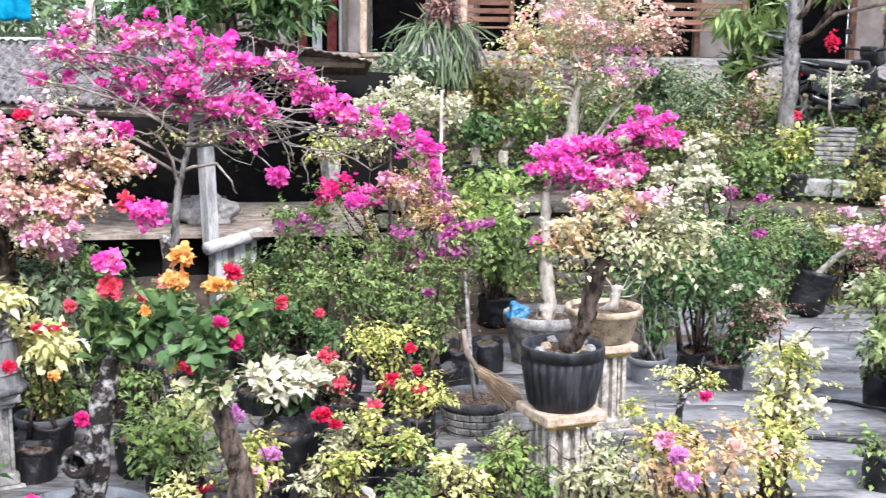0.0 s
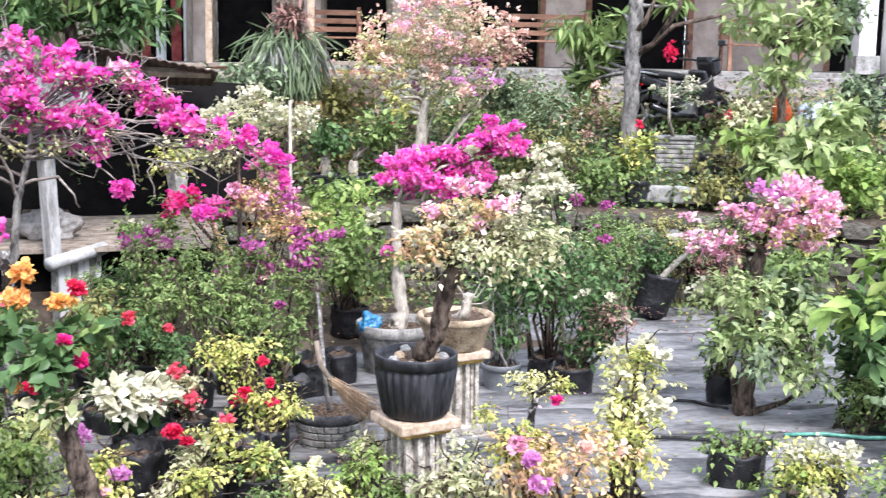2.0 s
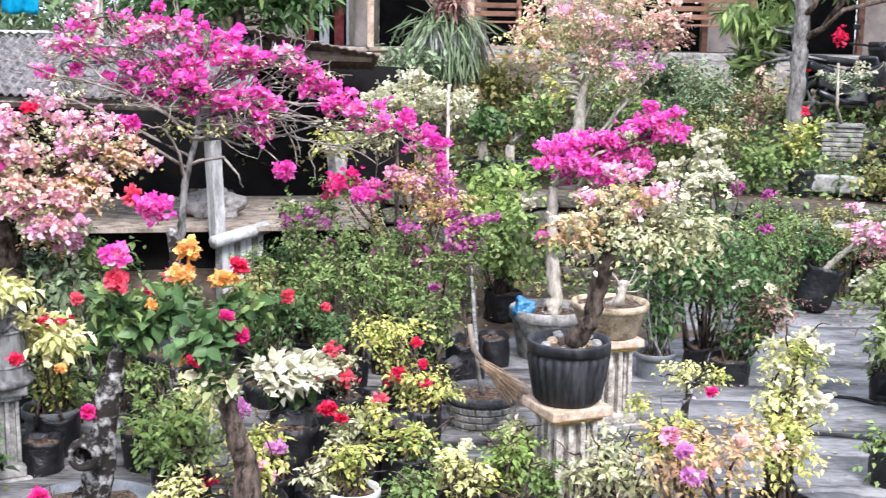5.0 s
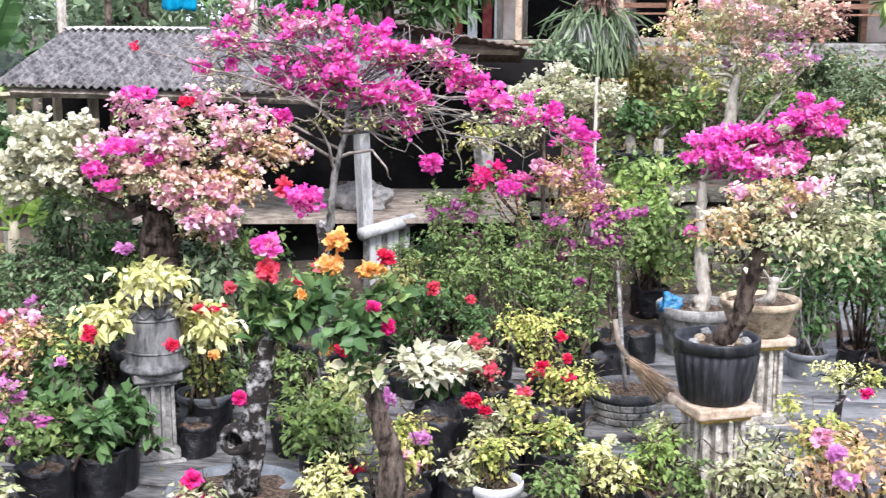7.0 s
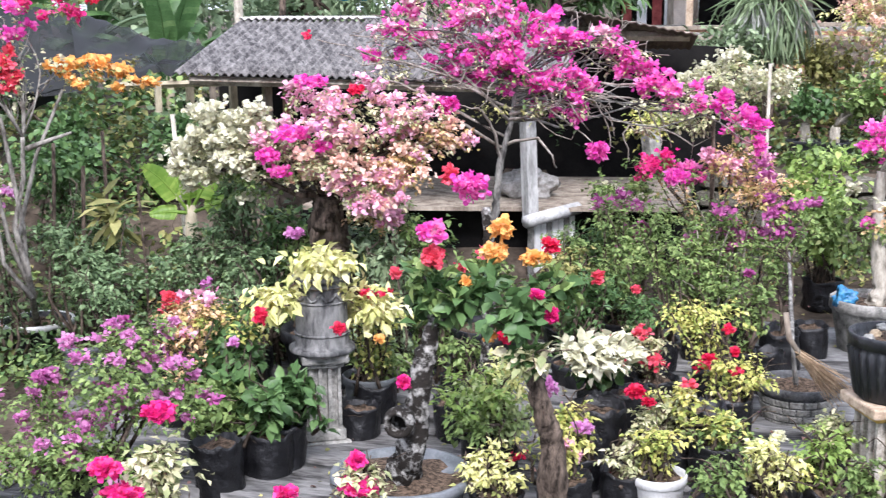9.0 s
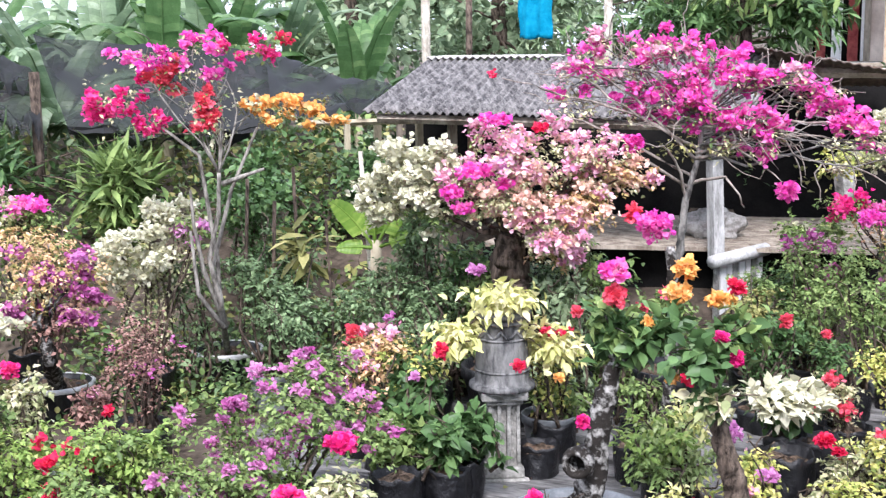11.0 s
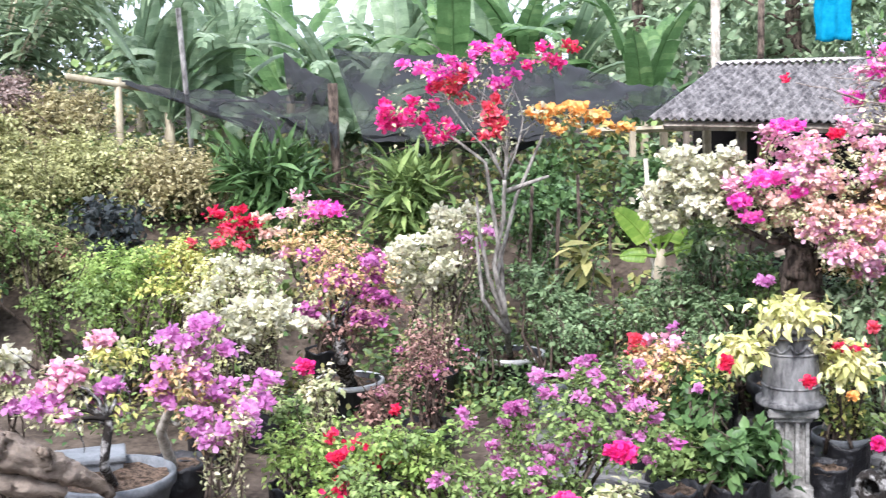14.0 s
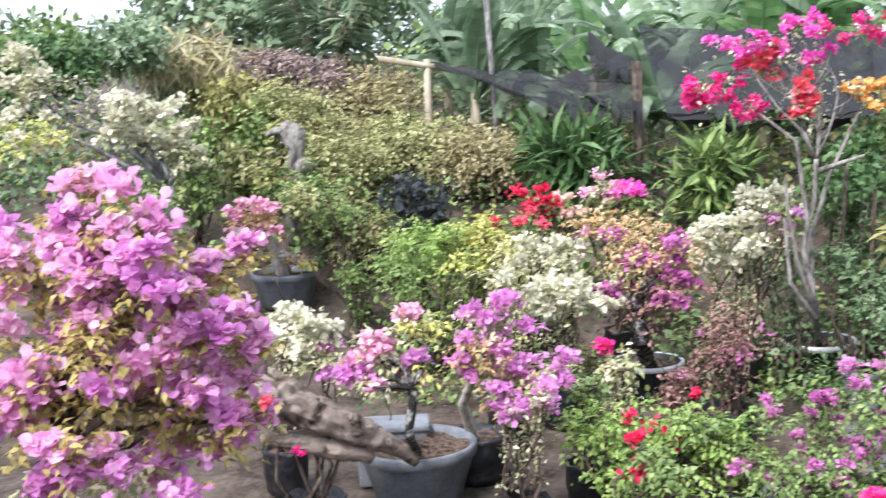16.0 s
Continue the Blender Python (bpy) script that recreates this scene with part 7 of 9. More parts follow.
# young banana plant with broad bright leaves
def banana(place, leaves, label, stem_h, category="banana plant", material=BANANA, name="banana_plant", torn=0.5):
    """leaves: (turn, lift, length, width)"""
    b = thing(name, place, label, category)
    vs, fs = [], []
    tube_into(vs, fs, [(0, 0, 0), (0.01, 0, stem_h * 0.5), (0, 0.02, stem_h)], [0.05 + 0.03 * stem_h, 0.04 + 0.025 * stem_h, 0.04], 10)
    mesh_ob("stem", vs, fs, [BAMBOO], b, smooth=True)
    SEED[0] += 1
    q = np.random.default_rng(SEED[0])
    for turn, lift, ln, wd, *roll in leaves:
        vs, fs, n = [], [], 20
        a, e = radians(turn), radians(lift)
        p = np.array((0, 0, stem_h * (0.95 if torn < 0.1 else q.uniform(0.55, 0.98))))
        side = np.array((-math.sin(a), math.cos(a), 0.0))
        mid = []
        for i in range(n + 1):
            s = i / n
            ee = e - 1.5 * s * s * (0.25 if roll else 1.2 if lift < 70 else 0.45)
            way = np.array((math.cos(a) * math.cos(ee), math.sin(a) * math.cos(ee), math.sin(ee)))
            if i:
                p = p + way * ln / n
            up = np.cross(way, side)
            w = radians(roll[0]) if roll else 0.0
            mid.append((p.copy(), way, up * math.cos(w) + side * math.sin(w), side * math.cos(w) - up * math.sin(w)))
        tube_into(vs, fs, [m[0] for m in mid], np.linspace(0.018, 0.004, n + 1), 4)
        # strips of the blade, torn apart along the veins
        for k in (-1, 1):
            hang = 0.0
            for i in range(6 if roll else 2, n):
                s = (i + 0.5) / n
                w = wd * 0.5 * math.sin(math.pi * min(1.0, 0.1 + 0.9 * s)) ** 0.5
                hang = 0.6 * hang + q.normal(0, 0.16) if q.random() < torn else hang
                o = len(vs)
                for m, g in ((mid[i], 0.0), (mid[i + 1], 0.0)):
                    for f in (0, 0.5, 1.0):
                        vs.append(m[0] + k * m[3] * w * f * math.cos(hang) + m[1] * w * f * 0.25 + m[2] * (0.2 * w * math.sin(2.6 * f) - w * f * abs(hang) * 0.9 - 0.12 * w * f * f))
                fs += [(o, o + 1, o + 4, o + 3), (o + 1, o + 2, o + 5, o + 4)]
        mesh_ob("leaf", vs, fs, [material], b, smooth=True)
    return b


banana(on((-4.26, 8.49, 0.74)), [(207, 56, 0.50, 0.19, 70), (150, 84, 0.44, 0.16, 35), (27, 62, 0.46, 0.19, -70), (20, 20, 0.40, 0.15, -55), (210, 8, 0.30, 0.13, 55), (300, 80, 0.34, 0.13, -20)], "young banana plant with broad bright green leaves", 1.24, material=YOUNG, torn=0.05)
rod = thing("stake", on((-4.24, 8.50, 0.65)), "thin pale stake among the shrubs", "stake")
tube_part("rod", [(0, 0, 0), np.array((-4.53, 8.80, 1.90)) - np.array(rod.matrix_world.translation)], 0.018, BARK_PALE, rod)

for foot, tip, w in (((-5.12, 8.24, 0.79), (-5.03, 8.29, 1.54), 0.022), ((-5.00, 8.54, 0.73), (-5.00, 8.54, 1.78), 0.02), ((-4.61, 8.42, 0.74), (-4.64, 8.40, 1.40), 0.016),
                     ((-5.36, 8.21, 0.78), (-5.26, 8.27, 1.71), 0.02)):
    o = np.array(on(foot))
    dry = thing("stake", o, "thin brown dry stick standing among the shrubs", "stake", "dry sticks")
    tube_part("rod", [(0, 0, 0), (np.array(tip) - o) * 0.5 + (0.02, 0, 0), np.array(tip) - o], w * 0.7, BARK, dry, 6)

# ---- white, pink and maroon group ----
c = crown()
c.blob(-5.75, 7.43, 1.17, 0.33, 0.22, CREAM, WHITE, 0.95, size=0.045, per=9, heads=15, bract=0.05)
c.blob(-5.66, 7.75, 1.44, 0.29, 0.13, CREAM, WHITE, 0.95, size=0.045, per=9, heads=15, bract=0.05)
c.blob(-5.39, 7.70, 1.37, 0.11, 0.11, GREEN, LILAC, 0.5, size=0.05)
plant("bougainvillea", on((-5.76, 7.55, 0.66)), "white bougainvillea in a black bag", "bougainvillea", pot=("bag", 0.2, 0.3, BAG), crown=c, stems=6)
c = crown()
c.blob(-5.94, 6.76, 1.26, 0.42, 0.25, PEACH, PURPLE, 0.15, size=0.045)
c.blob(-5.77, 6.78, 0.96, 0.35, 0.15, MAROON, PURPLE, 0.4, size=0.045)
c.blob(-5.97, 6.60, 1.04, 0.25, 0.17, CREAM, PURPLE, 0.25, size=0.045)
c.head(-5.61, 6.65, 1.32, 0.09, 0.06, LILAC, 40)
c.blob(-5.83, 6.59, 0.81, 0.27, 0.14, MAROON, None, size=0.045)
faded = plant("bougainvillea", on((-6.26, 7.11, 0.25)), "faded pink and purple bougainvillea in a round white-rimmed pot", "bougainvillea", pot=("basin", 0.27, 0.26, PLASTIC), crown=c, trunk=[((-5.78, 6.50, 0.63), 0.05), ((-5.79, 6.49, 0.79), 0.035)], bark=BARK_DARK)
add_rim(faded, 0.27, 0.26, WHITEPOT)
c = crown()
c.blob(-5.01, 6.49, 0.75, 0.33, 0.23, MAROON, PURPLE, 0.12, size=0.036, per=16, heads=5, bract=0.03)
plant("bougainvillea", on((-5.01, 6.49, 0.36)), "maroon-leaved bougainvillea in a dark bag", "bougainvillea", pot=("bag", 0.18, 0.26, BAG), crown=c, stems=6)
c = crown()
c.blob(-6.11, 6.06, 0.93, 0.30, 0.16, CREAM, WHITE, 1.1, size=0.045, bract=0.055, per=12)
c.blob(-6.39, 6.20, 1.20, 0.29, 0.14, CREAM, WHITE, 0.75, size=0.05)
plant("bougainvillea", on((-6.16, 6.14, 0.55)), "dense white bougainvillea in a black bag", "bougainvillea", pot=("bag", 0.2, 0.32, BAG), crown=c, stems=6)
c = crown()
c.blob(-7.52, 7.19, 1.42, 0.22, 0.14, GREEN, RED, 0.8, size=0.05)
c.blob(-7.35, 7.36, 1.38, 0.17, 0.12, GREEN, BLUSH, 0.5, size=0.05)
c.blob(-7.48, 6.93, 1.27, 0.28, 0.12, GREEN, CORAL, 0.1, size=0.05)
plant("bougainvillea", on((-7.49, 7.22, 0.99)), "red bougainvillea in a black bag", "bougainvillea", pot=("bag", 0.18, 0.28, BAG), crown=c, stems=5)
c = crown()
c.blob(-6.79, 7.61, 1.45, 0.26, 0.09, GREEN, MAGENTA, 0.7, size=0.05)
c.blob(-7.12, 7.58, 1.50, 0.22, 0.14, CREAM, PINK, 0.3, size=0.05)
c.blob(-6.83, 7.31, 1.28, 0.39, 0.14, PEACH, PINK, 0.2, size=0.05)
plant("bougainvillea", on((-6.88, 7.53, 0.89)), "pink and cream bougainvillea in a black bag", "bougainvillea", pot=("bag", 0.18, 0.28, BAG), crown=c, stems=5)
c = crown()
c.head(-4.95, 5.23, 0.94, 0.08, 0.06, HOT, 44, 0.055)
c.blob(-4.88, 5.29, 0.82, 0.15, 0.10, CREAM, None, size=0.055, clumps=10, per=10)
plant("bougainvillea", on((-4.89, 5.28, 0.44)), "cream-leaved plant with one hot pink head in a grey bag", "bougainvillea", pot=("bag", 0.16, 0.3, PLASTIC_GREY), crown=c, stems=2)

# ---- driftwood bonsai with lilac crowns in a grey basin ----
c = crown()
c.blob(-5.09, 4.51, 1.20, 0.24, 0.11, CREAM, LILAC, 0.6, size=0.045, bract=0.05)
c.blob(-5.10, 4.35, 1.07, 0.17, 0.11, PEACH, LILAC, 0.4, size=0.045)
c.blob(-4.84, 4.64, 0.91, 0.14, 0.11, CREAM, LILAC, 0.55, size=0.045)
c.blob(-5.01, 4.45, 0.87, 0.21, 0.19, PEACH, LILAC, 0.2, size=0.045, per=10)
plant("bougainvillea", on((-5.80, 4.91, 0.49)), "lilac bougainvillea with spreading bare limbs behind the basin", "bougainvillea", pot=("bag", 0.2, 0.3, BAG), crown=c, trunk=[((-5.61, 4.67, 0.58), 0.03), ((-5.33, 4.53, 0.83), 0.025)], limbs=14, bark=BARK_PALE)
c = crown()
c.blob(-4.82, 3.41, 1.29, 0.19, 0.10, CREAM, PINK, 0.7, size=0.045, bract=0.05)
c.blob(-4.58, 3.56, 1.19, 0.08, 0.05, YELLOW, LILAC, 0.7, size=0.045)
c.blob(-4.75, 3.67, 1.38, 0.18, 0.10, YELLOW, PINK, 0.3, size=0.045)
c.blob(-4.74, 3.34, 1.15, 0.16, 0.05, CREAM, LILAC, 0.6, size=0.045)
basin2 = on((-5.79, 4.44, 0.33))
plant("bougainvillea", basin2, "pink bougainvillea bonsai in a round slate-grey basin", "bougainvillea", pot=("basin", 0.37, 0.36, BASIN), trunk=[((-4.55, 3.44, 0.91), 0.022), ((-4.52, 3.47, 1.13), 0.02)], crown=c, bark=BARK_DARK, limbs=12)
trough = thing("planter", on((-6.12, 4.50, 0)), "pale grey rectangular planter behind the driftwood", "planter", turn=52)
box_part("body", (0, 0, 0.20), (0.44, 0.24, 0.36), PLASTIC_GREY, trough, 0.012)
box_part("rim", (0, 0, 0.39), (0.48, 0.28, 0.04), PLASTIC_GREY, trough, 0.012)
dw = np.array((-5.42, 3.77, 0.55))
drift = thing("driftwood", dw, "thick weathered driftwood trunk leaning on the basin rim", "driftwood")
q = np.random.default_rng(8)


def drift_limb(name, pts, radii):
    pts = [np.array(p) - dw for p in pts]
    fine, rad = [], []
    for i in range(len(pts) - 1):
        for s in np.linspace(0, 0.875, 8):
            fine.append(pts[i] * (1 - s) + pts[i + 1] * s + q.normal(0, 0.004, 3))
            rad.append(radii[i] * (1 - s) + radii[i + 1] * s)
    vs, fs = [], []
    tube_into(vs, fs, fine, rad, 26)
    # long furrows that twist slowly round the wood
    for i in range(len(fine)):
        for k in range(26):
            a = 2 * math.pi * k / 26 + 0.045 * i
            w = 1 + 0.30 * noise.noise((4.5 * math.cos(a), 4.5 * math.sin(a), 0.09 * i)) + 0.16 * noise.noise((11 * math.cos(a), 11 * math.sin(a), 0.13 * i)) + 0.10 * noise.noise((0.3, 0.7, 0.3 * i))
            vs[26 * i + k] = tuple(fine[i] + (np.array(vs[26 * i + k]) - fine[i]) * w)
    mesh_ob(name, vs, fs, [DRIFT], drift, smooth=True)


drift_limb("trunk", ((-5.34, 4.08, 0.44), (-5.34, 3.88, 0.59), (-5.34, 3.70, 0.70), (-5.37, 3.48, 0.82), (-5.41, 3.32, 0.93), (-5.45, 3.16, 1.00), (-5.52, 2.98, 1.04)), (0.035, 0.055, 0.080, 0.095, 0.105, 0.10, 0.05))
drift_limb("root", ((-5.36, 3.78, 0.54), (-5.38, 3.57, 0.62), (-5.44, 3.38, 0.70), (-5.50, 3.16, 0.74)), (0.045, 0.06, 0.05, 0.025))
drift_limb("fork", ((-5.39, 3.40, 0.86), (-5.40, 3.33, 1.02), (-5.45, 3.22, 1.13)), (0.05, 0.04, 0.015))
drift_limb("knot", ((-5.30, 3.66, 0.72), (-5.26, 3.62, 0.80), (-5.25, 3.58, 0.84)), (0.04, 0.03, 0.012))


# ---- large lilac bougainvillea in the foreground ----
c = crown()
for spot in ((-4.03, 1.76, 2.21, 0.24, 0.18), (-3.89, 1.83, 2.02, 0.28, 0.20), (-3.95, 1.70, 1.79, 0.28, 0.22), (-3.92, 2.00, 1.74, 0.25, 0.23), (-4.10, 1.61, 1.51, 0.29, 0.21), (-3.93, 1.98, 1.45, 0.25, 0.19),
             (-4.22, 1.57, 2.02, 0.21, 0.25), (-4.24, 1.52, 1.66, 0.21, 0.25), (-4.02, 2.23, 1.94, 0.17, 0.14), (-3.91, 2.22, 1.66, 0.14, 0.16)):
    c.blob(*spot, GOLD, [(ORCHID, 0.48), (LILAC, 0.14)], size=0.050, per=21, bract=0.052, heads=17, knot=0.47)
c.blob(-4.05, 1.73, 1.28, 0.38, 0.13, CREAM, LILAC, 0.4, size=0.05, bract=0.052)
c.blob(-3.84, 2.16, 1.45, 0.13, 0.09, GOLD, LILAC, 0.5, size=0.05, bract=0.052)
c.head(-3.62, 2.13, 1.54, 0.03, 0.03, CORAL, 9, 0.035)
c.head(-3.57, 2.21, 1.35, 0.03, 0.01, HOT, 6, 0.03)
plant("bougainvillea", on((-4.23, 1.52, 0.73)), "large lilac-pink bougainvillea with bronze-olive leaves", "bougainvillea", pot=("basin", 0.35, 0.45, BASIN), trunk=[((-4.23, 1.54, 1.16), 0.06), ((-4.19, 1.65, 1.56), 0.045), ((-4.15, 1.75, 1.86), 0.03)], crown=c, limbs=24)
c = crown()
c.blob(-5.57, 3.53, 1.23, 0.23, 0.09, CREAM, WHITE, 0.85, size=0.045, bract=0.05)
c.blob(-5.46, 3.53, 1.10, 0.14, 0.09, CREAM, LILAC, 0.3, size=0.045)
plant("bougainvillea", on((-5.57, 3.54, 0.89)), "white bougainvillea in a black bag", "bougainvillea", pot=("bag", 0.18, 0.3, BAG), crown=c, stems=3, limbs=4, bare=True)
c = crown()
c.blob(-9.30, 5.49, 1.35, 0.32, 0.15, PEACH, PINK, 0.6, size=0.045)
c.head(-9.02, 5.17, 1.27, 0.17, 0.11, WHITE, 50)
c.blob(-9.25, 5.95, 0.93, 0.15, 0.05, YELLOW, None, size=0.045)
plant("bougainvillea", on((-9.52, 5.89, 0.52)), "pink and white bougainvillea in a wide grey trough", "bougainvillea", pot=("basin", 0.31, 0.32, BASIN), crown=c, trunk=[((-9.47, 5.79, 0.99), 0.05), ((-9.43, 5.67, 1.22), 0.03)], bark=BARK_PALE)
c = crown()
c.blob(-8.80, 4.31, 2.30, 0.45, 0.20, CREAM, WHITE, 0.95, size=0.05, per=9, heads=15, bract=0.055)
c.blob(-8.70, 4.52, 2.00, 0.20, 0.13, CREAM, WHITE, 0.3, size=0.05)
c.blob(-8.96, 3.44, 2.26, 0.33, 0.18, YELLOW, WHITE, 0.3, size=0.05)
c.blob(-9.34, 3.58, 2.71, 0.25, 0.21, CREAM, WHITE, 0.5, size=0.05)
plant("bougainvillea", on((-8.83, 4.24, 1.40)), "white bougainvillea tree at the back of the bed", "bougainvillea", pot=("basin", 0.25, 0.3, PLASTIC), crown=c, trunk=[((-8.74, 4.42, 1.79), 0.04)], bark=BARK_GREY, limbs=14)

# ---- green bed behind on the left ----
c = crown()
c.blob(-7.97, 6.36, 1.10, 0.54, 0.26, BRIGHT, HOT, 0.02, size=0.055)
c.blob(-7.55, 6.55, 1.06, 0.37, 0.21, YELLOW, None, size=0.055)
c.blob(-7.95, 6.06, 0.95, 0.35, 0.26, GREEN, HOT, 0.04, size=0.05)
plant("shrub", on((-7.88, 6.31, 0.63)), "bright green mounded shrub in the back bed", "shrub", crown=c, stems=8)
c = crown()
c.blob(-8.98, 7.02, 1.39, 0.39, 0.24, BLACKISH, None, size=0.07)
plant("shrub", on((-8.99, 7.01, 0.97)), "blackish purple-leaved shrub in the back bed", "shrub", crown=c, stems=5)
c = crown()
c.blob(-9.37, 6.67, 1.14, 0.45, 0.29, SAGE, HOT, 0.02, size=0.055)
c.blob(-9.34, 6.18, 1.52, 0.39, 0.23, GREEN, None, size=0.06)
plant("shrub", on((-9.43, 6.75, 0.69)), "olive-green shrub with few flowers", "shrub", crown=c, stems=6)
c = crown()
c.blob(-10.50, 7.99, 1.80, 0.95, 0.40, SAGE, None, size=0.062, clumps=190, per=20)
c.blob(-9.64, 8.42, 1.61, 0.70, 0.38, BRONZE, None, size=0.062, clumps=140, per=20)
c.blob(-11.59, 8.20, 2.15, 0.70, 0.38, BRONZE, None, size=0.064, clumps=110)
plant("hedge", on((-10.38, 8.15, 1.00)), "loose olive-brown hedge of thin-leaved shrubs", "hedge", crown=c, stems=16)
c = crown()
c.blob(-11.30, 6.82, 2.00, 0.54, 0.36, GREEN, None, size=0.08)
c.blob(-10.89, 6.34, 1.70, 0.41, 0.26, SAGE, None, size=0.08)
plant("shrub", on((-11.19, 6.62, 1.37)), "dark green rounded shrub beside the hedge", "shrub", crown=c, stems=6)
c = crown()
c.blob(-8.58, 8.68, 1.68, 0.56, 0.36, DEEP, None, size=0.36, per=12, clumps=24, shape=SLIM * (0.55, 1, 1), droop=-0.3)
plant("shrub", on((-8.59, 8.67, 1.23)), "dark strap-leaved clump under the net", "shrub", crown=c, stems=3)
c = crown()
c.blob(-7.39, 9.45, 1.53, 0.47, 0.28, GREEN, None, size=0.30, per=10, clumps=16, shape=SLIM * (0.6, 1, 1), droop=-0.7)
plant("shrub", on((-7.40, 9.45, 1.21)), "upright strap-leaved green clump", "shrub", crown=c, stems=3)
c = crown()
c.blob(-5.24, 10.57, 1.54, 0.60, 0.30, DEEP, None, size=0.08)
c.blob(-6.32, 9.96, 1.56, 0.46, 0.30, DEEP, None, size=0.08)
c.blob(-8.92, 8.90, 1.74, 0.69, 0.32, DEEP, None, size=0.2, per=8, clumps=26, shape=SLIM)
plant("hedge", on((-5.67, 10.57, 1.14)), "dark mixed shrubbery beside the hut", "hedge", crown=c, stems=10)
st = on((-10.21, 6.49, 1.44))
knot = thing("gnarled_stump", st, "grey gnarled bonsai stump with a pale knob", "stump")
vs, fs = [], []
sp = [np.array(p) - np.array(st) for p in ((-10.21, 6.50, 1.49), (-10.22, 6.48, 1.66), (-10.18, 6.54, 1.85), (-10.21, 6.49, 2.02), (-10.19, 6.53, 2.11))]
tube_into(vs, fs, [np.array((0, 0, 0))] + sp, [0.10, 0.10, 0.075, 0.06, 0.13, 0.06], 16, 0.9)
tube_into(vs, fs, [sp[1], sp[1] + (0.10, 0.10, 0.06), sp[1] + (0.16, 0.17, 0.02)], [0.05, 0.085, 0.03], 10, 0.6)
tube_into(vs, fs, [sp[3], sp[3] + (-0.07, -0.12, 0.02), sp[3] + (-0.12, -0.2, -0.02)], [0.06, 0.04, 0.02], 8, 0.6)
mesh_ob("trunk", vs, fs, [LIMB], knot, smooth=True)

c = crown()
c.blob(-9.54, 6.06, 1.50, 0.49, 0.23, GREEN, PINK, 0.03, size=0.055)
c.blob(-9.92, 6.01, 1.67, 0.29, 0.21, OLIVE, None, size=0.055)
plant("shrub", on((-9.54, 6.78, 0.95)), "green shrub in front of the gnarled stump", "shrub", crown=c, stems=5)

# ---- shade net on poles ----
net = thing("shade_net", on((-7.45, 10.65, 1.88)), "sagging black shade net hung between poles", "shade net")
NETO = np.array(net.matrix_world.translation)


def net_sheet(a, b, c_, d, sag, seed):
    a, b, c_, d = (np.array(p) - NETO for p in (a, b, c_, d))
    n, vs, fs = 24, [], []
    for j in range(n + 1):
        for i in range(n + 1):
            u, v = i / n, j / n
            p = (a * (1 - u) + b * u) * (1 - v) + (d * (1 - u) + c_ * u) * v
            p = p + (0, 0, -sag * math.sin(math.pi * u) * math.sin(math.pi * (0.2 + 0.8 * v)) + 0.07 * noise.noise((u * 4, v * 3, seed)) + 0.035 * noise.noise((u * 12, v * 5, seed)) + 0.035 * math.sin(16 * u + 5 * v + seed) * v - 0.10 * (v > 0.98) * abs(math.sin(4 * math.pi * u)))
            vs.append(p)
    for j in range(n):
        for i in range(n):
            k = j * (n + 1) + i
            fs.append((k, k + 1, k + n + 2, k + n + 1))
    return mesh_ob("net_sheet", vs, fs, [NET], net, smooth=True)


net_sheet((-9.01, 10.19, 2.90), (-7.05, 11.63, 2.72), (-6.31, 10.44, 1.97), (-7.88, 9.31, 2.01), 0.06, 1)
net_sheet((-7.10, 11.60, 2.72), (-5.15, 10.73, 2.35), (-5.18, 10.15, 2.17), (-6.33, 10.43, 2.18), 0.05, 2)
net_sheet((-9.19, 9.61, 2.85), (-8.35, 9.44, 2.52), (-8.28, 9.23, 2.42), (-8.97, 9.41, 2.48), 0.03, 3)
net_sheet((-9.62, 9.33, 2.42), (-8.48, 9.59, 2.48), (-8.06, 9.16, 2.04), (-8.28, 8.96, 2.05), 0.06, 4)
net_sheet((-10.69, 8.57, 2.62), (-9.70, 9.25, 2.49), (-8.44, 9.09, 2.07), (-8.84, 8.70, 2.11), 0.05, 5)
net_sheet((-7.89, 9.31, 2.02), (-6.45, 10.35, 1.98), (-6.66, 10.46, 1.83), (-7.94, 9.53, 1.86), 0.02, 6)


def pole(a, b, r, material, label):
    p = thing("pole", on(a, -0.05), label, "pole", "net poles")
    o = np.array(p.matrix_world.translation)
    tube_part("shaft", [(0, 0, 0), np.array(b) - o], r, material, p)
    return p


pole((-8.22, 9.28, 1.34), (-8.22, 9.28, 2.53), 0.05, BARK, "dark wooden pole of the net")
pole((-10.60, 8.52, 1.63), (-10.58, 8.54, 2.65), 0.04, BAMBOO, "bamboo pole at the net's end")
pole((-9.95, 8.98, 1.92), (-10.00, 8.92, 3.35), 0.028, BARK_GREY, "leaning grey pole of the net")
pole((-5.39, 12.05, 1.94), (-5.40, 12.05, 3.71), 0.05, BARK_PALE, "pale upright pole behind the hut")
pole((-5.36, 13.15, 1.88), (-5.35, 13.15, 3.77), 0.04, BARK, "thin trunk-like pole behind the hut")
pole((-3.86, 13.67, 1.87), (-3.88, 13.66, 3.73), 0.05, BARK_PALE, "grey pole behind the hut")
bar = thing("bamboo_bar", (-10.59, 8.54, 2.61), "bamboo bar across the net poles", "pole", "net poles")
tube_part("shaft", [np.array((-10.74, 8.01, 2.68)) - np.array((-10.59, 8.54, 2.61)), np.array((-10.40, 9.07, 2.47)) - np.array((-10.59, 8.54, 2.61))], 0.035, BAMBOO, bar)
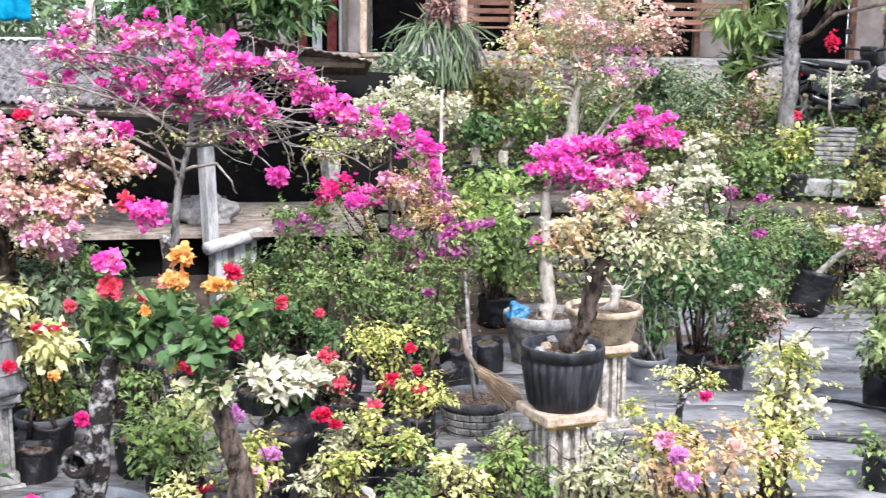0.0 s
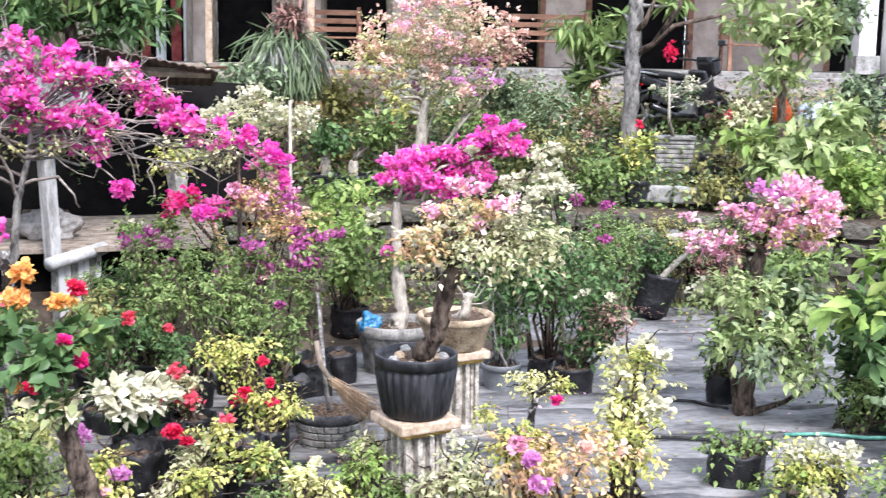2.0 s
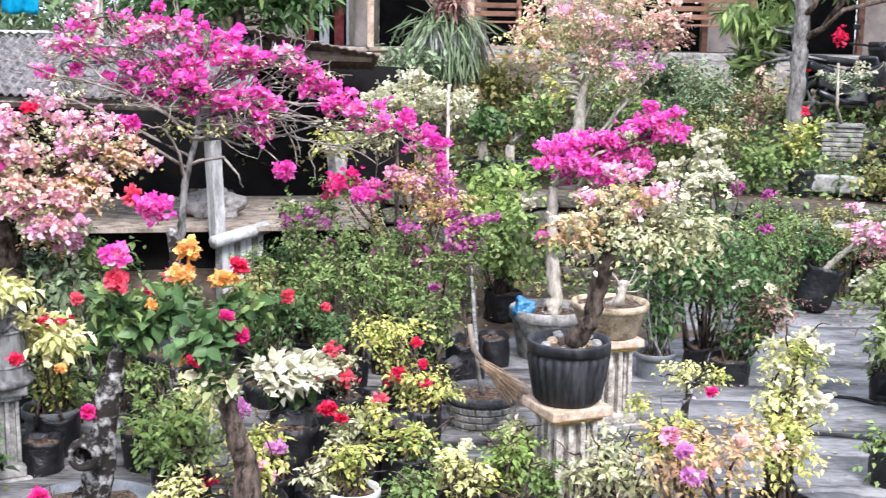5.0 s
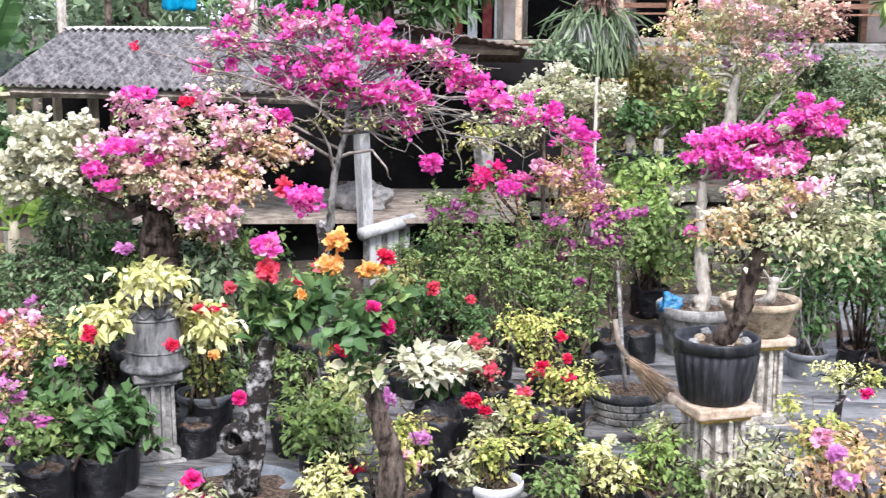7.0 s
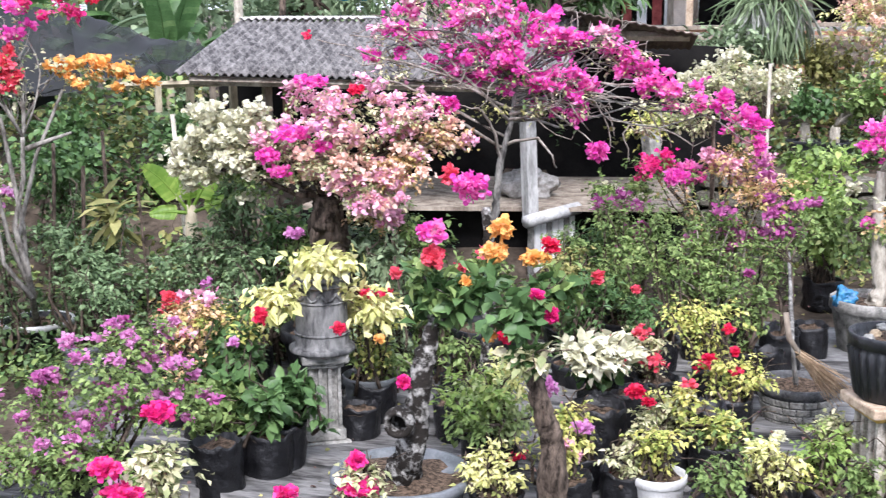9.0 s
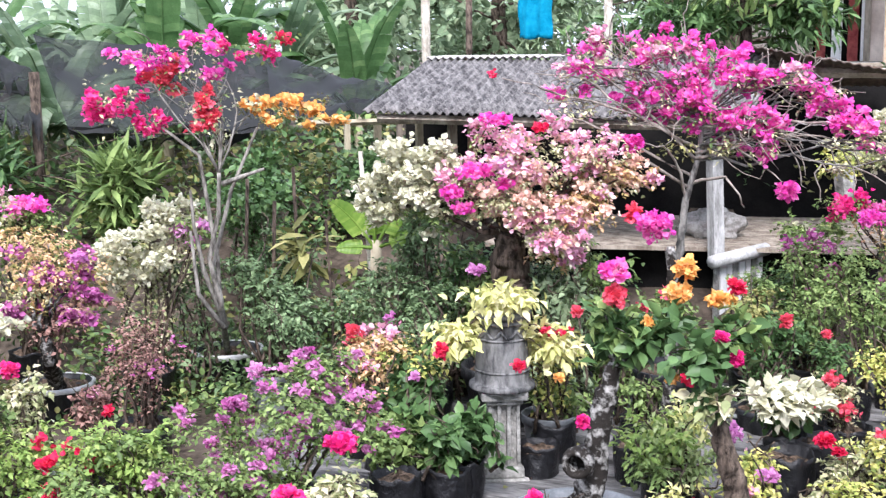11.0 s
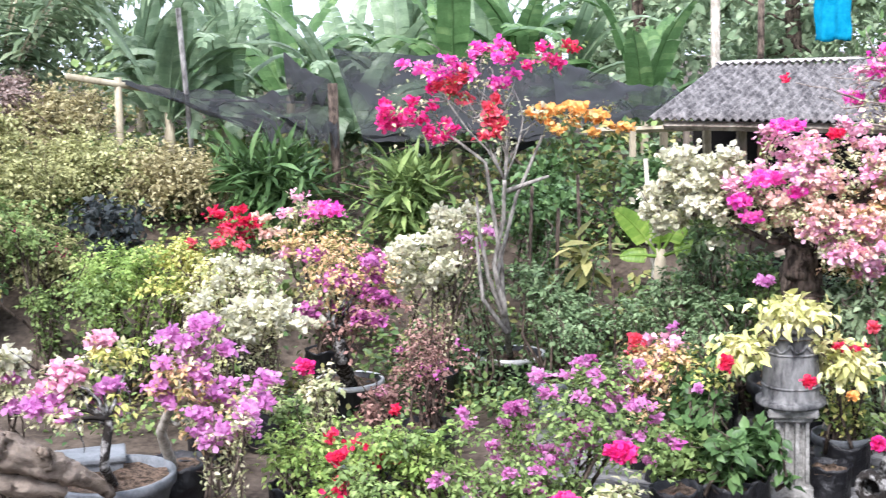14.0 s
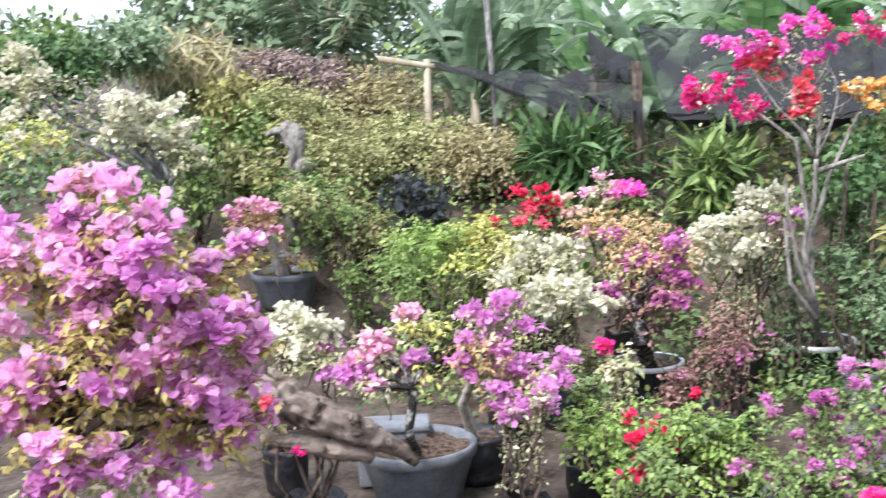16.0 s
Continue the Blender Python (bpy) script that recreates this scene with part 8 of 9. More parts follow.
bar2 = thing("bamboo_bar", (-9.63, 9.46, 2.35), "pale bar holding the net up", "pole", "net poles")
tube_part("shaft", [np.array((-9.89, 9.05, 2.39)) - np.array((-9.63, 9.46, 2.35)), np.array((-8.94, 9.98, 2.31)) - np.array((-9.63, 9.46, 2.35))], 0.014, BARK_GREY, bar2)

# blue towel on a line
tw = np.array((-4.26, 12.28, 3.15))
towel = thing("towel", tw, "turquoise blue towel hanging over a line", "towel")
vs, fs = [], []
for side in (0, 1):
    for j in range(13):
        for i in range(13):
            u, v = i / 12 - 0.5, j / 12
            vs.append((u * 0.36 + 0.01 * math.sin(9 * v), 0.03 * math.sin(14 * u + 2 * v) - 0.02 * side, 0.25 - 0.6 * v + 0.012 * math.sin(11 * u) * v))
for j in range(12):
    for i in range(12):
        k = j * 13 + i
        fs.append((k, k + 1, k + 14, k + 13))
        fs.append((169 + k + 13, 169 + k + 14, 169 + k + 1, 169 + k))
for e in range(12):
    fs += [(e + 1, e, 169 + e, 170 + e), (156 + e, 157 + e, 326 + e, 325 + e), (e * 13, e * 13 + 13, 182 + e * 13, 169 + e * 13), (e * 13 + 25, e * 13 + 12, 181 + e * 13, 194 + e * 13)]
mesh_ob("cloth", vs, fs, [TOWEL], towel, smooth=True)
line = thing("washing_line", tw + (0, 0, 0.25), "thin washing line behind the hut", "line")
tube_part("cord", [(-2.2, 0.2, 0.05), (0, 0, 0.0), (2.2, 0.2, 0.05)], 0.006, BARK_PALE, line)

# ---- trees behind ----
def big_tree(place, label, h, blobs, material, size, trunk_r=0.12, shape=LEAF, droop=0.2, per=12, bark=None):
    c = crown()
    for dx, dy, dz, rx, rz in blobs:
        c.blob(place[0] + dx, place[1] + dy, place[2] + dz, rx, rz, material, None, size=size, per=per, shape=shape, droop=droop)
    b = np.array(place)
    plant("tree", place, label, "tree", trunk=[(b + (0.05, 0, h * 0.4), trunk_r), (b + (0, 0, h * 0.75), trunk_r * 0.7)], crown=c, limbs=12, bark=bark)


big_tree(on((-3.18, 17.21, 2.70)), "dark narrow-leaved tree behind the hut", 3.0, [(-0.8, 0, 1.4, 1.1, 0.6), (0.6, 0, 1.3, 1.0, 0.5), (0, 0, 2.3, 1.6, 0.9), (-1.8, 0.3, 1.5, 0.9, 0.6)], DEEP, 0.2, shape=SLIM)
c = crown()
c.blob(-3.15, 14.26, 2.98, 0.87, 0.23, DEEP, None, size=0.2, per=12, clumps=36, shape=SLIM)
c.blob(-1.92, 14.68, 3.02, 0.64, 0.20, DEEP, None, size=0.2, per=12, clumps=28, shape=SLIM)
c.blob(-2.55, 14.58, 3.47, 1.43, 0.41, GREEN, None, size=0.2, per=12, clumps=50, shape=SLIM)
plant("tree", on((-2.44, 14.60, 2.57)), "dark narrow-leaved tree leaning over the hut", "tree", trunk=[((-2.50, 14.59, 2.83), 0.07), ((-2.56, 14.58, 3.34), 0.05)], crown=c, limbs=14)
big_tree(on((-4.19, 17.51, 3.06)), "grey-green narrow-leaved tree behind the hut", 3.0, [(0, 0, 0.9, 1.3, 0.7), (0.4, 0, 1.8, 1.4, 0.9), (-1.2, 0.4, 1.2, 1.0, 0.9)], GREY, 0.2, shape=SLIM)
big_tree(on((-7.14, 18.68, 3.15)), "light green garden tree", 3.2, [(0, 0, 0.7, 1.4, 0.8), (0.3, 0, 2.0, 1.8, 1.1), (-1.4, 0.3, 1.4, 1.2, 1.0)], FAR, 0.16)
big_tree(on((-8.80, 16.84, 3.16)), "leafy light green tree", 3.2, [(0, 0, 1.4, 1.2, 0.8), (0.8, 0, 2.2, 1.4, 1.0), (-1.0, 0.4, 1.5, 1.2, 0.6)], FAR, 0.16)


def banana_big(p, h, seed, label, material=BANANA):
    q = np.random.default_rng(seed)
    # a fan of few long blades: some steep, the older ones hanging
    leaves = [(q.uniform(0, 360), q.uniform(64, 84), q.uniform(1.3, 2.0), q.uniform(0.30, 0.44)) for _ in range(5)] + [(q.uniform(0, 360), q.uniform(25, 64), q.uniform(1.3, 2.1), q.uniform(0.28, 0.42)) for _ in range(7)]
    return banana(on(p), leaves, label, h + 0.40, torn=0.6, material=material)


banana_big((-13.55, 12.59, 3.07), 0.7, 1, "tall banana plant with torn leaves")
banana_big((-14.37, 14.62, 3.10), 0.9, 2, "tall banana plant with arching leaves")
banana_big((-12.76, 14.75, 3.07), 0.6, 3, "banana plant with broad drooping leaves")
banana_big((-11.05, 14.21, 3.03), 0.7, 4, "banana plant with pale green leaves")
banana_big((-11.27, 16.52, 3.05), 0.9, 5, "tall banana plant behind the net")
banana_big((-8.68, 14.62, 2.98), 0.4, 6, "banana plant with yellow-green leaves", BANANA)
banana_big((-7.25, 14.04, 2.80), 0.2, 7, "dark green banana plant beside the hut roof", BANANA_DARK)
banana_big((-13.43, 12.72, 3.09), 0.7, 8, "banana plant with torn pale leaves")
for k, (az, d, h) in enumerate(((36, 15.2, 0.9), (38.5, 16.6, 0.6), (41, 14.6, 0.3), (43.5, 16.0, 0.8), (46.5, 15.0, 0.5), (49, 14.4, 0.7), (33, 16.2, 1.0))):
    banana_big((-d * math.sin(radians(az)), d * math.cos(radians(az)), 0), h, 60 + k, "banana plant in the grove behind the net", BANANA if k % 3 else BANANA_DARK)
banana_big((-13.45, 11.20, 2.97), 0.5, 9, "young banana plant behind the hedge")

# palm
palm_at = on((-13.10, 8.80, 2.75))
palm = thing("palm", palm_at, "palm with long drooping grey-green fronds", "palm")
vs, fs = [], []
tube_into(vs, fs, [(0, 0, 0), (0, 0, 0.5), (0, 0, 1.0)], [0.24, 0.2, 0.12], 12, 0.3)
mesh_ob("trunk", vs, fs, [DRIFT], palm, smooth=True)
q = np.random.default_rng(21)
for k in range(16):
    a, e = q.uniform(0, 2 * math.pi), q.uniform(0.95, 1.5)
    p = np.array((0.0, 0.0, 0.95))
    pos, outs, sp = [], [], [p.copy()]
    for i in range(22):
        ee = e - 1.7 * (i / 22) ** 2.0
        d = np.array((math.cos(a) * math.cos(ee), math.sin(a) * math.cos(ee), math.sin(ee)))
        p = p + d * 0.15
        sp.append(p.copy())
        side = np.array((-math.sin(a), math.cos(a), 0))
        for s in (-1, 1):
            for _ in range(2):
                pos.append(p + d * q.uniform(0, 0.1))
                outs.append(side * s * 1.0 + d * 0.7 - np.array((0, 0, 0.5)))
    v, f = scatter(q, np.array(pos), np.array(outs), 0.42, SLIM * (0.6, 1, 1), 0.2, 0.12)
    fv, ff = [], []
    tube_into(fv, ff, sp[::3], np.linspace(0.02, 0.005, len(sp[::3])), 4)
    leaf_ob = fast_mesh("frond", v, f, [FAR], np.zeros(len(f)), palm)
    mesh_ob("rib", fv, ff, [BAMBOO], leaf_ob)

# reddish hedge and far woods
c = crown()
c.blob(-12.35, 7.60, 2.62, 0.62, 0.30, DRYPINK, None, size=0.064, clumps=150)
c.blob(-12.04, 8.08, 2.50, 0.55, 0.24, DRYPINK, None, size=0.064, clumps=110)
c.blob(-12.80, 6.81, 2.80, 0.85, 0.36, BRONZE, None, size=0.30, per=8, clumps=70, shape=SLIM * (0.35, 1, 1), droop=0.7)
c.blob(-12.54, 5.05, 2.72, 0.75, 0.34, DEEP, None, size=0.08, clumps=110)
c.blob(-12.60, 6.00, 2.92, 0.60, 0.30, FAR, None, size=0.08, clumps=90)
c.blob(-15.17, 6.50, 2.90, 0.91, 0.45, GREEN, None, size=0.10)
plant("hedge", on((-12.40, 7.60, 2.06)), "faded pinkish-brown leaved hedge in front of trees", "hedge", crown=c, stems=12)
woods = tagged(new("far_woods"), "distant mixed green trees", "trees", kind="stuff")
c = Crown(999)
wr = np.random.default_rng(31)
for k in range(46):
    az = radians(wr.uniform(-40, 88))
    d = wr.uniform(27, 40)
    gap = 36.5 < math.degrees(az) < 48
    z = 2.3 + wr.uniform(0.3, 1.3) * (0.15 if gap else 1.0)
    c.blob(-d * math.sin(az), d * math.cos(az), z, wr.uniform(1.6, 2.8), wr.uniform(0.9, 1.4) * (0.6 if gap else 1.2), FAR if k % 3 else GREEN, None, clumps=70, per=14, size=0.26)
for k in range(30):
    az = radians(wr.uniform(-40, 88))
    if 36.5 < math.degrees(az) < 48:
        continue
    d = wr.uniform(28, 42)
    c.blob(-d * math.sin(az), d * math.cos(az), wr.uniform(4.2, 6.5), wr.uniform(2.0, 3.2), wr.uniform(1.2, 2.0), FAR, None, clumps=70, per=14, size=0.28)
c.build(woods, np.zeros(3))

# ---- more shrubs filling the rows ----
def bush(x, y, z, rx, rz, leaf, label, flower=None, share=0.08, pot="bag", size=0.05, name="shrub", category="shrub", shape=LEAF, clumps=None):
    """A one-crowned shrub standing under its crown, in a grow bag or in the soil."""
    c = crown()
    if clumps is None:
        k = 0.55 if pot else 0.8
        clumps = int(max(6, k * 2.6 * (rx + 0.05) * (rz + 0.05) / (size * size * 2.9)))
    c.blob(x, y, z, rx, rz, leaf, flower, share, size=size, shape=shape, clumps=clumps, tight=0.75 if pot else 1.0)
    base = on((x, y, 0))
    room = z - rz * 0.8 - base[2]
    return plant(name, base, label, category, pot=("bag", 0.14, min(0.3, max(0.16, room)), BAG) if pot else None, crown=c, stems=4, limbs=6)


c = crown()
c.blob(-9.01, 5.78, 1.53, 0.25, 0.20, SAGE, None, size=0.055)
c.blob(-8.91, 6.11, 1.35, 0.30, 0.17, GREEN, None, size=0.055)
plant("shrub", on((-8.88, 6.32, 1.07)), "olive shrub at the foot of the gnarled stump", "shrub", crown=c, stems=1, limbs=4, bare=True)
bush(-8.69, 6.07, 0.87, 0.17, 0.15, GREEN, "leafy green shrub beside the grey trough", PINK, 0.03, pot="", size=0.05)
bush(-13.22, 7.10, 2.51, 0.79, 0.38, GREY, "grey-green feathery shrub at the back", None, pot="", size=0.10, shape=SLIM, clumps=90)
bush(-11.77, 6.81, 2.30, 0.50, 0.34, OLIVE, "olive shrub at the back of the bed", None, pot="", size=0.09, shape=LONG, clumps=60)
bush(-10.77, 5.73, 2.02, 0.45, 0.25, GREEN, "leafy green shrub at the back of the bed", None, pot="", size=0.07)
bush(-0.67, 6.37, 0.34, 0.17, 0.11, CREAM, "cream variegated seedling in a black bag")
bush(0.41, 6.89, 0.44, 0.15, 0.08, CREAM, "pale variegated seedling in a black bag", CORAL, 0.06)
bush(0.49, 5.88, 0.54, 0.10, 0.12, GREEN, "small green seedling in front of the pedestal")
bush(0.71, 5.66, 0.67, 0.12, 0.12, CREAM, "pale seedling in front of the pedestal", WHITE, 0.06)
bush(0.97, 5.72, 0.58, 0.13, 0.08, CREAM, "pale variegated seedling in a black bag")
bush(-2.45, 7.41, 0.76, 0.22, 0.15, YELLOW, "yellow-leaved shrub in a black bag", ORANGE, 0.05)
bush(-2.81, 8.34, 1.11, 0.25, 0.18, TEAL, "green shrub under the pink tree")
bush(-2.65, 8.60, 1.19, 0.23, 0.17, GREEN, "green shrub in front of the hut", None)
bush(-1.47, 9.18, 0.93, 0.20, 0.17, GREEN, "green shrub below the rail", RED, 0.06)
bush(-0.73, 8.97, 0.98, 0.31, 0.19, GREEN, "leafy green shrub in the thicket", PURPLE, 0.06)
bush(-0.09, 8.80, 0.69, 0.23, 0.14, GREEN, "green shrub behind the yellow plants")
bush(-4.00, 8.28, 1.04, 0.32, 0.24, TEAL, "green shrub beside the young banana")
bush(-3.40, 7.46, 0.80, 0.25, 0.15, TEAL, "green shrub behind the pedestal", PINK, 0.05)
bush(-3.36, 6.82, 0.81, 0.22, 0.14, PEACH, "peach-tipped shrub in a black bag", PINK, 0.2)
bush(-2.74, 6.33, 0.54, 0.18, 0.13, DEEP, "dark-leaved plant in a black grow bag", size=0.075)
bush(-3.02, 6.43, 0.53, 0.15, 0.14, DEEP, "dark-leaved plant in a black grow bag", size=0.07)
bush(-3.06, 6.29, 0.45, 0.20, 0.15, GREEN, "green plant in a black grow bag", size=0.065)
bush(-3.58, 8.04, 0.89, 0.27, 0.19, TEAL, "green shrub behind the urn")
bush(-3.65, 7.01, 0.74, 0.22, 0.13, PEACH, "peach and coral shrub in a bag", CORAL, 0.15)
bush(-4.32, 7.43, 0.82, 0.30, 0.18, TEAL, "blue-green shrub between pots")
bush(-5.24, 8.75, 1.05, 0.33, 0.26, DEEP, "dark shrub below the hut", None, pot="")
bush(-5.90, 9.28, 1.28, 0.38, 0.30, DEEP, "dark shrub under the net", None, pot="", size=0.06, clumps=40)
bush(-4.44, 9.62, 1.26, 0.29, 0.27, DEEP, "dark shrub beside the hut", None, pot="")
bush(-5.53, 7.85, 0.94, 0.27, 0.20, TEAL, "green shrub behind the bare limbs", None, pot="")
bush(-6.25, 5.61, 1.12, 0.23, 0.16, CREAM, "cream-leaved shrub in a bag", WHITE, 0.2)
bush(-6.76, 6.24, 1.21, 0.28, 0.17, LEMON, "yellow-green shrub in a bag")
bush(-9.83, 6.88, 1.15, 0.55, 0.28, GREEN, "wide green shrub in the back bed", HOT, 0.02, pot="")
bush(-8.18, 6.43, 1.08, 0.48, 0.27, BRIGHT, "bright green shrub in the back bed", None, pot="")
bush(-10.28, 6.93, 1.67, 0.57, 0.34, SAGE, "olive shrub in the hedge row", None, pot="", size=0.062, clumps=110)
bush(-9.81, 8.53, 1.64, 0.60, 0.39, BRONZE, "brownish olive shrub in the hedge row", None, pot="", size=0.062, clumps=120)
bush(-7.66, 6.73, 1.21, 0.35, 0.21, YELLOW, "yellow-green shrub in the back bed", None, pot="")
bush(-10.94, 7.02, 2.15, 0.54, 0.42, SAGE, "tall olive shrub in the hedge row", None, pot="", size=0.062, clumps=120)
bush(-11.55, 8.59, 2.29, 0.73, 0.40, BRONZE, "tall brownish shrub behind the hedge", None, pot="", size=0.064, clumps=130)
bush(-6.50, 3.94, 1.09, 0.23, 0.09, CREAM, "white-flowered shrub in a bag", WHITE, 0.7)
bush(-4.71, 4.34, 0.82, 0.24, 0.14, CREAM, "dull cream and lilac shrub in a bag", LILAC, 0.3, size=0.038)
bush(-4.87, 5.03, 0.75, 0.18, 0.12, GREEN, "green shrub in a black bag")
bush(-3.96, 4.51, 0.63, 0.26, 0.10, GREEN, "green shrub with red flowers in a bag", RED, 0.2)
bush(-4.73, 5.69, 0.68, 0.21, 0.14, MAROON, "maroon-leaved shrub in a bag", PINK, 0.1)
bush(6.55, 13.05, 1.30, 0.60, 0.47, GREEN, "green shrub on the terrace", None, pot="", size=0.09)
bush(5.88, 12.48, 1.37, 0.48, 0.35, BRIGHT, "bright green broad-leaved shrub on the terrace", None, pot="", size=0.10)
bush(7.23, 13.60, 1.61, 0.35, 0.25, OLIVE, "olive shrub on the terrace", None, pot="", size=0.08)
bush(6.86, 14.46, 2.21, 0.33, 0.33, GREY, "grey-green shrub in front of the column", None, pot="", size=0.08)
bush(4.76, 13.06, 1.24, 0.42, 0.22, OLIVE, "mossy olive shrub on the wall top", None, pot="", size=0.06)
bush(3.98, 12.38, 0.84, 0.45, 0.27, OLIVE, "dull olive weeds against the stone wall", None, pot="", size=0.05)
bush(3.62, 12.05, 0.72, 0.40, 0.26, DEEP, "dark green weeds against the stone wall", None, pot="", size=0.055)
bush(4.35, 12.25, 0.74, 0.36, 0.24, MAROON, "reddish brown weeds against the stone wall", None, pot="", size=0.05)
bush(3.14, 11.99, 0.85, 0.34, 0.26, GREEN, "green weeds against the stone wall", None, pot="", size=0.05)
bush(3.95, 8.09, 0.37, 0.36, 0.15, GREEN, "grassy clump beside the path", None, pot="", size=0.06)
bush(4.04, 7.36, 0.45, 0.28, 0.18, GREY, "feathery grey-green plant beside the path", None, pot="", size=0.07)
bush(-0.57, 14.19, 2.29, 0.49, 0.36, GREY, "grey-green shrub below the house", None, pot="", size=0.08)
bush(0.55, 14.79, 2.15, 0.44, 0.27, OLIVE, "olive shrub below the house", None, pot="", size=0.08)
bush(2.15, 13.73, 1.84, 0.38, 0.29, GREEN, "green shrub on the terrace", PINK, 0.03, pot="", size=0.06)
bush(2.53, 14.99, 2.17, 0.42, 0.28, GREY, "grey-green shrub below the veranda", None, pot="", size=0.07)

bush(-1.53, 6.73, 0.55, 0.20, 0.12, BRIGHT, "light green feathery seedling in a bag")
bush(-1.96, 7.76, 0.48, 0.21, 0.11, GREEN, "green seedling in a black bag", RED, 0.05)
bush(-0.23, 6.80, 0.42, 0.18, 0.11, YELLOW, "yellow-green seedling in a black bag", CORAL, 0.05)
bush(-0.14, 6.00, 0.43, 0.18, 0.09, GREEN, "green seedling in a black bag")
bush(-1.30, 5.98, 0.34, 0.22, 0.15, LEMON, "lime-green seedling with few red heads in a black bag", RED, 0.04)
bush(-0.97, 6.10, 0.52, 0.16, 0.14, YELLOW, "yellow variegated seedling with pink heads in a black bag", PINK, 0.10)
bush(-8.52, 4.10, 1.72, 0.34, 0.26, GREEN, "leafy green shrub in front of the white-flowered tree", None, pot="", size=0.055)
bush(0.07, 6.10, 0.48, 0.18, 0.12, LEMON, "bright yellow-leaved seedling in a black bag", None)
bush(-4.02, 5.23, 0.56, 0.25, 0.19, BRIGHT, "bright green mounded plant in a bag", None, size=0.055)
bush(-4.16, 7.98, 0.85, 0.34, 0.19, TEAL, "green shrub around the stake", None)
bush(-4.96, 8.22, 0.85, 0.34, 0.22, TEAL, "green shrub behind the lilac plant", None, pot="")
bush(-3.47, 7.65, 0.72, 0.22, 0.16, TEAL, "green shrub beside the urn plant in a black bag", None)
bush(-2.60, 9.03, 0.99, 0.24, 0.18, DEEP, "dark green shrub below the hut floor", None, pot="")
bush(-1.10, 9.84, 0.83, 0.35, 0.21, GREEN, "green shrub below the rail pipe", PURPLE, 0.06)
bush(-1.28, 8.71, 0.70, 0.25, 0.19, DEEP, "dark green shrub with orange flowers", CORAL, 0.06)
bush(-0.46, 9.39, 0.82, 0.31, 0.20, GREEN, "leafy green shrub in the thicket", PURPLE, 0.08)

# hoses lying on the mats
def hose(pts, material, label):
    h = thing("hose", (0, 0, 0.075), label, "hose")
    tube_part("hose_run", [(p[0], p[1], 0.0) for p in pts], 0.014, material, h)


hose([(3.41, 7.99, 0.07), (3.71, 7.99, 0.07), (3.96, 7.88, 0.07), (4.45, 7.86, 0.07), (4.87, 7.60, 0.07)], HOSE, "green garden hose lying on the mats")
hose([(2.37, 8.91, 0.07), (2.74, 8.93, 0.07), (3.03, 8.84, 0.07), (3.23, 8.63, 0.07)], RUBBER, "black garden hose lying on the mats")
hose([(2.38, 8.00, 0.07), (2.66, 7.97, 0.07), (2.92, 7.89, 0.07)], RUBBER, "black hose end on the mats")
hose([(-2.25, 8.72, 0.07), (-1.91, 8.78, 0.07), (-1.47, 8.67, 0.07)], HOSE_WHITE, "white hose lying on the mats")

# ---- undergrowth on the bank and the terrace ----
def undergrowth(label, az0, az1, d0, d1, n, tall, mats, size, seed):
    q = np.random.default_rng(seed)
    az, dd = np.radians(q.uniform(az0, az1, n)), q.uniform(d0, d1, n)
    x, y = -dd * np.sin(az), dd * np.cos(az)
    u = Crown(seed)
    for k, m in enumerate(mats):
        pick = range(k, n, len(mats))
        for i in pick:
            if fl[0] - 1.3 < x[i] < fr[0] + 0.9 and fl[1] - 0.25 < y[i] < fl[1] + 2.5:
                continue
            if dd[i] < 11.4 and 54 < math.degrees(az[i]) < 62:
                continue
            h = tall * q.uniform(0.3, 1.0)
            g = ground_z(x[i], y[i])
            cnt = 26
            p = np.array((x[i], y[i], g)) + np.column_stack((q.normal(0, 0.16, cnt), q.normal(0, 0.16, cnt), q.uniform(0.0, h, cnt)))
            u.put("foliage", p, np.column_stack((q.normal(0, 0.5, cnt), q.normal(0, 0.5, cnt), np.full(cnt, 0.5))), size, m)
    o = tagged(new("undergrowth"), label, "undergrowth", kind="stuff")
    u.build(o, np.zeros(3))


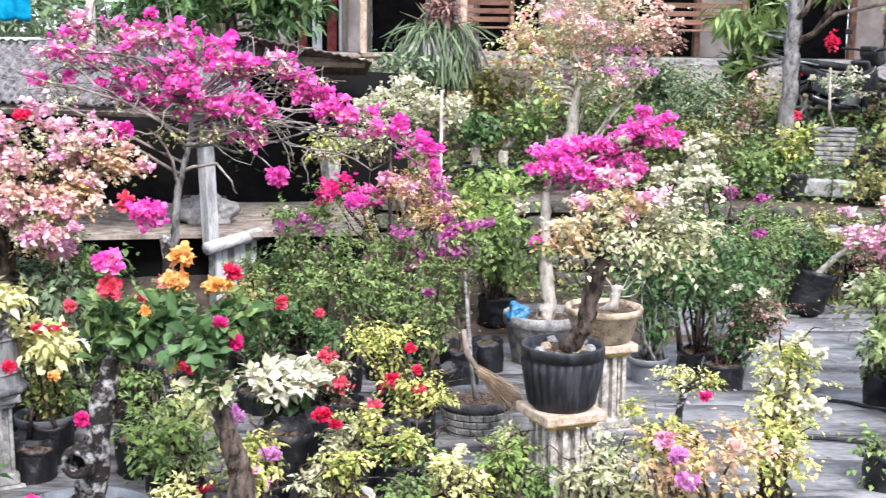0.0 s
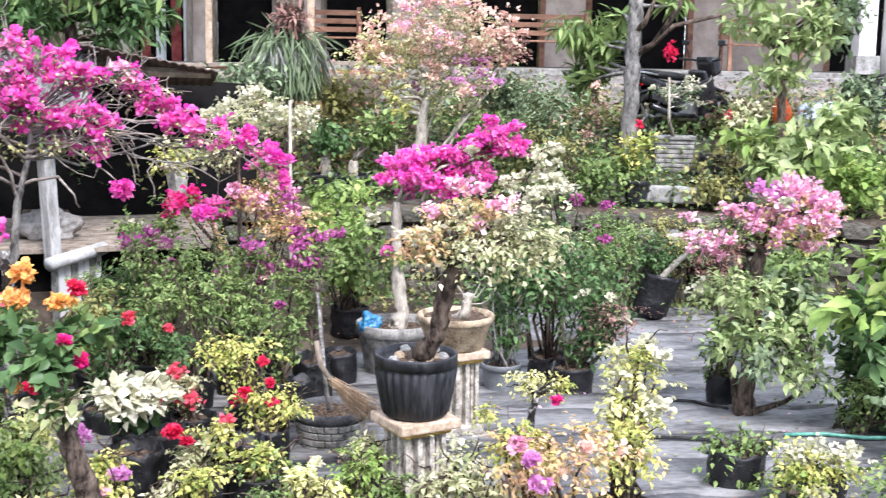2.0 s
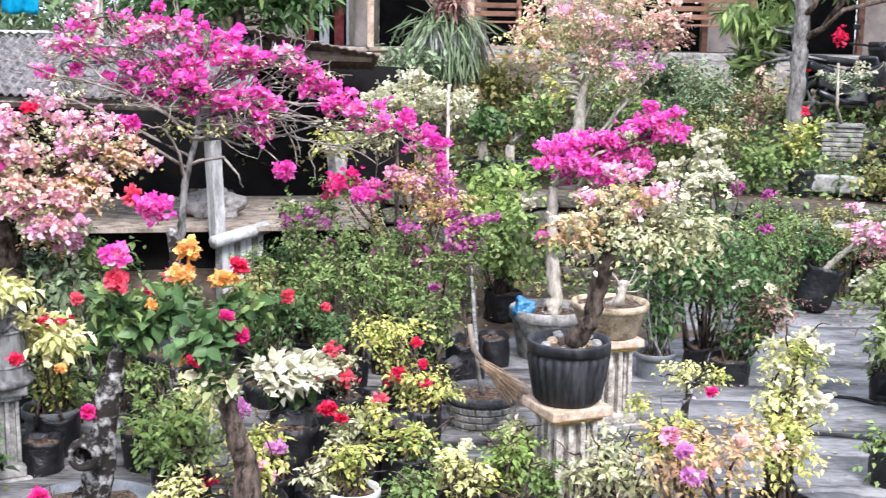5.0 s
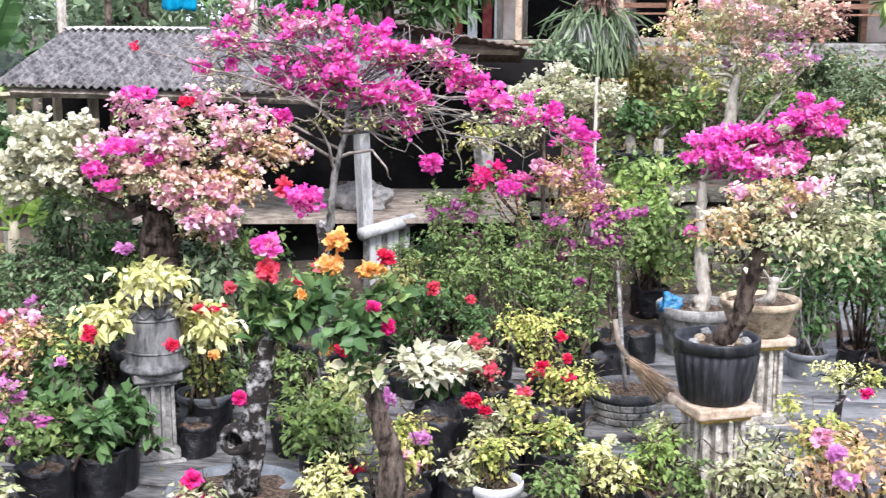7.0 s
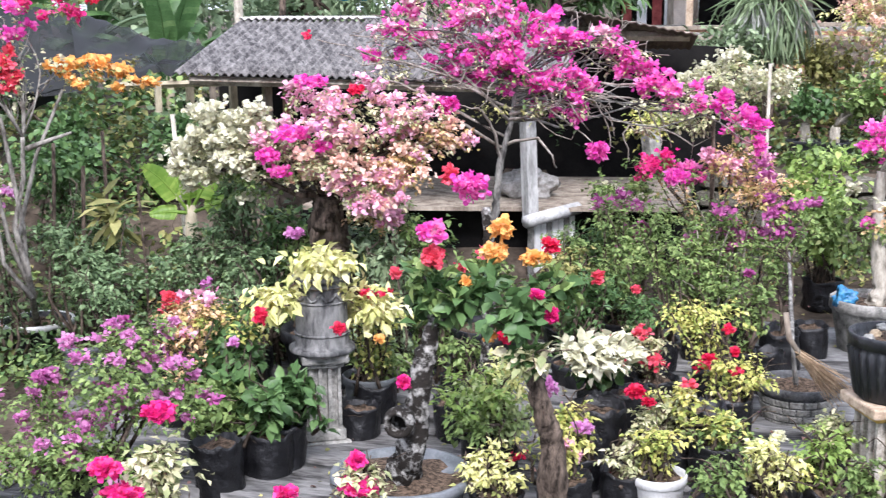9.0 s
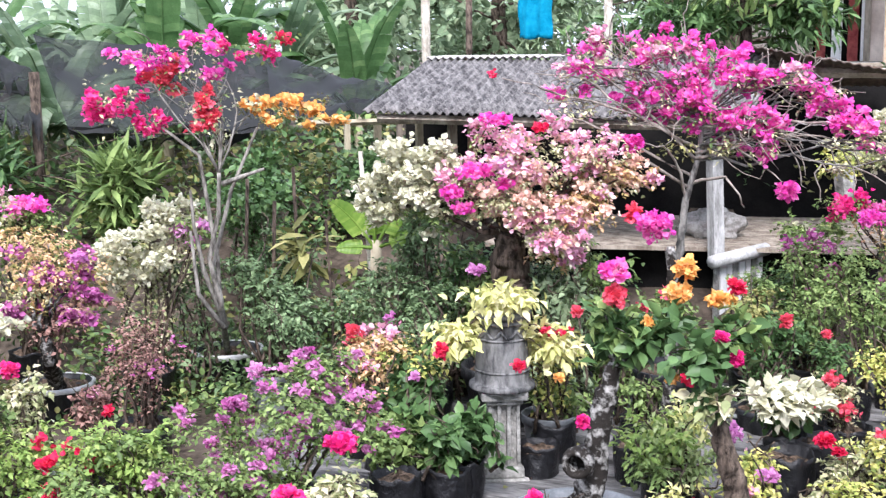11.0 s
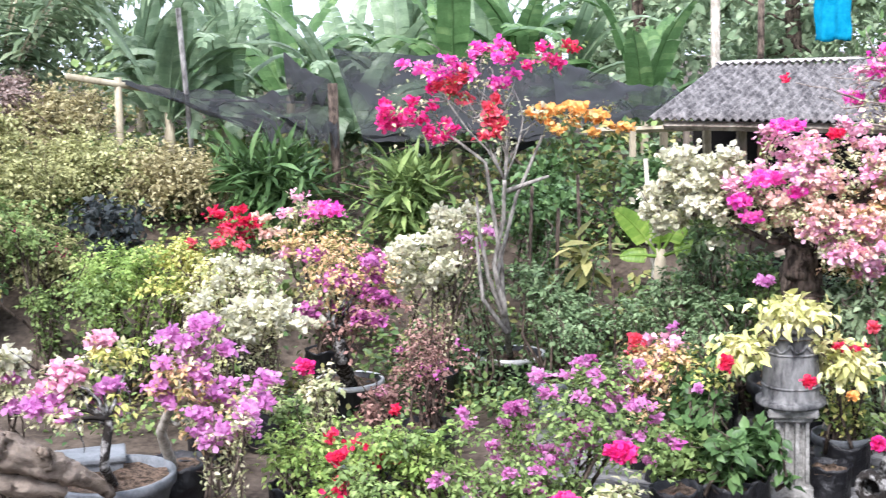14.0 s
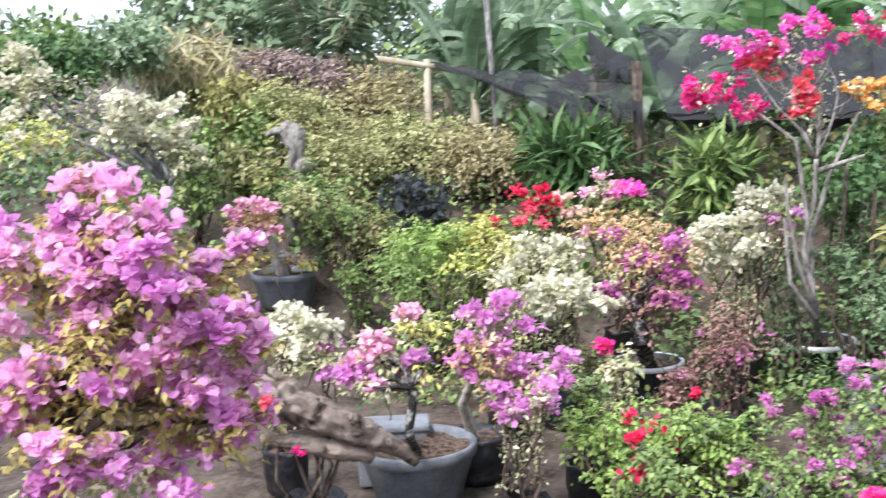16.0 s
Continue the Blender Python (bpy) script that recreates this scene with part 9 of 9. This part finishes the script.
undergrowth("tangled green weeds on the bank", 4, 66, 10.0, 13.4, 420, 0.55, [DEEP, GREEN, OLIVE, GREEN], 0.075, 51)
undergrowth("rough mixed growth behind the bank", 24, 72, 13.4, 19.0, 460, 0.9, [GREEN, DEEP, OLIVE, FAR], 0.10, 52)
undergrowth("weeds along the terrace", -32, 5, 13.7, 17.0, 760, 0.40, [GREEN, OLIVE, DEEP, GREY], 0.07, 53)
undergrowth("brownish weeds in front of the paving", -26, -8, 16.3, 17.6, 240, 0.62, [MAROON, OLIVE, GREEN, BRONZE], 0.07, 58)
undergrowth("low weeds at the foot of the stone wall", -32, 6, 12.5, 13.4, 130, 0.45, [DEEP, GREEN, OLIVE], 0.06, 54)
undergrowth("shrubbery between hut and house", -12, 12, 13.8, 18.4, 260, 0.6, [GREEN, OLIVE, GREY, MAROON], 0.075, 55)
undergrowth("dark leafy weeds on the foot of the bank", 11, 40, 9.1, 10.6, 240, 0.45, [DEEP, TEAL, GREEN], 0.06, 57)
undergrowth("low leafy growth between the pots", 24, 62, 9.2, 10.2, 110, 0.25, [GREEN, OLIVE, DEEP], 0.055, 56)

# ---- fallen leaves and petals on the mats ----
q = np.random.default_rng(77)
n = 1500
p = np.column_stack((q.uniform(-4.5, 6.0, n), q.uniform(5.0, 12.0, n), np.full(n, 0.066)))
litter = Crown(78)
litter.parts["foliage"].append((*scatter(q, p[:900], np.column_stack((q.normal(0, 1, (900, 2)), np.zeros(900))), 0.035, droop=0.0, spread=0.05), OLIVE))
litter.parts["foliage"].append((*scatter(q, p[900:1350], np.column_stack((q.normal(0, 1, (450, 2)), np.zeros(450))), 0.035, droop=0.0, spread=0.05), MAROON))
litter.parts["foliage"].append((*scatter(q, p[1350:], np.column_stack((q.normal(0, 1, (150, 2)), np.zeros(150))), 0.03, shape=BRACT, droop=0.0, spread=0.05), PINK))
fallen = tagged(new("fallen_leaves"), "dry fallen leaves and petals on the mats", "fallen leaves", kind="stuff")
litter.build(fallen, np.zeros(3))
